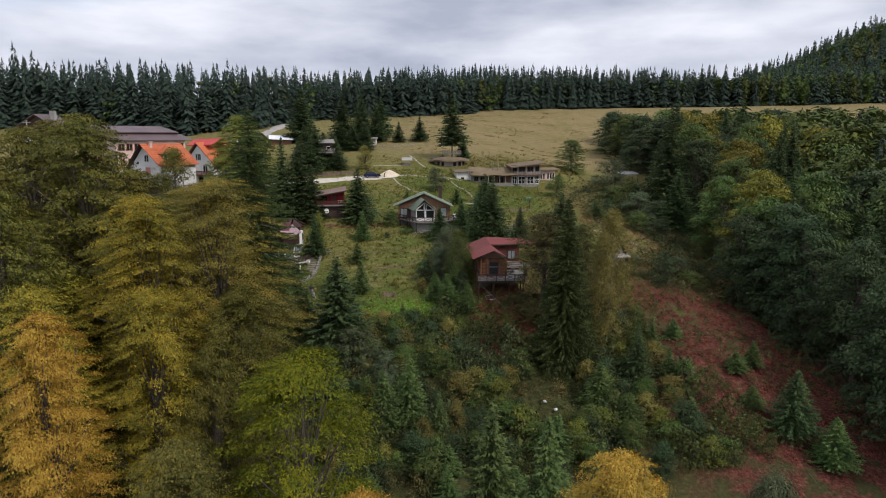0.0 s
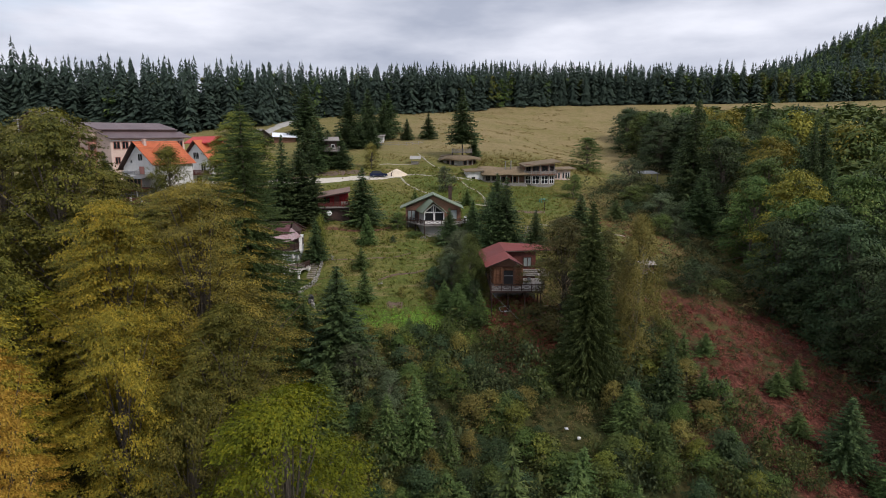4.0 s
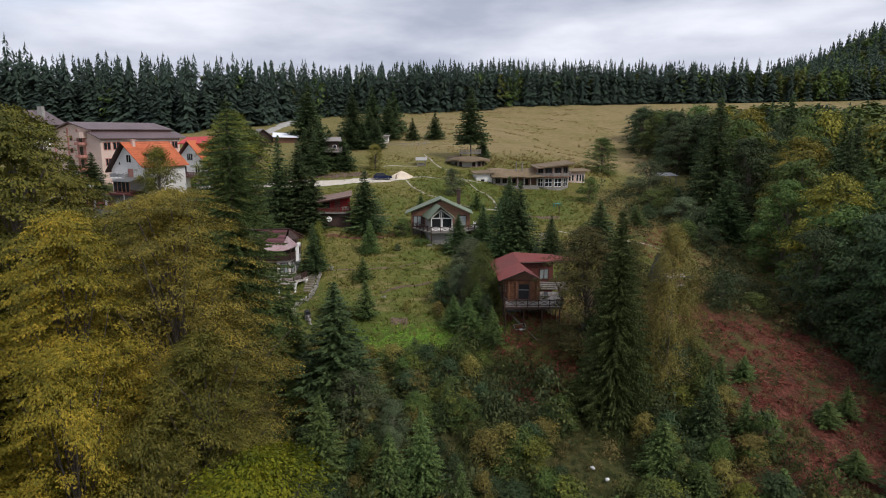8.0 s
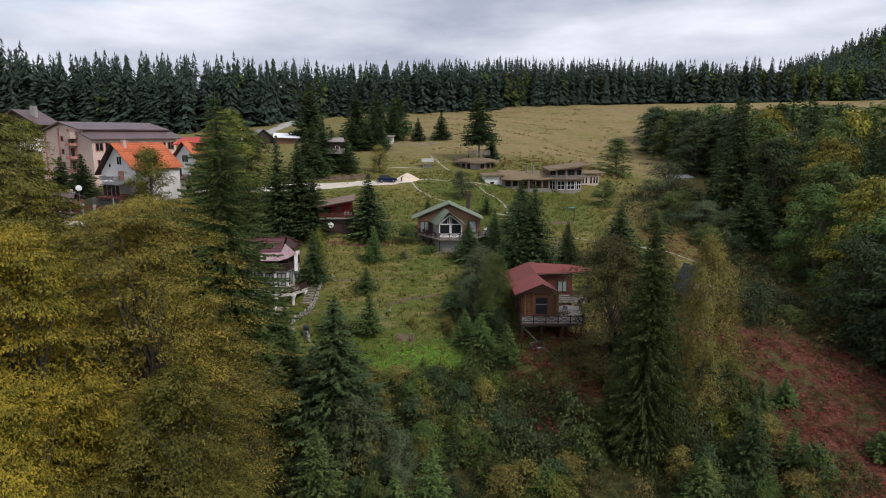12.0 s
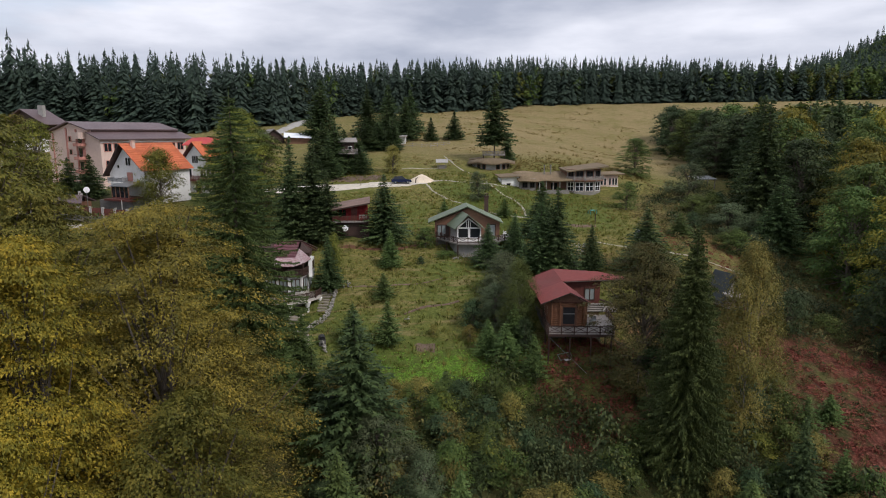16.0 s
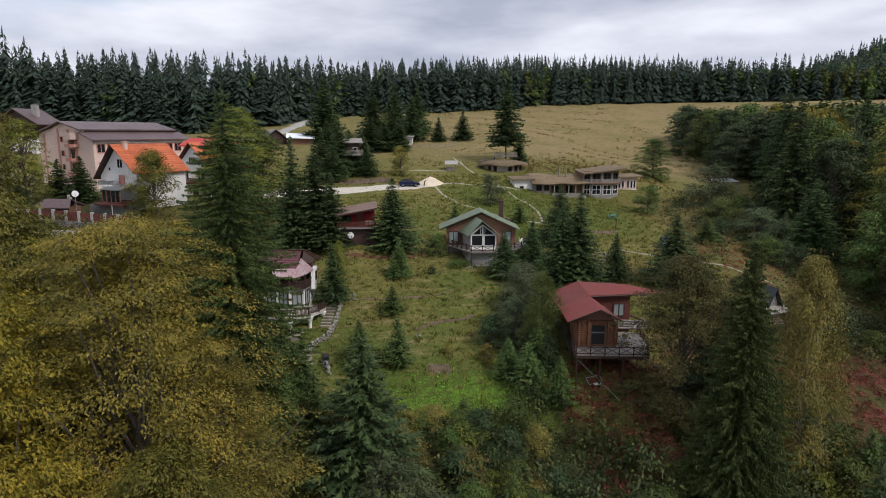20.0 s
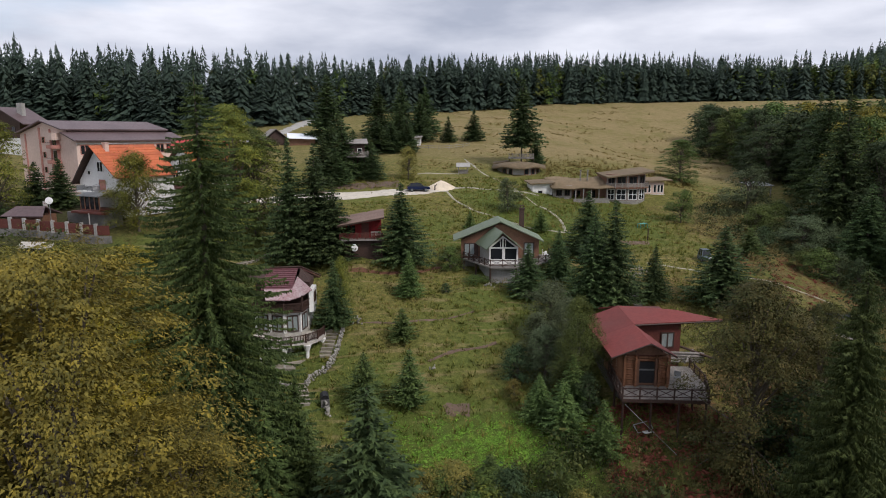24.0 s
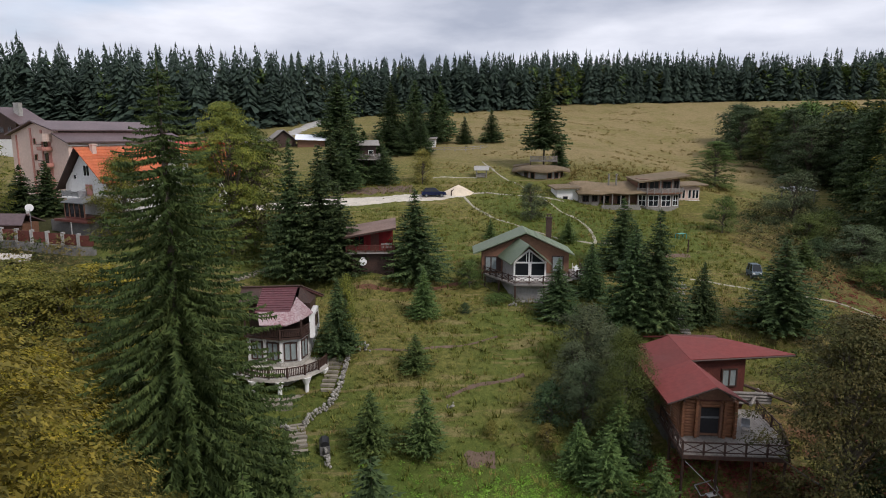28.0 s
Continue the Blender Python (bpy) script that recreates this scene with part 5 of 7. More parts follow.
part("roof", Shape().slab([(-.5, 8.7, 5.07), (5.2, 8.0, 4.9), (5.5, 13, 3.6), (-1.6, 13, 3.6)], .14), M["red_roof"], rc)
part("roof", Shape().slab([(9.3, 6.45, 4.4), (5.5, 13, 3.6), (5.2, 8.0, 4.9)], .14), M["red_roof"], rc)
part("fascia", Shape().tube((-3.02, -1.17, 2.93), (.35, -1.27, 4.34), .07, k=5).tube((.35, -1.27, 4.34), (2.72, -1.17, 3.1), .07, k=5), M["dark_wood"], rc)
part("fascia", Shape().tube((.2, 4.36, 4.3), (9.25, 6.42, 4.28), .08, k=5), M["dark_wood"], rc)
for x in (-1.8, -.9, 1.4, 2.1):
    part("rafter_end", Shape().box(x - .06, -1.1, 3.0 + (2.4 - abs(x - .35)) * .42, x + .06, 0, 3.14 + (2.4 - abs(x - .35)) * .42), M["dark_wood"], rc)
for i in range(5):
    part("rafter_end", Shape().box(4.6 + i * .55, 5.6 + i * .12, 4.06, 4.74 + i * .55, 7.2, 4.24), M["dark_wood"], rc)
window_at(rc, 3.85, 5.83, 1.75, 10, 1.15, 1.35, "dark_wood", "curtain", 1, .12)
window_at(rc, -1.95, 2.2, .8, 281, .9, 1.2, "white_wall", "curtain", 0, .08)
part("door", Shape().box(-.05, 0, .05, .05, .9, 2.1), M["dark_wood"], rc, at=pose(2.34, 2.4, 0))
# deck on posts
for i in range(36):
    u = -2.25 + i * .225
    v0, v1 = (-3.0 if u < 5.0 else -3.0 + (u - 5.0) * 4.2), 5.0 if u > 2.2 else .2 if u > -1.5 else 3.4
    part("plank", Shape().box(u + .01, v0, -.06, u + .215, v1, .0 + .006 * (i % 3)), M["grey_wood"], rc)
part("deck_beam", Shape().box(-2.35, -3.08, -.34, 5.1, -2.94, -.07).box(-2.37, -2.94, -.34, -2.23, 3.4, -.07), M["dark_wood"], rc)
part("deck_beam", Shape().tube((5.05, -3.0, -.2), (5.85, .4, -.2), .12, k=6).tube((5.85, .4, -.2), (5.85, 5.0, -.2), .12, k=6), M["dark_wood"], rc)
for x in (-2.2, .2, 2.6, 4.9):
    for y in (-2.8, .6):
        part("deck_post", Shape().tube((x, y, -6), (x, y, -.3), .10), M["dark_wood"], rc)
part("brace", Shape().tube((-2.1, -3.1, -.5), (1.9, -5.2, -4.0), .02), M["metal"], rc, "thin pale cable under the deck")
railing(rc, [(-2.25, 3.2), (-2.3, -2.95), (5.0, -2.95), (5.8, .4), (5.8, 4.7)], 0, .92, "dark_wood", 1.35)
for i in range(4):
    part("retaining_log", Shape().tube((2.8, 5.6 + .02 * i, .3 + i * .30), (7.6, 6.3 - .05 * i, .1 + i * .28), .14), M["grey_wood"], rc, "stacked grey retaining log")
part("retaining_log", Shape().tube((5.4, 4.9, .45), (6.8, 7.0, 1.0), .13), M["grey_wood"], rc)
part("retaining_log", Shape().tube((5.2, 6.6, 1.6), (9.0, 5.6, .4), .12), M["dark_wood"], rc)

bench = thing("garden_bench", 26.7, 98.4, 7.52, -30, "pale folding chair on the cabin deck", "chair")
part("seat", Shape().box(-.3, -.25, .42, .3, .25, .47), M["metal"], bench)
part("backrest", Shape().box(-.3, .22, .47, .3, .27, .95), M["metal"], bench)
for x in (-.27, .27):
    for y in (-.22, .22):
        part("leg", Shape().box(x - .02, y - .02, 0, x + .02, y + .02, .43), M["metal"], bench)
tub = thing("metal_tray", 22.4, 96.0, gz(22.4, 96.0) + .05, 15, "pale metal frame lying under the deck", "frame")
part("frame", Shape().tube((-.8, 0, .5), (.9, 0, .6), .04).tube((.9, 0, .6), (.8, -.7, .1), .04).tube((.8, -.7, .1), (-.8, -.7, .05), .04).tube((-.8, -.7, .05), (-.8, 0, .5), .04), M["metal"], tub)
part("panel", Shape().box(-.3, -1.0, 0, .4, -.6, .1), M["plastic_white"], tub)

# ---- chalet with green roof ----
gh = thing("chalet", 16.9, 131.4, 12.7, -7, "brown timber chalet with a green sheet roof and glazed gable", "house")
part("wall", Shape().wall([(-5.9, -2.5), (5.0, -2.5), (5.0, 2.6), (-.45, 4.9), (-5.9, 2.6)], .8, 5.2), M["brown_wood"], gh, "brown board wall")
part("plinth", Shape().box(-5.7, .6, -4.5, 5.0, .86, -.02), M["dark_stone"], gh)
part("roof", Shape().slab([(-.45, 0, 5.35), (-.55, 5.7, 5.35), (-7.1, 5.7, 2.55), (-7.0, 0, 2.65)], .2), M["green_roof"], gh, "faded green sheet roof")
part("roof", Shape().slab([(-.55, 5.7, 5.35), (-.45, 0, 5.35), (5.55, 0, 2.6), (5.5, 5.7, 2.6)], .2), M["green_roof"], gh)
part("barge_board", Shape().tube((-7.0, -.03, 2.56), (-.45, -.03, 5.26), .09, k=5).tube((-.45, -.03, 5.26), (5.55, -.03, 2.5), .09, k=5), M["green_roof"], gh)
for u in range(-6, 6):
    part("roof_seam", Shape().tube((u, .02, 5.38 - abs(u + .45) * (.415 if u < 0 else .465)), (u, 5.6, 5.36 - abs(u + .45) * (.415 if u < 0 else .465)), .025, k=4), M["green_roof"], gh)
# projecting glazed bay, turned a little
part("bay_wall", Shape().wall([(-2.2, -.1), (1.7, -.1), (1.7, 2.3), (-.4, 3.75), (-2.2, 2.3)], -3.4, -3.1), M["white_wall"], gh, "white framed bay front")
part("bay_wall", Shape().prism([(-2.15, -3.2), (1.65, -3.2), (1.5, .9), (-3.3, .9)], -.1, 2.3), M["concrete"], gh, "pale rendered bay wall")
part("bay_roof", Shape().slab([(-.45, -4.35, 4.5), (-1.5, 1.6, 4.5), (-3.95, .9, 2.2), (-2.6, -4.25, 2.15)], .16), M["green_roof"], gh, "faded green roof of the bay")
part("bay_roof", Shape().slab([(-1.5, 1.6, 4.5), (-.45, -4.35, 4.5), (2.25, -4.25, 2.2), (1.8, 1.0, 2.2)], .16), M["green_roof"], gh)
part("gable_glass", Shape().wall([(-1.85, 2.3), (1.3, 2.3), (-.35, 3.6)], -3.5, -3.42), M["glass"], gh, "dark triangular gable window")
part("gable_frame", Shape().tube((-2.2, -3.52, 2.2), (-.38, -3.52, 3.75), .1, k=5).tube((-.38, -3.52, 3.75), (1.7, -3.52, 2.2), .1, k=5)
     .box(-.45, -3.58, 2.2, -.28, -3.45, 3.65).box(-.72, -3.56, 2.2, -.65, -3.45, 3.3).box(-.08, -3.56, 2.2, -.01, -3.45, 3.3), M["white_wall"], gh, "white window frame")
for x in (-1.22, .70):
    window_at(gh, x, -3.42, .65, 0, 1.55, 1.45, "white_wall", "glass", 0, .15)
window_at(gh, -4.75, .78, .25, 0, 1.3, 1.75, "dark_wood", "curtain", 1, .14)
window_at(gh, -3.75, .78, .1, 0, .5, 2.0, "brown_wood", "dark_wood", 0, .06)
window_at(gh, 3.6, .78, .3, 0, 1.2, 1.8, "dark_wood", "curtain", 0, .14)
deck_poly = [(-5.8, 1.4), (-5.7, .6), (-2.2, -5.4), (1.2, -5.4), (6.9, -.8), (6.9, 3.6), (5.3, 3.6), (5.3, .8)]
part("deck", Shape().prism(deck_poly, -.22, -.02), M["grey_wood"], gh, "grey wooden balcony deck")
railing(gh, [(-5.7, 1.3), (-5.6, .6), (-2.12, -5.3), (1.15, -5.3), (6.8, -.75), (6.8, 3.5)], 0, .9, "dark_wood", 1.4)
# concrete grey instead of white: the deck's shade is in the wall colour
part("lower_wall", Shape().prism([(-2.3, -4.5), (1.9, -4.5), (1.9, .8), (-3.5, .8)], -5.0, -.22), M["concrete"], gh, "stained plaster basement wall, greyed for the deck's shade, with stone footing")
for i in range(18):
    part("footing_stone", STONE[i % 6], None, gh, at=pose(-2.4 + i * .26, -4.7 - .12 * (i % 3), -2.35 + .12 * (i % 2), 40 * i, 0, 70 * i) @ Matrix.Scale(1.3 + .2 * (i % 3), 4))
for x, y in ((-2.1, -5.2), (1.3, -5.3), (-3.9, -2.7), (-5.5, -.4), (4.2, -2.8), (6.6, 1.6)):
    part("deck_post", Shape().tube((x, y, -6), (x, y, -.2), .12), M["dark_wood"], gh)
part("chimney", Shape().box(2.7, 5.9, -2.5, 3.4, 6.6, 6.3).box(2.6, 5.8, 6.3, 3.5, 6.7, 6.45).box(2.75, 5.95, 6.75, 3.35, 6.55, 6.85).box(2.75, 5.95, 6.45, 2.85, 6.05, 6.75).box(3.25, 6.45, 6.45, 3.35, 6.55, 6.75), M["dark_wood"], gh, "tall brown chimney with a cap")
for i, (u, v) in enumerate(((5.9, -.1), (6.2, 1.2), (6.0, 2.6))):
    pt = gh.matrix_basis @ Vector((u, v, 0))
    ch = thing("plastic_chair", pt.x, pt.y, 12.70, 40 * i, "white plastic chair on the chalet deck", "chair", "chairs on the chalet deck")
    part("seat", Shape().box(-.25, -.25, .4, .25, .25, .45), M["plastic_white"], ch)
    part("backrest", Shape().box(-.25, .2, .45, .25, .25, .9), M["plastic_white"], ch)
    for x in (-.22, .22):
        for y in (-.22, .22):
            part("leg", Shape().box(x - .03, y - .03, 0, x + .03, y + .03, .41), M["plastic_white"], ch)

# ---- round-fronted villa ----
rh = thing("villa", -10.6, 116.6, 8.3, 0, "white villa with plum tile roof and round terrace", "house")


def arc(r, a0, a1, n, sy=1.0):
    return [(r * math.sin(radians(a0 + (a1 - a0) * i / n)), -r * sy * math.cos(radians(a0 + (a1 - a0) * i / n))) for i in range(n + 1)]


bay = [(-3.4, -1.6), (-1.83, -2.1), (-.19, -2.75), (1.5, -2.4), (2.08, -.5)]
part("wall", Shape().prism(bay + [(2.5, 5.5), (-3.8, 5.5), (-3.8, -.6)], -2.2, 2.5), M["white_wall"], rh, "white rendered wall")
part("wall", Shape().prism([(-2.6, -.8), (1.6, -1.2), (2.2, 5.2), (-3.6, 5.2), (-3.6, -.2)], 2.5, 5.0), M["dark_wood"], rh, "dark boarded upper wall")
part("wall", Shape().prism([(2.3, -.9), (2.75, -.6), (2.85, 2.2), (2.3, 2.4)], 1.9, 4.35), M["white_wall"], rh)
for (x0, y0), (x1, y1) in zip(bay, bay[1:]):
    a = math.degrees(math.atan2(y1 - y0, x1 - x0))
    L = math.hypot(x1 - x0, y1 - y0)
    window_at(rh, (x0 + x1) / 2, (y0 + y1) / 2 - .02, .35, a, L * .58, 1.6, "dark_wood", "curtain", 1, .13)
    part("corner_post", Shape().box(-.13, -.07, -.02, .13, .1, 2.52), M["white_wall"], rh, at=pose(x0, y0, 0, 0, 0, a))
part("base_course", Shape().prism([(x * 1.05, y * 1.06) for x, y in bay] + [(2.3, 2), (-4, 2)], -.4, .12), M["stone"], rh, "stone base course under the bay windows")
balc = [(-3.7, -1.9), (-2.0, -2.55), (-.19, -3.2), (1.75, -2.8), (2.4, -.6)]
part("balcony", Shape().prism(balc + [(2.4, 2.2), (-3.7, 2.2)], 2.45, 2.66), M["dark_wood"], rh, "dark wooden upper balcony")
railing(rh, balc, 2.66, .85, "dark_wood", 1.7, "board")
window_at(rh, 2.8, .5, 3.0, 88, 1.0, .95, "dark_wood", "glass", 0, .1)
for x, y in balc[:4]:
    part("roof_post", Shape().box(x - .07, y + .1, 2.6, x + .07, y + .24, 4.3), M["dark_wood"], rh)
# roof: tiled front slope, faded lower apron, rear slope, dark gable
rows = 11
for i in range(rows):
    t0, t1 = i / rows, (i + 1) / rows
    y0, z0, y1, z1 = -1.9 + 3.1 * t0, 4.85 + 1.75 * t0, -1.9 + 3.1 * t1 + .05, 4.85 + 1.75 * t1
    part("tile_course", Shape().slab([(-2.7 + .25 * t0, y0, z0 + .06), (.63 + .38 * t0, y0, z0 + .06), (.63 + .38 * t1, y1, z1), (-2.7 + .25 * t1, y1, z1)], .08), M["purple_tiles"], rh)
for quad in ([(-2.0, -3.4, 4.1), (.44, -3.5, 4.05), (.63, -1.9, 4.9), (-2.4, -1.9, 4.9)],
             [(.44, -3.5, 4.05), (1.7, -2.6, 4.25), (.8, -.9, 5.3), (.63, -1.9, 4.9)], [(1.7, -2.6, 4.25), (2.7, -.9, 4.55), (1.0, .1, 5.85), (.8, -.9, 5.3)]):
    part("apron_sheet", Shape().slab(quad, .1), M["faded_roof"], rh, "faded pink-grey roof apron")
part("roof", Shape().slab([(-4.5, 1.2, 6.6), (1.25, 1.2, 6.66), (3.0, 5.8, 4.5), (-4.5, 5.8, 4.5)], .14), M["purple_tiles"], rh, "plum tile rear roof")
part("roof", Shape().slab([(-4.5, -.6, 5.6), (-2.6, -.6, 5.6), (-2.4, 1.2, 6.6), (-4.5, 1.2, 6.55)], .14), M["dark_wood"], rh, "dark side roof")
part("ridge_board", Shape().tube((-4.6, 1.2, 6.66), (1.3, 1.2, 6.72), .1, k=6).tube((1.3, 1.2, 6.72), (3.35, 3.0, 5.25), .09, k=6), M["dark_wood"], rh)
part("gable_panel", Shape().prism([(1.0, .2), (2.4, -.4), (2.5, 3.0), (1.3, 3.0)], 4.6, 5.3), M["dark_wood"], rh, "dark boarded gable end")
part("gable_panel", Shape().add([(1.0, .1, 5.2), (2.6, 2.6, 5.2), (1.25, 1.2, 6.6), (2.4, 0, 5.2)], [(0, 3, 2), (3, 1, 2)]), M["dark_wood"], rh)
# terrace
terr = [(x - .4, y - 1.4) for x, y in arc(4.55, -95, 84, 16)]
part("terrace", Shape().prism(terr + [(4.0, 2.5), (-5.0, 2.5)], -.62, -.32), M["paving"], rh, "round paved terrace")
railing(rh, [(x - .4, y - 1.4) for x, y in arc(4.45, -92, 80, 8)], -.32, .92, "dark_wood", 2.0, "board", .08)
for x, y in arc(4.3, -62, 74, 4):
    x, y = x - .4, y - 1.4
    part("pillar", Shape().tube((x, y, -3.4), (x, y, -1.3), .19, .21, 10).tube((x, y, -1.3), (x, y, -.62), .24, .48, 10), M["white_wall"], rh, "white pillar with a flared head")
part("cellar_wall", Shape().prism([(x - .4, y - 1.2) for x, y in arc(2.9, -90, 80, 8)] + [(3.2, 2), (-4, 2)], -3.4, -.64), M["concrete"], rh, "rough cellar wall under the terrace")
low_ring, in_ring = [(x - .4, y - 1.4) for x, y in arc(4.5, -60, 80, 12)], [(x - .4, y - 1.4) for x, y in arc(4.2, -60, 80, 12)]
part("low_wall", Shape().prism(low_ring + in_ring[::-1], -3.4, -2.2), M["step_stone"], rh, "low curved kerb below the terrace")
part("cellar_floor", Shape().prism([(x - .4, y - 1.4) for x, y in arc(4.3, -90, 80, 8)] + [(3.5, 2), (-4, 2)], -3.4, -2.5), M["paving"], rh)
part("cellar_step", Shape().box(-1.2, -6.5, -3.4, 1.2, -5.9, -2.6), M["step_stone"], rh)

# ---- stairs and field-stone walls beside the villa ----
rs_ = random.Random(8)


def stone_line(name, pts, label, wide=.32, gap=.22, high=2, category="wall"):
    """A dry wall of field stones along a line on the ground."""
    x0, y0 = pts[0]
    t = thing(name, x0, y0, gz(x0, y0), 0, label, category)
    for (ax, ay), (bx, by) in zip(pts, pts[1:]):
        L = math.hypot(bx - ax, by - ay)
        k = max(1, int(L / gap))
        for i in range(k):
            x, y = ax + (bx - ax) * i / k, ay + (by - ay) * i / k
            for j in range(high):
                xx, yy = x + rs_.uniform(-wide, wide), y + rs_.uniform(-wide, wide)
                s = rs_.uniform(.5, .95)
                m = pose(xx - x0, yy - y0, gz(xx, yy) - gz(x0, y0) + .08 + j * .2, rs_.uniform(0, 360), 0, rs_.uniform(0, 360)) @ Matrix.Scale(s, 4)
                part("stone", STONE[rs_.randrange(6)], None, t, at=m)
    return t


def stair_flight(name, a, b, steps, width, label, mat="step_stone"):
    """Separate slabs stepping down the slope from a to b."""
    t = thing(name, a[0], a[1], gz(*a), 0, label, "stairs")
    ang = math.degrees(math.atan2(b[1] - a[1], b[0] - a[0])) + 90
    L = math.hypot(b[0] - a[0], b[1] - a[1]) / steps
    forms = [Shape().prism([(-width / 2 + rs_.uniform(-.1, .1), -L * .40), (0, -L * .46), (width / 2 + rs_.uniform(-.1, .1), -L * .38), (width / 2, L * .22), (.1, L * .28), (-width / 2, L * .2)], -.22, 0).mesh("step", M[mat]) for _ in range(4)]
    for i in range(steps):
        f = (i + .5) / steps
        x, y = a[0] + (b[0] - a[0]) * f, a[1] + (b[1] - a[1]) * f
        part("step", forms[i % 4], None, t, at=pose(x - a[0], y - a[1], gz(x, y) - gz(*a) + .16 + rs_.uniform(-.02, .02), 0, 0, ang + rs_.uniform(-4, 4)))
    return t


stair_flight("stone_stairs", (-5.7, 116.0), (-6.4, 111.4), 8, 1.25, "worn stone steps descending beside the villa terrace")
stone_line("stone_wall", [(-4.6, 115.8), (-5.0, 112.5), (-5.4, 110.6), (-6.0, 109.4), (-7.6, 108.3), (-7.9, 107.0)], "pale field-stone wall curving below the terrace", .17, .2, 4)
stone_line("stone_wall", [(-11.6, 108.2), (-10.0, 108.0), (-9.3, 106.8), (-9.0, 106.2)], "low pale field-stone edging", .15, .2, 3)
stone_line("stone_wall", [(-3.7, 117.2), (-3.0, 117.4), (-2.6, 116.6)], "short stump of pale stone wall", .2, .25, 4)
stair_flight("stone_stairs", (-8.7, 108.0), (-7.8, 103.4), 8, 1.4, "worn stone steps running down the lawn")
stair_flight("stone_path", (-14.2, 139.5), (-19.5, 132.5), 12, 1.2, "stepping-stone path climbing towards the fence")
stone_line("stone_wall", [(-5.7, 103.2), (-5.5, 102.2), (-5.3, 101.4)], "rough stone plinth of a garden grill", .22, .2, 4)
grill = thing("garden_grill", -5.8, 103.6, gz(-5.8, 103.6) + .35, 10, "black covered grill on a stone plinth", "grill")
part("cover", Shape().tube((0, -.55, .3), (0, .45, .34), .38, .42, 10), M["black"], grill)
part("base", Shape().box(-.4, -.6, -.5, .4, .5, .25), M["dark_stone"], grill)

# ---- red cabin between the spruces ----
rd = thing("red_cabin", -2.75, 132.4, 15.9, 0, "small bright red cabin with a sloping grey-brown roof", "cabin")
part("wall", Shape().wall([(-2.75, -.1), (2.7, -.1), (2.7, 2.85), (-2.75, 1.95)], 0, 5.0), M["red_wood"], rd, "bright red board wall")
part("roof", Shape().slab([(-3.3, -1.9, 1.95), (3.1, -1.9, 3.05), (3.1, 5.2, 3.35), (-3.3, 5.2, 2.25)], .16), M["tan_roof"], rd, "tan-brown sloping roof with a deep overhang")
part("fascia", Shape().slab([(-3.3, -1.93, 1.9), (3.1, -1.93, 3.0), (3.1, -1.9, 3.0), (-3.3, -1.9, 1.9)], .2), M["dark_wood"], rd)
part("door", Shape().box(.0, -.06, 0, 1.0, .04, 2.0), M["maroon_wood"], rd)
for i in range(13):
    part("board", Shape().box(-2.7 + i * .42, -.03, 0, -2.32 + i * .42, .01, 2.0 + i * .062), M["red_wood"], rd)
window_at(rd, -1.4, -.02, .7, 0, 1.1, 1.0, "red_wood", "glass", 1, .08)
part("deck", Shape().box(-3.0, -1.6, -.2, 3.0, 0, -.02), M["grey_wood"], rd)
railing(rd, [(-2.9, -.1), (-2.9, -1.5), (2.9, -1.5), (2.9, -.1)], 0, .85, "maroon_wood", 1.1, "board")
# stone base in the dark wood colour, which paints in its shadow
part("stone_base", Shape().box(-2.8, -.9, -4.6, 2.8, 5, -.2), M["dark_wood"], rd, "stone base of the red cabin, coloured dark for its shadow")
part("bench", Shape().box(1.3, -1.3, .42, 2.6, -.85, .48).box(1.3, -.9, .48, 2.6, -.84, .95).box(1.35, -1.25, 0, 1.42, -.9, .42).box(2.48, -1.25, 0, 2.55, -.9, .42), M["grey_wood"], rd)
dish = thing("satellite_dish", -3.7, 130.95, 14.75, 15, "white satellite dish on the stone base", "satellite dish")
bm = bmesh.new()
bmesh.ops.create_circle(bm, cap_ends=True, segments=20, radius=.5)
bmesh.ops.rotate(bm, verts=bm.verts, matrix=Matrix.Rotation(radians(78), 3, "X"))
bmesh.ops.solidify(bm, geom=bm.faces[:], thickness=.05)
dme = bpy.data.meshes.new("reflector")
bm.to_mesh(dme)
bm.free()
dme.materials.append(M["plastic_white"])
part("reflector", dme, None, dish)
part("arm", Shape().tube((0, 0, -.45), (0, -.6, -.1), .025).tube((0, .3, -.3), (0, .05, 0), .04), M["metal"], dish)


# ---- hotel ----
ho = thing("hotel", -65.2, 178.8, 17.5, -35, "four-storey peach hotel with maroon sheet roof and balconies", "hotel")
part("wall", Shape().wall([(-8.6, -1.5), (10.2, -1.5), (10.2, 11.2), (6.5, 12.6), (6.5, 13.1), (0, 14.6), (-8.6, 12.4)], 0, 22), M["peach_wall"], ho, "peach rendered wall")
part("roof", Shape().slab([(0, -.8, 15.0), (0, 22.8, 15.0), (-9.4, 22.8, 12.5), (-9.4, -.8, 12.5)], .25), M["maroon_sheet"], ho, "maroon sheet roof")
part("roof", Shape().slab([(0, 22.8, 15.0), (0, -.8, 15.0), (7.0, -.8, 13.3), (7.0, 22.8, 13.3)], .25), M["maroon_sheet"], ho)
part("lower_roof", Shape().slab([(6.6, 24, 12.75), (6.6, -.8, 12.75), (11.0, -.8, 11.2), (11.0, 24, 11.2)], .22), M["maroon_sheet"], ho, "lower maroon sheet roof")
part("clerestory", Shape().box(6.5, .6, 12.6, 6.75, 22.5, 13.1), M["dark_wood"], ho)
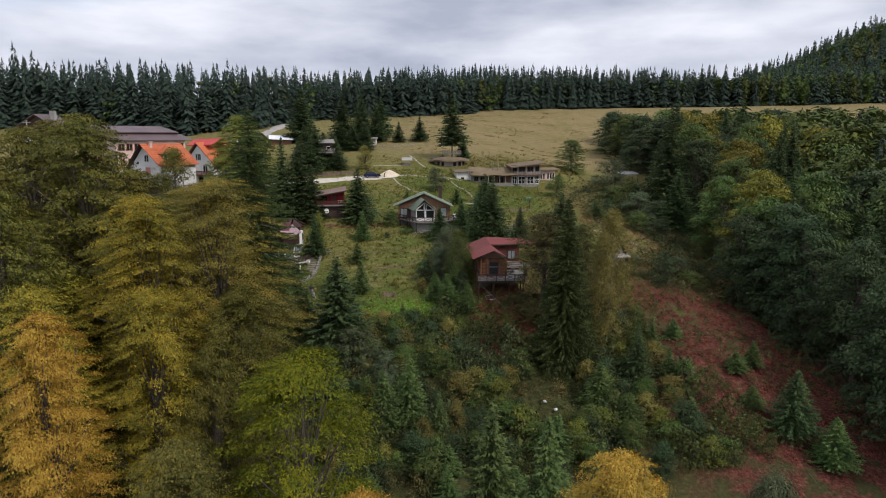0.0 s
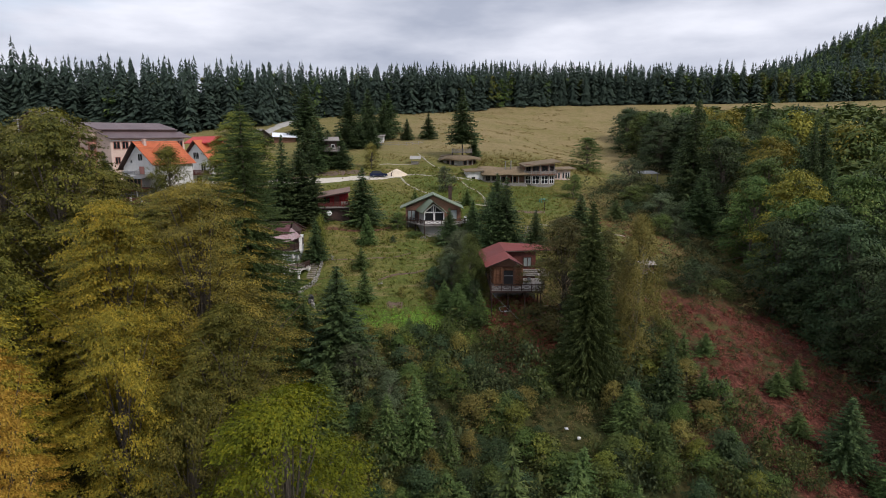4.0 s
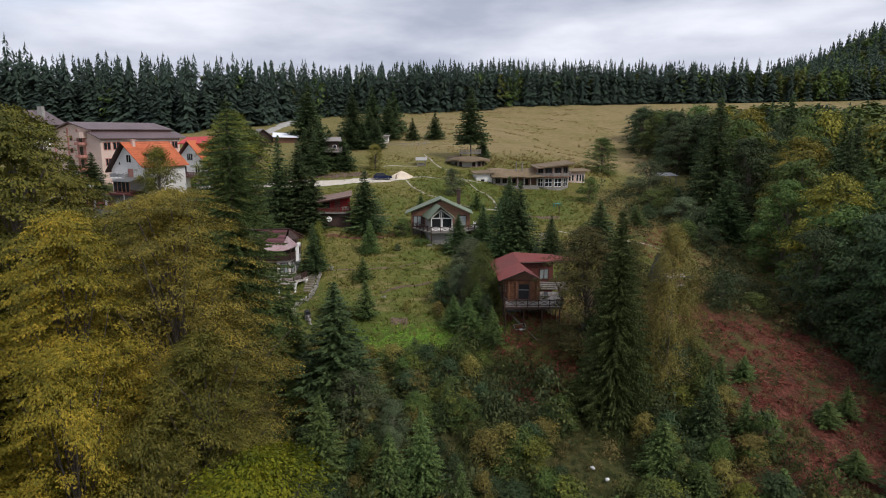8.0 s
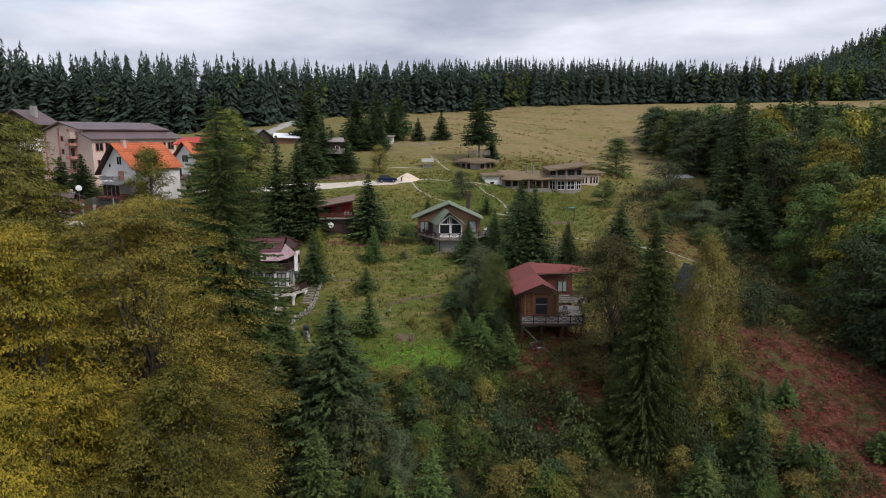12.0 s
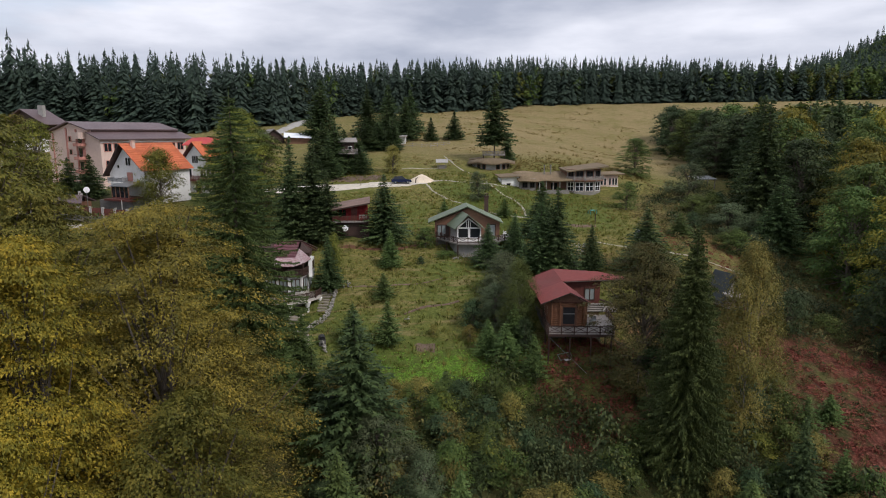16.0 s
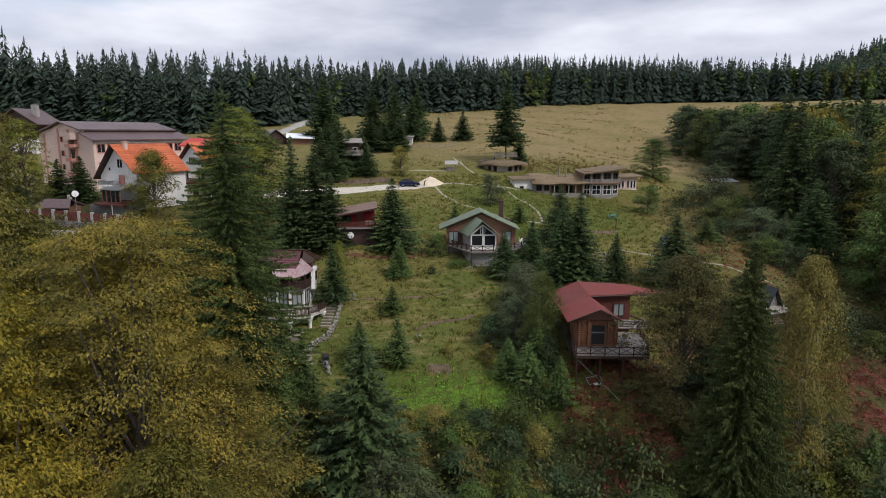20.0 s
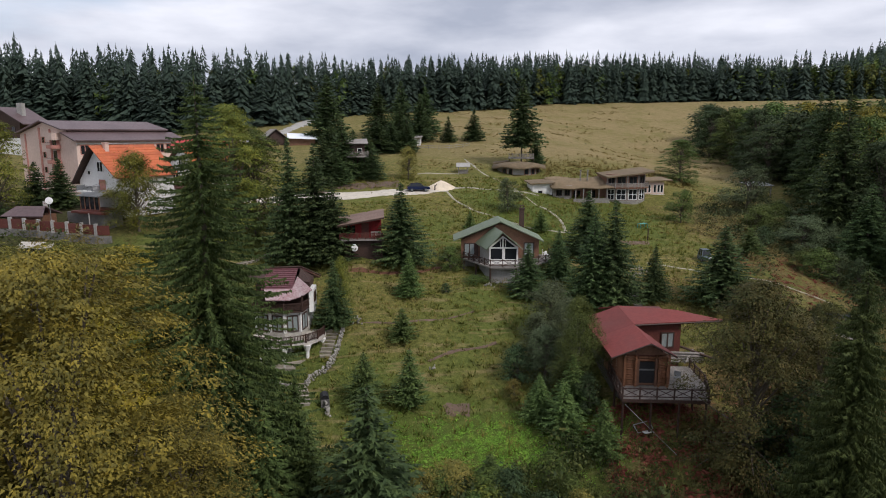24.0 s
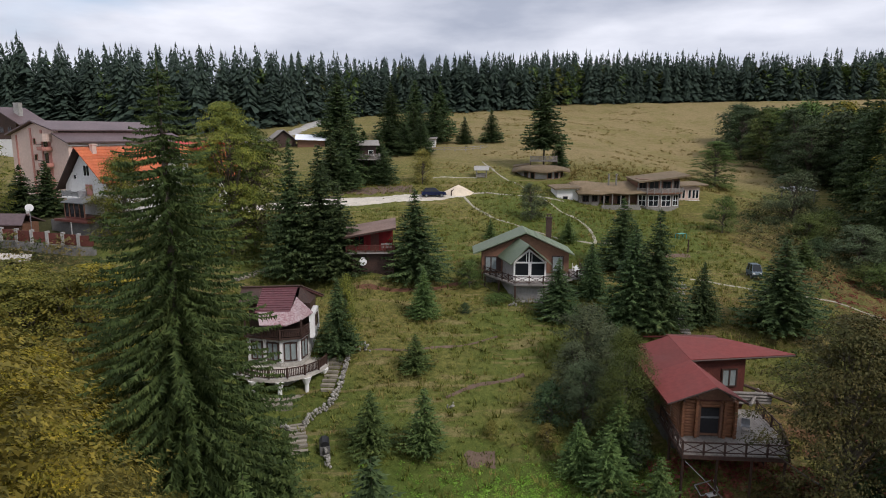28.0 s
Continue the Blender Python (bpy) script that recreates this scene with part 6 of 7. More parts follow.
for u in (-1.6, 2.0):
    part("pilaster", Shape().box(u - .25, -.14, -1, u + .25, .05, 13.6 if u < 0 else 13.3), M["rose_wall"], ho, "rose vertical stripe")
part("pilaster", Shape().box(-6.9, -.14, -1, -6.5, .05, 12.4), M["rose_wall"], ho)
for lv in range(4):
    z = 1.0 + 2.9 * lv
    window_at(ho, -.4, -.02, z + 1.0, 0, .8, 1.0, "rose_wall", "glass", 0, .1)
    b = part("balcony", Shape().prism([(2.2, 0), (2.2, -1.1), (2.8, -1.5), (4.6, -1.5), (5.2, -1.1), (5.2, 0)], z - .1, z + .1), M["rose_wall"], ho, "rose-painted balcony")
    part("parapet", Shape().prism([(2.2, -.05), (2.2, -1.1), (2.8, -1.5), (4.6, -1.5), (5.2, -1.1), (5.2, -.05), (5.1, -.05), (5.1, -1.05), (4.56, -1.4), (2.84, -1.4), (2.3, -1.05), (2.3, -.05)], z + .1, z + .55), M["rose_wall"], b)
    part("balcony_rail", Shape().tube((2.2, -1.1, z + 1.0), (2.8, -1.5, z + 1.0), .05).tube((2.8, -1.5, z + 1.0), (4.6, -1.5, z + 1.0), .05).tube((4.6, -1.5, z + 1.0), (5.2, -1.1, z + 1.0), .05), M["dark_wood"], b)
    window_at(ho, 3.2, -.02, z + .15, 0, .9, 2.1, "dark_wood", "glass", 0, .1)
    quad_at(ho, "wall_panel", "rose_wall", 4.4, -.03, z + .1, 0, .9, 2.4)
part("bay_top", Shape().prism([(2.0, .2), (2.0, -1.0), (2.6, -1.4), (4.8, -1.4), (5.4, -1.0), (5.4, .2)], 11.2, 12.6), M["peach_wall"], ho, "pale rounded top of the balcony bay")
for i in range(9):
    window_at(ho, 10.22, 1.6 + i * 2.35, 8.6, 90, 1.6, 1.6, "rose_wall", "glass", 1, .14)
    window_at(ho, 10.22, 1.6 + i * 2.35, 5.0, 90, 1.2, 1.5, "rose_wall", "glass", 1, .12)
part("ledge", Shape().box(10.2, 0, 10.45, 10.5, 22, 10.6), M["white_wall"], ho)

# ---- white house with orange tiles ----
wh = thing("white_house", -43.4, 147.8, 18.6, -32, "white gabled house with orange tile roof and conical dormer", "house")
part("wall", Shape().wall([(-3.7, -1.2), (5.3, -1.2), (5.3, 5.0), (.5, 8.9), (-3.7, 4.2)], 0, 10), M["white_wall"], wh, "white rendered wall")
part("plinth", Shape().box(-2.9, -.12, -3.5, 5.4, 0, .2), M["dark_stone"], wh, "dark stone plinth")
part("roof", Shape().slab([(.5, -1.0, 9.6), (.5, 10.6, 9.6), (-4.3, 10.6, 3.9), (-4.3, -1.0, 3.9)], .28), M["dark_wood"], wh, "steep roof with a dark boarded soffit")
nrow = 12
for i in range(nrow):
    t0, t1 = i / nrow, (i + 1) / nrow + .012
    part("tile_course", Shape().slab([(.5 + 5.4 * t1, -1.0, 9.6 - 4.7 * t1 + .07), (.5 + 5.4 * t1, 10.6, 9.6 - 4.7 * t1 + .07), (.5 + 5.4 * t0, 10.6, 9.6 - 4.7 * t0), (.5 + 5.4 * t0, -1.0, 9.6 - 4.7 * t0)], .12), M["orange_tiles"], wh)
part("chimney", Shape().box(1.0, 1.0, 7.8, 1.6, 1.6, 9.9).box(.9, .9, 9.9, 1.7, 1.7, 10.05), M["peach_wall"], wh, "pale brick chimney")
# dormer turret with a cone
cx, cy = 3.7, 3.6
part("dormer", Shape().prism([(cx + 1.7 * math.cos(i * math.pi / 4 + .39), cy + 1.7 * math.sin(i * math.pi / 4 + .39)) for i in range(8)], 4.6, 7.4), M["dark_stone"], wh, "grey stone-faced dormer turret")
for i in range(8):
    a0, a1 = i * math.pi / 4 + .39, (i + 1) * math.pi / 4 + .39
    part("cone_facet", Shape().slab([(cx + 2.3 * math.cos(a0), cy + 2.3 * math.sin(a0), 7.4), (cx + 2.3 * math.cos(a1), cy + 2.3 * math.sin(a1), 7.4), (cx, cy, 9.7)], .12), M["orange_tiles"], wh)
window_at(wh, cx + .9, cy - 1.42, 5.6, 30, .7, 1.4, "white_wall", "glass", 0, .1)
window_at(wh, cx - .6, cy - 1.62, 5.6, -10, .7, 1.4, "white_wall", "glass", 0, .1)
window_at(wh, 1.4, -.02, 5.7, 0, 1.2, 1.4, "white_wall", "glass", 1, .08)
window_at(wh, 1.6, -.02, 2.9, 0, 1.2, 1.5, "rose_wall", "rose_wall", 0, .08)
window_at(wh, -1.2, -.02, 5.2, 0, .5, .5, "white_wall", "glass", 0, .05)
part("terrace_slab", Shape().box(-2.6, -1.4, 2.6, 1.0, 0, 2.75), M["white_wall"], wh)
railing(wh, [(-2.6, -.1), (-2.6, -1.35), (1.0, -1.35), (1.0, -.1)], 2.75, .8, "metal", 1.2, "none", .03)
part("conservatory", Shape().box(.2, -3.0, .1, 4.6, 0, .3), M["maroon_wood"], wh)
part("conservatory_roof", Shape().slab([(0, -3.3, 2.3), (4.9, -3.3, 2.3), (4.9, 0, 2.95), (0, 0, 2.95)], .1), M["metal"], wh, "grey sloping glass porch roof")
for u in (.3, 1.3, 2.4, 3.5, 4.5):
    part("porch_post", Shape().box(u - .07, -3.0, .2, u + .07, -2.86, 2.3), M["brown_wood"], wh)
part("porch_glass", Shape().box(.3, -2.92, .3, 4.5, -2.88, 2.25), M["glass"], wh)
part("deck", Shape().box(-.6, -4.0, -.25, 6.4, -2.9, .05), M["maroon_wood"], wh)
part("stone_base", Shape().box(-2.9, -3.1, -4.5, 5.6, -.1, -.3), M["dark_stone"], wh, "dark stone base under the porch")

# ---- second white house, bright red roof ----
w2 = thing("white_house", -35.4, 163.6, 17.8, -28, "cream gabled house with bright red roof and brown balcony", "house")
part("wall", Shape().wall([(-3.0, -1), (4.6, -1), (4.6, 6.2), (.6, 9.9), (-3.0, 6.2)], 0, 9), M["white_wall"], w2, "cream rendered wall")
part("roof", Shape().slab([(.6, -.9, 10.5), (.6, 9.6, 10.5), (-3.8, 9.6, 5.6), (-3.8, -.9, 5.6)], .25), M["maroon_wood"], w2)
part("roof", Shape().slab([(.6, 9.6, 10.5), (.6, -.9, 10.5), (5.6, -.9, 5.4), (5.6, 9.6, 5.4)], .25), M["orange_tiles"], w2, "orange tile roof slope")
part("dormer_roof", Shape().slab([(-3.5, 4.0, 11.2), (4.2, 4.0, 11.4), (4.6, 8.5, 10.2), (-3.9, 8.5, 10.0)], .2).slab([(-3.5, 4.0, 11.2), (-3.9, 1.2, 9.8), (3.6, 1.2, 9.9), (4.2, 4.0, 11.4)], .2), M["bright_red_tiles"], w2, "bright red tiled upper roof")
part("balcony", Shape().box(-3.4, -1.3, 2.5, 5.0, 0, 2.7), M["maroon_wood"], w2)
railing(w2, [(-3.3, -.1), (-3.3, -1.25), (4.9, -1.25)], 2.7, .95, "maroon_wood", 1.3, "board")
for u in (-1.2, 2.4):
    window_at(w2, u, -.02, 3.2, 0, 1.2, 1.7, "white_wall", "glass", 1, .1)
window_at(w2, .5, -.02, 6.2, 0, 1.5, 1.4, "white_wall", "glass", 2, .1)
window_at(w2, 1.0, -.02, .2, 0, 1.1, 1.9, "maroon_wood", "glass", 0, .12)

# ---- dark chalet at the wood's edge ----
dc = thing("chalet", -93.0, 216.0, gz(-93, 216) - .5, -20, "dark wooden chalet with white lower wall below the wood", "house")
dc.scale = (.78, .78, .86)
part("wall", Shape().box(-7, 0, -2, 7, 9, 5.2), M["white_wall"], dc, "white rendered lower wall")
part("wall", Shape().box(-7.05, -.05, 5.2, 7.05, 9.05, 9.0), M["dark_wood"], dc, "dark boarded wall")
part("wall", Shape().wall([(-7.2, 9.0), (7.2, 9.0), (7.2, 10.0), (0, 13.4), (-7.2, 10)], -.1, 9.1), M["dark_wood"], dc, "dark boarded upper wall")
part("roof", Shape().slab([(0, -1.5, 14.0), (0, 10, 14.0), (-9, 10, 9.6), (-9, -1.5, 9.6)], .25), M["maroon_sheet"], dc)
part("roof", Shape().slab([(0, 10, 14.0), (0, -1.5, 14.0), (10, -1.5, 9.2), (10, 10, 9.2)], .25), M["maroon_sheet"], dc)
part("chimney", Shape().box(3.2, 3, 11.5, 5.2, 4.4, 15.2), M["concrete"], dc)
for u in (-4.5, -1.5, 1.5, 4.5):
    window_at(dc, u, -.12, 7.0, 0, 1.3, 1.4, "dark_wood", "glass", 1, .12)


# ---- barn and white tarpaulin roof by the upper road ----
bn = thing("barn", -27.5, 222.0, gz(-27, 222) - .3, 18, "dark gabled wooden barn beside the road", "barn")
part("wall", Shape().wall([(-3, -1), (3, -1), (3, 1.8), (0, 4.2), (-3, 1.8)], 0, 9), M["dark_wood"], bn)
part("roof", Shape().slab([(0, -.8, 4.7), (0, 9.8, 4.7), (-3.8, 9.8, 1.7), (-3.8, -.8, 1.7)], .15), M["grey_wood"], bn)
part("roof", Shape().slab([(0, 9.8, 4.7), (0, -.8, 4.7), (3.8, -.8, 1.7), (3.8, 9.8, 1.7)], .15), M["grey_wood"], bn)
sh_ = thing("shed", -20.5, 221.0, gz(-20, 221), 6, "low shed under a bluish white sheet roof", "shed")
part("wall", Shape().box(-3.4, 0, -1, 3.4, 5, 1.7), M["brown_wood"], sh_)
part("roof", Shape().slab([(-4, -1, 2.0), (4, -1, 1.7), (4, 5.6, 3.0), (-4, 5.6, 3.3)], .12), M["tarp"], sh_)
wb = thing("shed", 9.5, 219.0, gz(9.5, 219), -10, "small white hut at the meadow's upper edge", "shed")
part("wall", Shape().box(-1.6, 0, -.6, 1.6, 2.4, 2.0), M["white_wall"], wb)
part("roof", Shape().slab([(-2, -.5, 2.1), (2, -.5, 2.1), (2, 2.9, 2.6), (-2, 2.9, 2.6)], .12), M["grey_wood"], wb)

# ---- tree house on stilts ----
th = thing("tree_house", -4.6, 178.5, gz(-4.6, 178.5), 5, "small wooden lookout house on crossed stilts", "hut")
part("floor", Shape().box(-2.3, -2, 4.2, 2.3, 2.2, 4.45), M["grey_wood"], th)
part("wall", Shape().box(-1.5, -.9, 4.45, 1.5, 1.8, 6.9), M["dark_wood"], th)
part("roof", Shape().slab([(-2.2, -1.7, 7.0), (2.2, -1.7, 7.0), (2.2, 2.3, 7.9), (-2.2, 2.3, 7.9)], .14), M["grey_wood"], th)
railing(th, [(-2.2, 2), (-2.2, -1.9), (2.2, -1.9), (2.2, 2)], 4.45, .9, "grey_wood", 1.1, "board")
window_at(th, .5, -.92, 5.0, 0, .8, .9, "white_wall", "glass", 0, .08)
for i in range(9):
    a = -6.5 + i * 1.1
    part("stilt", Shape().tube((a, -1.2 + .3 * (i % 3), -.8), (a + (1.3 if i % 2 else -1.1), -.6 + .5 * (i % 2), 4.2 if a > -3 else 2.4), .11, k=6), M["dark_wood"], th)

# ---- turf-roofed round house under the tree ----
uh = thing("round_house", 30.4, 184.2, 20.4, -12, "low round cob house with a brown turf roof", "house")
wall_o = arc(4.7, -100, 100, 14, .8)
part("wall", Shape().prism(wall_o + [(4.6, 3.0), (-4.6, 3.0)], -2.2, 2.6), M["concrete"], uh, "grey-white daubed wall")
sh = Shape()
ring = [(5.9 * math.cos(i * math.tau / 28) * (1 + .05 * math.sin(i * 1.7)), 5.2 * math.sin(i * math.tau / 28) * (1 + .06 * math.cos(i * 2.3)), 2.45 + .22 * math.sin(i * 1.1)) for i in range(28)]
mid_ = [(x * .55, y * .55, 3.15 + .1 * math.sin(i)) for i, (x, y, z) in enumerate(ring)]
low_ = [(x * .98, y * .98, z - .3) for x, y, z in ring]
sh.add(ring + mid_ + low_ + [(0, 0, 3.5)], [(i, (i + 1) % 28, 28 + (i + 1) % 28, 28 + i) for i in range(28)] + [(28 + i, 28 + (i + 1) % 28, 84) for i in range(28)]
       + [((i + 1) % 28, i, 56 + i, 56 + (i + 1) % 28) for i in range(28)])
part("roof", sh, M["thatch"], uh, "sagging brown turf roof with a wavy edge", flat=False)
for a in (-38, -20, 22, 42, 62):
    x, y = 4.72 * math.sin(radians(a)), -4.72 * .8 * math.cos(radians(a))
    window_at(uh, x, y, .5 if a == -20 else .9, a * .85, .8 if a != -20 else .7, 1.1 if a != -20 else 1.5, "brown_wood", "glass", 0, .1)
part("platform", Shape().box(-2.2, 1.4, 4.0, 3.5, 5.2, 4.2), M["grey_wood"], uh, "grey plank lookout platform round the trunk")
railing(uh, [(-2.1, 5.1), (-2.1, 1.5), (3.4, 1.5), (3.4, 5.1)], 4.2, .9, "grey_wood", .8, "board", .04)
for x, y in ((-2.0, 1.6), (3.3, 1.6), (-2.0, 5.0), (3.3, 5.0)):
    part("platform_post", Shape().tube((x, y, 1.0), (x, y, 4.0), .08), M["dark_wood"], uh)
part("side_roof", Shape().slab([(-5.6, 2.0, 3.0), (-2.2, 2.0, 3.4), (-2.2, 4.6, 3.6), (-5.6, 4.6, 3.2)], .3), M["thatch"], uh)

# ---- low eco-house with turf roof and glazed two-storey end ----
mh = thing("low_house", 44.2, 168.8, 16.9, 2, "long low timber house with brown turf roof and two-storey glazed end", "house")
part("wall", Shape().box(-14.2, .6, -1.5, -10.2, 4.5, 3.3), M["white_wall"], mh, "white rounded end wall")
part("end_roof", Shape().slab([(-14.8, 0, 3.35), (-9.8, -.2, 3.55), (-9.4, 5.2, 3.9), (-14.8, 5.0, 3.7)], .22), M["thatch"], mh)
window_at(mh, -12.6, .57, .2, 0, .7, 1.6, "dark_wood", "glass", 0, .08)
part("wall", Shape().box(-10.2, -.2, -1.5, -6.4, 5, 2.9), M["grey_wood"], mh, "grey board wall")
window_at(mh, -9.0, -.24, 1.0, 0, 1.0, 1.0, "dark_wood", "glass", 1, .1)
window_at(mh, -7.3, -.24, 1.0, 0, .9, 1.0, "dark_wood", "glass", 1, .1)
part("wall", Shape().box(-6.4, 1.0, -1.5, 1.2, 6, 2.7), M["brown_wood"], mh, "brown timber porch wall")
sh = Shape()
nx_ = 12
ed = [(-10.8 + 13.2 * i / nx_, -1.4 - .3 * math.sin(i * .8), 2.55 + .09 * math.sin(i * 1.3)) for i in range(nx_ + 1)]
bk = [(x + .3, 5.2 + .3 * math.sin(i), 4.15 + .2 * math.sin(i * .7)) for i, (x, y, z) in enumerate(ed)]
V_ = ed + bk + [(x, y, z - .3) for x, y, z in ed] + [(x, y, z - .3) for x, y, z in bk]
n1 = nx_ + 1
F_ = [(i, i + 1, n1 + i + 1, n1 + i) for i in range(nx_)] + [(i + 1, i, 2 * n1 + i, 2 * n1 + i + 1) for i in range(nx_)] + [(2 * n1 + i + 1, 2 * n1 + i, 3 * n1 + i, 3 * n1 + i + 1) for i in range(nx_)]
F_ += [(0, n1, 3 * n1, 2 * n1), (n1 - 1, 3 * n1 - 1, 4 * n1 - 1, 2 * n1 - 1), ]
part("roof", sh.add(V_, F_), M["thatch"], mh, "uneven brown turf roof", flat=False)
for u in (-5.8, -4.2, -2.6, -1.0, .6):
    part("porch_post", Shape().tube((u, -.9, -.6), (u, -.9, 2.6), .12), M["grey_wood"], mh)
part("porch_floor", Shape().box(-6.4, -1.2, -.9, 1.2, 1.0, -.3), M["paving"], mh)
part("porch_wall", Shape().box(-6.3, -1.3, -1.2, 1.0, -1.0, .35), M["stone"], mh, "low stone porch parapet")
for u in (-4.9, -1.8):
    window_at(mh, u, .97, .1, 0, 1.5, 1.7, "brown_wood", "glass", 1, .1)
for u in (-3.4, -1.9):
    part("chimney_pot", Shape().tube((u, 3.4, 3.6), (u, 3.4, 5.6), .16, .14, 10).tube((u, 3.4, 5.6), (u, 3.4, 5.75), .24, .24, 10), M["stone"], mh, "pale round chimney pot")
# two-storey bowed end
bow = [(1.2, .4), (2.4, -.9), (4.6, -1.5), (7.0, -1.3), (8.8, -.2), (9.4, 1.4)]
part("wall", Shape().prism(bow + [(9.4, 6), (1.2, 6)], -2.0, 5.0), M["brown_wood"], mh, "brown timber bowed wall")
for i, ((x0, y0), (x1, y1)) in enumerate(zip(bow, bow[1:])):
    a, L = math.degrees(math.atan2(y1 - y0, x1 - x0)), math.hypot(x1 - x0, y1 - y0)
    cx_, cy_ = (x0 + x1) / 2, (y0 + y1) / 2
    window_at(mh, cx_ + .03 * math.sin(radians(a)), cy_ - .03 * math.cos(radians(a)), .1, a, L * .72, 1.9, "plastic_white", "glass", 1, .1, 1)
    window_at(mh, cx_ + .03 * math.sin(radians(a)), cy_ - .03 * math.cos(radians(a)), 3.2, a, L * .62, 1.3, "dark_wood", "glass", 1, .12)
    part("corner_post", Shape().tube((x0, y0, -1.5), (x0, y0, 4.9), .14), M["grey_wood"], mh)
bow2 = [(x + (x - 5) * .12, y - .75) for x, y in bow]
part("balcony", Shape().prism(bow2 + [(9.3, 3), (1.2, 3)], 2.3, 2.5), M["brown_wood"], mh)
railing(mh, bow2, 2.5, .85, "grey_wood", 1.3, "board")
part("upper_roof", Shape().slab([(.4, -1.6, 4.6), (6.0, -2.5, 5.3), (10.2, -1.6, 5.75), (10.2, 5.0, 6.2), (.6, 5.0, 5.1)], .28), M["thatch"], mh, "pale brown upper roof")
part("footing", Shape().prism([(x * 1.0, y - .15) for x, y in bow] + [(9.4, 1.8), (1.2, 1.8)], -2.4, -.1), M["stone"], mh, "pale rubble footing")
part("wing", Shape().box(9.4, 2.2, -1.5, 14.2, 6.5, 3.2), M["peach_wall"], mh, "rosy daubed side wing")
part("wing_footing", Shape().box(9.4, 2.0, -1.8, 14.3, 2.22, .7), M["white_wall"], mh)
for u in (10.2, 11.0, 12.2, 13.0, 13.7):
    window_at(mh, u, 2.17, 1.1, 0, .45, 1.5, "white_wall", "glass", 0, .06)
part("wing_roof", Shape().slab([(9.2, 1.4, 3.5), (15.6, 1.4, 3.7), (15.6, 7, 4.0), (9.2, 7, 3.8)], .2), M["thatch"], mh)

# ---- small huts, east ----
hutp = thing("wayside_hut", 18.0, 183.0, gz(18, 183), -5, "tiny wooden shelter with a grey shingle roof", "hut")
for x in (-1.0, 1.0):
    for y in (-.6, .6):
        part("post", Shape().box(x - .07, y - .07, -.3, x + .07, y + .07, 1.6), M["grey_wood"], hutp)
part("roof", Shape().slab([(-1.5, -1.2, 1.5), (1.5, -1.2, 1.5), (1.5, 0, 2.3), (-1.5, 0, 2.3)], .08), M["concrete"], hutp)
part("roof", Shape().slab([(-1.5, 0, 2.3), (1.5, 0, 2.3), (1.5, 1.2, 1.5), (-1.5, 1.2, 1.5)], .08), M["concrete"], hutp)
part("box", Shape().box(-.8, -.5, 0, .8, .5, .8), M["grey_wood"], hutp)
es = thing("shed", 84.2, 179.0, gz(84.2, 179), 4, "open shed with a grey metal roof by the wood", "shed")
for x in (-2.6, 2.6):
    for y in (0, 3):
        part("post", Shape().box(x - .1, y - .1, -.5, x + .1, y + .1, 2.3), M["grey_wood"], es)
part("roof", Shape().slab([(-3, -.5, 2.4), (3, -.5, 2.4), (3, 3.5, 3.0), (-3, 3.5, 3.0)], .1), M["metal"], es)
af = thing("cabin", 48.5, 105.5, gz(48.5, 105.5) + 1.3, 10, "small dark grey A-frame cabin on wooden legs", "cabin")
part("wall", Shape().wall([(-2, 1.6), (2, 1.6), (1.4, 3.4), (0, 7.4), (-1.4, 3.4)], 0, 5), M["grey_wood"], af)
part("roof", Shape().slab([(0, -.7, 8.0), (0, 5.6, 8.0), (-2.6, 5.6, 2.2), (-2.6, -.7, 2.2)], .15), M["slate"], af)
part("roof", Shape().slab([(0, 5.6, 8.0), (0, -.7, 8.0), (2.6, -.7, 2.2), (2.6, 5.6, 2.2)], .15), M["slate"], af)
part("deck", Shape().box(-2.4, -1.8, 1.4, 2.4, 5, 1.6), M["grey_wood"], af)
part("porch_roof", Shape().slab([(-2.4, -2.0, 3.6), (2.4, -2.0, 3.6), (2.4, 0, 4.4), (-2.4, 0, 4.4)], .12), M["grey_wood"], af)
for x in (-2.1, 2.1):
    for y in (-1.6, 4.6):
        part("leg", Shape().box(x - .1, y - .1, -2.5, x + .1, y + .1, 1.4), M["brown_wood"], af)
railing(af, [(-2.3, 0), (-2.3, -1.7), (2.3, -1.7), (2.3, 0)], 1.6, .9, "brown_wood", 1.1)
af.scale = (.65, .65, .65)

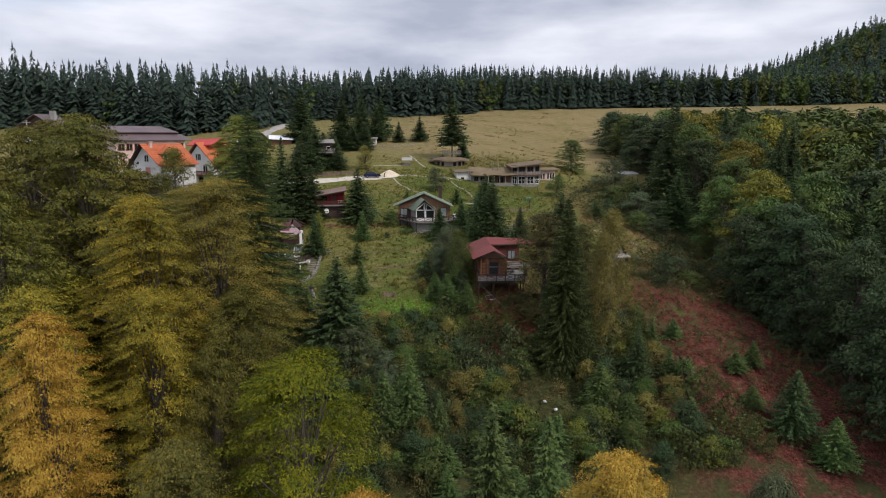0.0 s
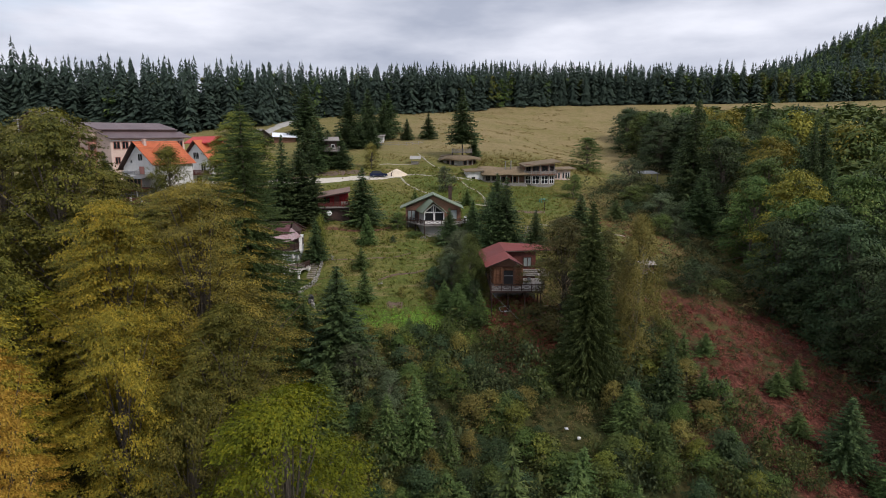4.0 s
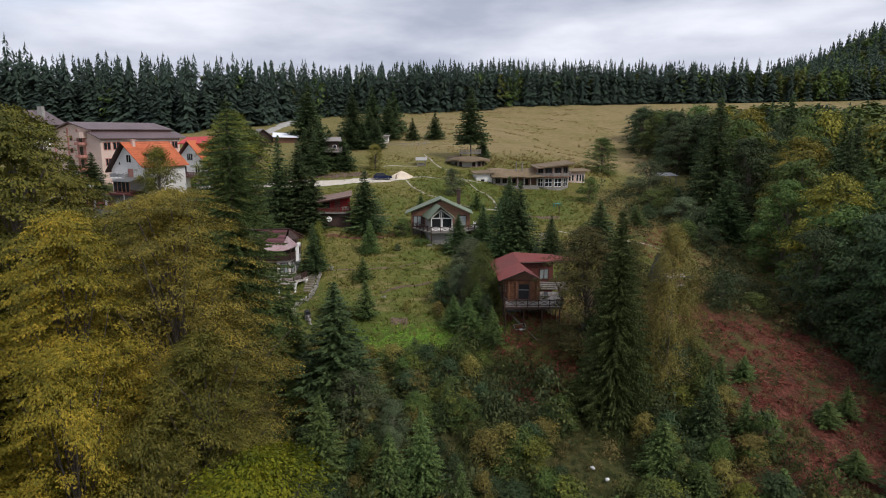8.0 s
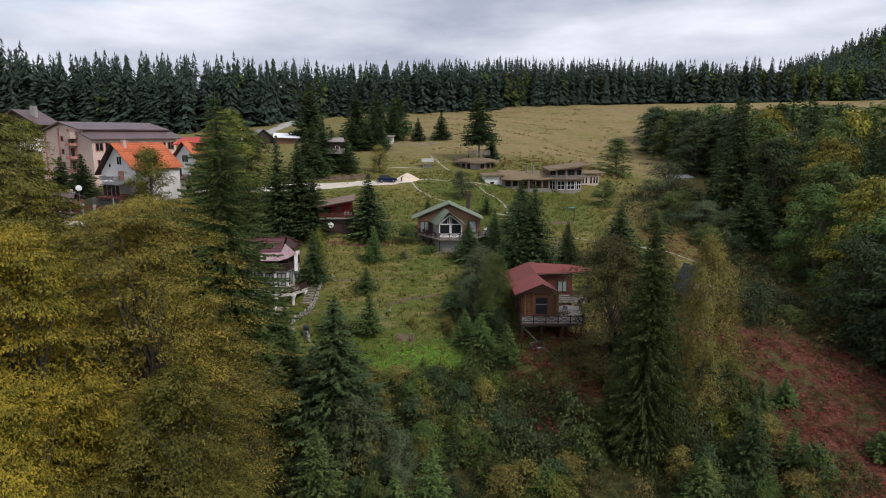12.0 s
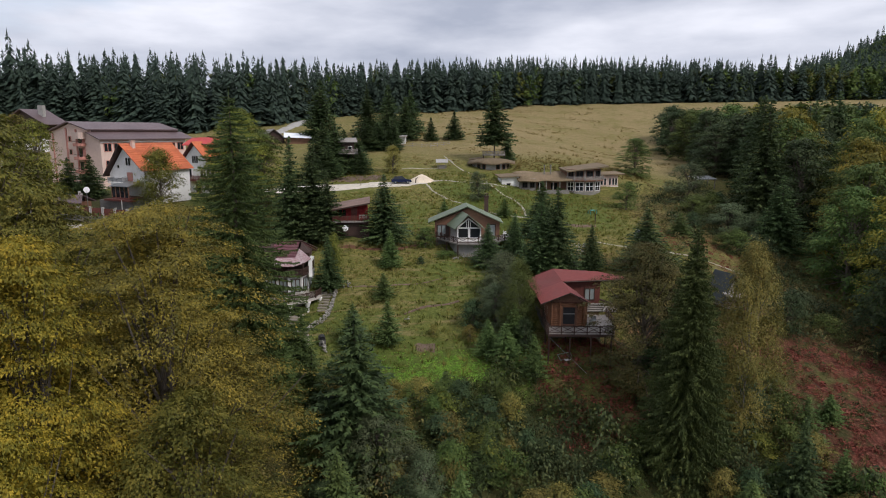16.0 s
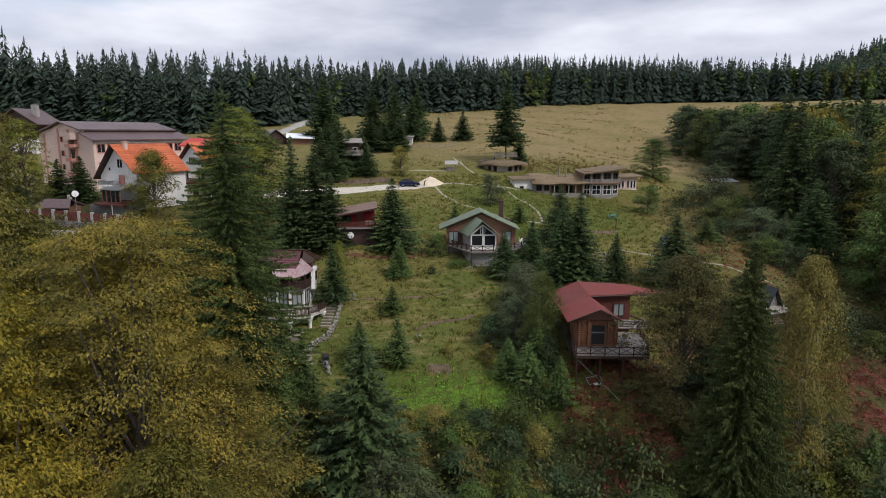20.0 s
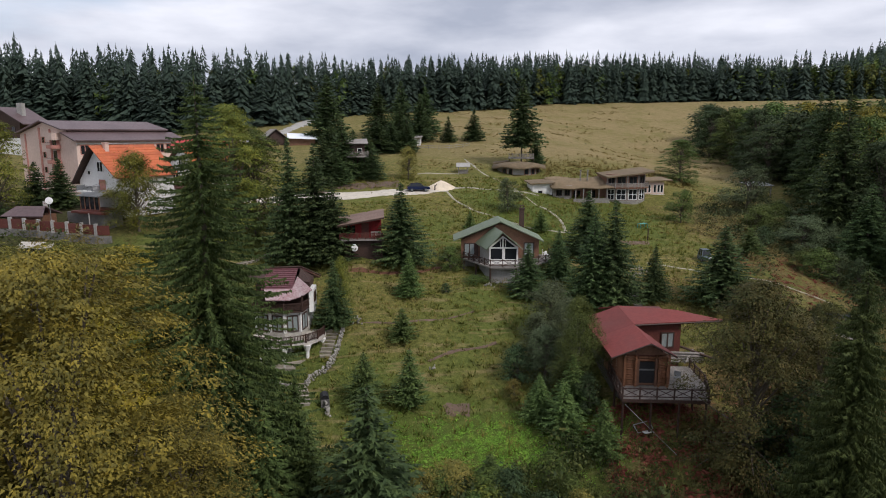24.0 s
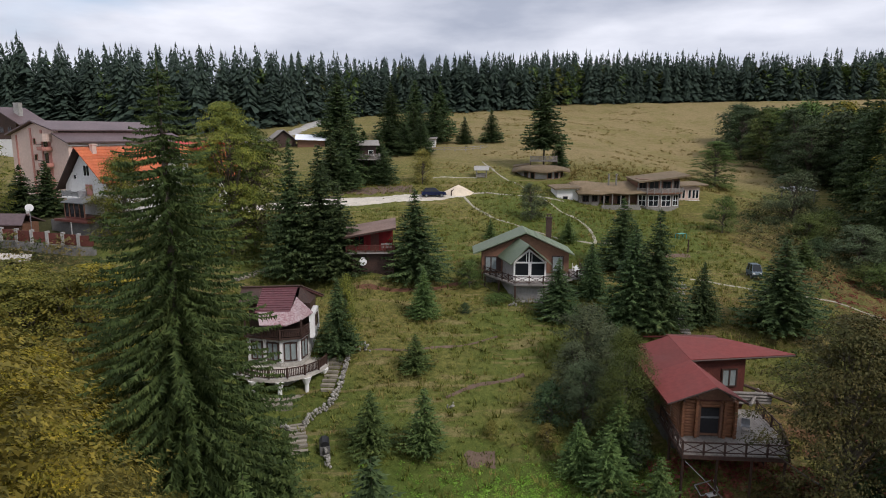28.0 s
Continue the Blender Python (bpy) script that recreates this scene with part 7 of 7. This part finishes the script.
# ---- gravel road, paths, bare earth ----
def ribbon(name, pts, width, mat, label, lift=.05, category="path", ragged=.35):
    """A strip of ground cover laid along the slope."""
    P, rr_ = [], random.Random(len(pts) * 7 + int(width * 10))
    for (ax, ay), (bx, by) in zip(pts, pts[1:]):
        k = max(2, int(math.hypot(bx - ax, by - ay) / .8))
        P += [(ax + (bx - ax) * i / k, ay + (by - ay) * i / k) for i in range(k)]
    P.append(pts[-1])
    for _ in range(3):
        P = [P[0]] + [((a[0] + 2 * b[0] + c[0]) / 4, (a[1] + 2 * b[1] + c[1]) / 4) for a, b, c in zip(P, P[1:], P[2:])] + [P[-1]]
    sh = Shape()
    cols = 5
    V = []
    for i, (x, y) in enumerate(P):
        ax, ay = P[max(0, i - 1)]
        bx, by = P[min(len(P) - 1, i + 1)]
        L = math.hypot(bx - ax, by - ay) or 1
        nx, ny = -(by - ay) / L, (bx - ax) / L
        w = width * (1 + rr_.uniform(-ragged, ragged)) / 2
        for c in range(cols):
            f = -1 + 2 * c / (cols - 1)
            q = (x + nx * w * f, y + ny * w * f)
            V.append((*q, gz(*q) + lift * (1.0 if abs(f) < .9 else -.6)))
    sh.add(V, [(i * cols + c, (i + 1) * cols + c, (i + 1) * cols + c + 1, i * cols + c + 1) for i in range(len(P) - 1) for c in range(cols - 1)])
    return tagged(new(name, sh.mesh(name, M[mat], False)), label, category, kind="structure")


ribbon("road", [(-30, 160.5), (-16, 163.2), (-4, 165.2), (5, 166.2), (12.5, 168.8)], 5.2, "gravel", "pale gravel road across the slope", .14, "road", .1)
ribbon("road", [(-38, 228), (-30, 240), (-26, 262), (-22, 284)], 4.5, "concrete", "grey lane climbing to the woods", .22, "road")
ribbon("path_1", [(12, 168.4), (18, 168.8), (24, 168.6), (31, 167.6)], .7, "path_stone", "pale footpath along the slope")
ribbon("path_2", [(12.4, 168), (13.5, 162.5), (16, 156.1), (20, 152.6), (24.9, 147.2), (28.5, 145.2), (33, 144.6)], .55, "path_stone", "pale footpath winding down past the chalet")
ribbon("path_3", [(26.6, 169.3), (28.7, 162.1), (29.9, 155.8), (30.7, 149.8), (29.8, 144.8)], .55, "path_stone", "pale footpath below the low house")
ribbon("path_4", [(20, 196), (21.5, 184), (24.5, 175), (27, 169)], .45, "path_stone", "narrow pale path over the meadow")
ribbon("path_5", [(8, 181), (13, 182), (17, 182.4)], .5, "path_stone", "narrow pale path to the shelter")
ribbon("path_6", [(38, 131.8), (43, 130.3), (48, 127.6), (53.6, 125.6), (60, 122)], .45, "path_stone", "narrow pale path towards the gully")
ribbon("track_1", [(-4.5, 129.6), (.2, 129.3), (4, 130.6), (7.3, 131.9), (9.8, 132.4)], .9, "red_soil", "bare red earth track under the chalet", .06)
ribbon("track_2", [(-3.6, 117.3), (1, 116.6), (6, 117.2), (11, 119.0)], .4, "soil", "thin worn trail across the lawn", .04)
ribbon("track_3", [(4.6, 109.4), (7, 110.6), (9.5, 111.2), (12.5, 112.6)], .45, "soil", "low earth scarp across the lawn", .12)
ribbon("track_4", [(35.5, 141.5), (38.5, 141.2), (42, 140.4)], 1.6, "soil", "bare earth scrape on the slope", .08)
ribbon("track_5", [(5.6, 102.0), (6.8, 102.3), (8.0, 102.1)], 2.2, "soil", "bare round patch of dug soil", .1, ragged=.3)
ribbon("track_6", [(-10, 170.6), (-2, 171.6), (4, 172.4)], 5.5, "soil", "bare earth bank above the gravel road", .1)
ribbon("track_7", [(-22, 163), (-10, 167)], 1.2, "soil", "trodden earth beside the gravel road", .1)
stone_line("stone_pile", [(4.7, 108.0), (5.5, 108.5)], "small heap of white stones on the lawn", .25, .25, 2, "stones")
stone_line("stone_pile", [(13.4, 125.4), (14.6, 125.2)], "loose pale stones below the chalet", .3, .3, 2, "stones")
for a_, b_ in (((34.6, 129.6), (36.6, 129.2)), ((34.0, 128.2), (36.0, 127.6)), ((33.2, 126.6), (34.8, 126.2)), ((32.4, 125.0), (33.6, 124.6))):
    stone_line("stone_wall", [a_, b_], "pale rubble heaped on the bank beside the spruces", .9, .3, 3)
stair_flight("wooden_steps", (32.6, 124.4), (31.4, 117.6), 12, 1.1, "weathered wooden steps climbing above the cabin", "grey_wood")

pile_v = [(0, 0, 1.35)]
rp = random.Random(2)
for ring_, (r_, z_) in enumerate(((.7, 1.0), (1.5, .5), (2.3, .05), (2.7, -.4))):
    pile_v += [(r_ * 1.15 * math.cos(i * math.tau / 18) * rp.uniform(.9, 1.1), r_ * math.sin(i * math.tau / 18) * rp.uniform(.9, 1.1), z_ + rp.uniform(-.08, .08)) for i in range(18)]
pile_f = [(0, 1 + i, 1 + (i + 1) % 18) for i in range(18)] + [(1 + k * 18 + i, 1 + (k + 1) * 18 + i, 1 + (k + 1) * 18 + (i + 1) % 18, 1 + k * 18 + (i + 1) % 18) for k in range(3) for i in range(18)]
pile_ob = tagged(new("sand_pile", Shape().add(pile_v, pile_f).mesh("sand_pile", M["sand"], False)), "heap of pale sand at the end of the gravel road", "sand pile")
pile_ob.matrix_basis = pose(11.9, 169.6, gz(11.9, 169.6))

# ---- vehicles ----
def car(x, y, rz, L, W, H, mat, label, boxy=False):
    t = thing("car", x, y, gz(x, y) + .12, rz, label, "car")
    nose = L * (.5 - (.27 if not boxy else .12))
    tail = -L * (.5 - (.08 if not boxy else .03))
    body = [(-L / 2, .3), (L / 2 - .05, .28), (L / 2, .5), (L / 2 - .08, .72), (nose, .86), (tail, .88), (-L / 2, .78)]
    part("body", Shape().wall(body, -W / 2, W / 2), M[mat], t)
    rf_, rb_ = nose - (.75 if not boxy else .35), tail + (.55 if not boxy else .15)
    yi = W / 2 - .2
    low = [(nose, -W / 2 + .04, .85), (nose, W / 2 - .04, .85), (tail, W / 2 - .04, .87), (tail, -W / 2 + .04, .87)]
    top_ = [(rf_, -yi, H), (rf_, yi, H), (rb_, yi, H - .02), (rb_, -yi, H - .02)]
    part("cabin", Shape().add(low + top_, [(4, 5, 6, 7), (0, 1, 5, 4), (1, 2, 6, 5), (2, 3, 7, 6), (3, 0, 4, 7)]), M["glass"], t, "dark glazed cabin")
    part("roof", Shape().slab([(rf_ - .03, -yi - .02, H + .03), (rf_ - .03, yi + .02, H + .03), (rb_, yi + .02, H + .01), (rb_, -yi - .02, H + .01)][::-1], .05), M[mat], t)
    for i in (0, 1, 2, 3):
        part("pillar", Shape().tube(low[i], top_[i], .05, k=6), M[mat], t)
    for s_ in (-1, 1):
        part("pillar", Shape().tube(((nose + tail) / 2, s_ * (W / 2 - .05), .86), ((rf_ + rb_) / 2, s_ * yi, H), .045, k=6), M[mat], t)
        part("headlight", Shape().box(L / 2 - .1, s_ * W * .36 - .16, .55, L / 2 + .01, s_ * W * .36 + .16, .70), M["plastic_white"], t)
        part("tail_light", Shape().box(-L / 2 - .02, s_ * W * .38 - .1, .6, -L / 2 + .05, s_ * W * .38 + .1, .78), M["bright_red_tiles"], t)
    part("bumper", Shape().box(L / 2 - .08, -W / 2 + .04, .26, L / 2 + .06, W / 2 - .04, .44), M["rubber"], t)
    for wx in (-L * .31, L * .31):
        for s_ in (-1, 1):
            w_ = part("wheel", Shape().tube((wx, s_ * (W / 2 - .2), .2), (wx, s_ * (W / 2 + .02), .2), .32, k=16), M["rubber"], t)
            part("rim", Shape().tube((wx, s_ * (W / 2 - .1), .2), (wx, s_ * (W / 2 + .035), .2), .19, k=12), M["metal"], w_)
    return t


car(7.2, 166.6, 4, 4.3, 1.75, 1.45, "blue_paint", "dark blue car parked on the gravel road")
car(47.2, 132.8, -98, 2.1, 1.35, 1.7, "van_paint", "blue-grey boxy car parked on the grass", True)

# ---- small things on the slope ----
tb = thing("garden_table", 43.4, 146.5, gz(43.4, 146.5), 20, "aqua plastic table on the grass", "table")
part("tabletop", Shape().box(-.6, -.4, .68, .6, .4, .74), M["aqua"], tb)
for x in (-.75, .75):
    for y in (-.35, .35):
        part("leg", Shape().box(x - .04, y - .04, -.1, x + .04, y + .04, .68), M["aqua"], tb)
ps = thing("wooden_post", 42.2, 141.5, gz(42.2, 141.5), 0, "single dark wooden post in the grass", "post")
part("post", Shape().tube((0, 0, -.3), (0, 0, 1.9), .09), M["dark_wood"], ps)
st = thing("wooden_post", 10.4, 167.0, gz(10.4, 167.0), 0, "short forked dark stump beside the sand", "post")
part("post", Shape().tube((0, 0, -.2), (.05, 0, 1.1), .14, .1).tube((.05, 0, .9), (.4, 0, 1.3), .09, .05), M["dark_wood"], st)
for i, (x, y) in enumerate(((24.6, 73.5), (25.6, 72.0))):
    wst = thing("white_rock", x, y, gz(x, y), 30 * i, "single white block lying in the ravine", "rock")
    part("rock", STONE[i], None, wst, at=pose(0, 0, .45) @ Matrix.Scale(1.3, 4)).material_slots[0].link = "OBJECT"
    wst.children[0].material_slots[0].material = M["plastic_white"]
for i, (x, y, s_) in enumerate(((-46.5, 135.2, 2.4), (-36.5, 127.5, 1.2), (-34.5, 126.0, 1.0))):
    sl = thing("concrete_slab", x, y, gz(x, y), 25 * i, "pale broken slab lying among bushes", "slab")
    part("slab", Shape().slab([(-s_, -.7, .5), (s_, -.8, .3), (s_ * .8, .7, .9), (-s_ * .9, .6, 1.1)], .15), M["paving"], sl)


# ---- fences and walls ----
def panel_fence(pts, label):
    x0, y0 = pts[0]
    t = thing("fence", x0, y0, gz(x0, y0), 0, label, "fence")
    for (ax, ay), (bx, by) in zip(pts, pts[1:]):
        L = math.hypot(bx - ax, by - ay)
        k, a = max(1, round(L / 2.2)), math.degrees(math.atan2(by - ay, bx - ax))
        s = L / k
        for i in range(k):
            x, y = ax + (bx - ax) * i / k, ay + (by - ay) * i / k
            z = gz(ax, ay) + (gz(bx, by) - gz(ax, ay)) * i / k - gz(x0, y0)
            m = pose(x - x0, y - y0, z, 0, 0, a)
            part("wall_block", Shape().box(0, -.2, -2.2, s, .2, .9), M["dark_stone"], t, at=m)
            part("post", Shape().box(-.18, -.22, .9, .18, .22, 2.6), M["concrete"], t, at=m)
            part("panel", Shape().box(.18, -.05, 1.0, s - .18, .05, 2.35), M["maroon_wood"], t, at=m)
    return t


panel_fence([(-64, 142.5), (-52, 139.8), (-37.5, 137.0)], "maroon panel fence with pale posts on a stone wall")
panel_fence([(-52, 149.5), (-48.5, 143.5)], "maroon panel fence beside the garden shed")
ds = thing("shed", -51.2, 142.2, gz(-51, 142) + .4, -10, "garden shed with a low grey tile roof", "shed")
part("wall", Shape().box(-2.6, 0, -1.5, 2.6, 3, 1.8), M["brown_wood"], ds)
part("roof", Shape().slab([(-3.2, -.7, 1.8), (3.2, -.7, 1.8), (2.2, 1.4, 3.0), (-2.2, 1.4, 3.0)], .15).slab([(-2.2, 1.4, 3.0), (2.2, 1.4, 3.0), (3.2, 3.6, 1.8), (-3.2, 3.6, 1.8)], .15), M["maroon_sheet"], ds)
dish2 = copy_thing(dish, pose(-47.4, 141.6, gz(-47.4, 141.6) + 4.6, 0, 0, 25))
tagged(dish2, "white satellite dish on a garden pole", "satellite dish")
part("pole", Shape().tube((0, .2, -6), (0, .2, -.1), .05), M["metal"], dish2)


def rail_fence(pts, label, gap=2.4, mat="grey_wood", slats=False):
    x0, y0 = pts[0]
    t = thing("fence", x0, y0, gz(x0, y0), 0, label, "fence")
    for (ax, ay), (bx, by) in zip(pts, pts[1:]):
        k = max(1, round(math.hypot(bx - ax, by - ay) / gap))
        for i in range(k):
            a = Vector((ax + (bx - ax) * i / k, ay + (by - ay) * i / k, 0))
            b = Vector((ax + (bx - ax) * (i + 1) / k, ay + (by - ay) * (i + 1) / k, 0))
            a.z, b.z = gz(a.x, a.y), gz(b.x, b.y)
            o = Vector((x0, y0, gz(x0, y0)))
            a, b = a - o, b - o
            part("post", Shape().tube(a + Vector((0, 0, -.3)), a + Vector((0, 0, 1.15)), .08, k=6), M[mat], t)
            for hgt in (.45, .95):
                part("rail", Shape().tube(a + Vector((0, 0, hgt)), b + Vector((0, 0, hgt)), .055, k=6), M[mat], t)
            if slats:
                part("board_panel", Shape().add([a, b, b + Vector((0, 0, 1.6)), a + Vector((0, 0, 1.6))], [(0, 1, 2, 3)]), M["dark_wood"], t)
    return t


rail_fence([(2, 207), (10, 209.5), (18, 211), (24, 215)], "weathered rail fence across the upper meadow")
rail_fence([(-21, 146), (-18.5, 152), (-15.5, 160)], "dark board fence beside the garden path", 2.4, "dark_wood", True)

# ---- poles and wires ----
def wire(a, b, sag, label):
    a, b = Vector(a), Vector(b)
    sh = Shape()
    P = [a.lerp(b, i / 12) - Vector((0, 0, sag * 4 * (i / 12) * (1 - i / 12))) for i in range(13)]
    for p, q in zip(P, P[1:]):
        sh.tube(p, q, .018, k=4)
    tagged(new("wire", sh.mesh("wire", M["black"])), label, "wire")


pl = thing("utility_pole", -76.5, 172.0, gz(-76.5, 172), 0, "grey concrete utility pole beside the hotel", "utility pole")
part("pole", Shape().tube((0, 0, -1), (0, 0, 15.5), .2, .13, 10), M["concrete"], pl)
part("crossarm", Shape().box(-.9, -.06, 14.9, .9, .06, 15.05), M["metal"], pl)
pl2 = thing("utility_pole", -40.5, 137.8, gz(-40.5, 137.8), 0, "thin grey pole at the corner of the fence", "utility pole")
part("pole", Shape().tube((0, 0, -1), (0, 0, 4.2), .09, .07, 8), M["concrete"], pl2)
wire((-76.5, 172, 15.2 + gz(-76.5, 172)), (-120, 190, 34), 1.2, "thin black overhead wire above the hotel")
wire((-47.4, 141.6, 21.5), (-39.5, 150.0, 24.5), .9, "thin sagging wire to the white house")
wire((.4, 132.0, 17.8), (21.0, 110.0, 10.5), .8, "thin sagging wire above the lawn")
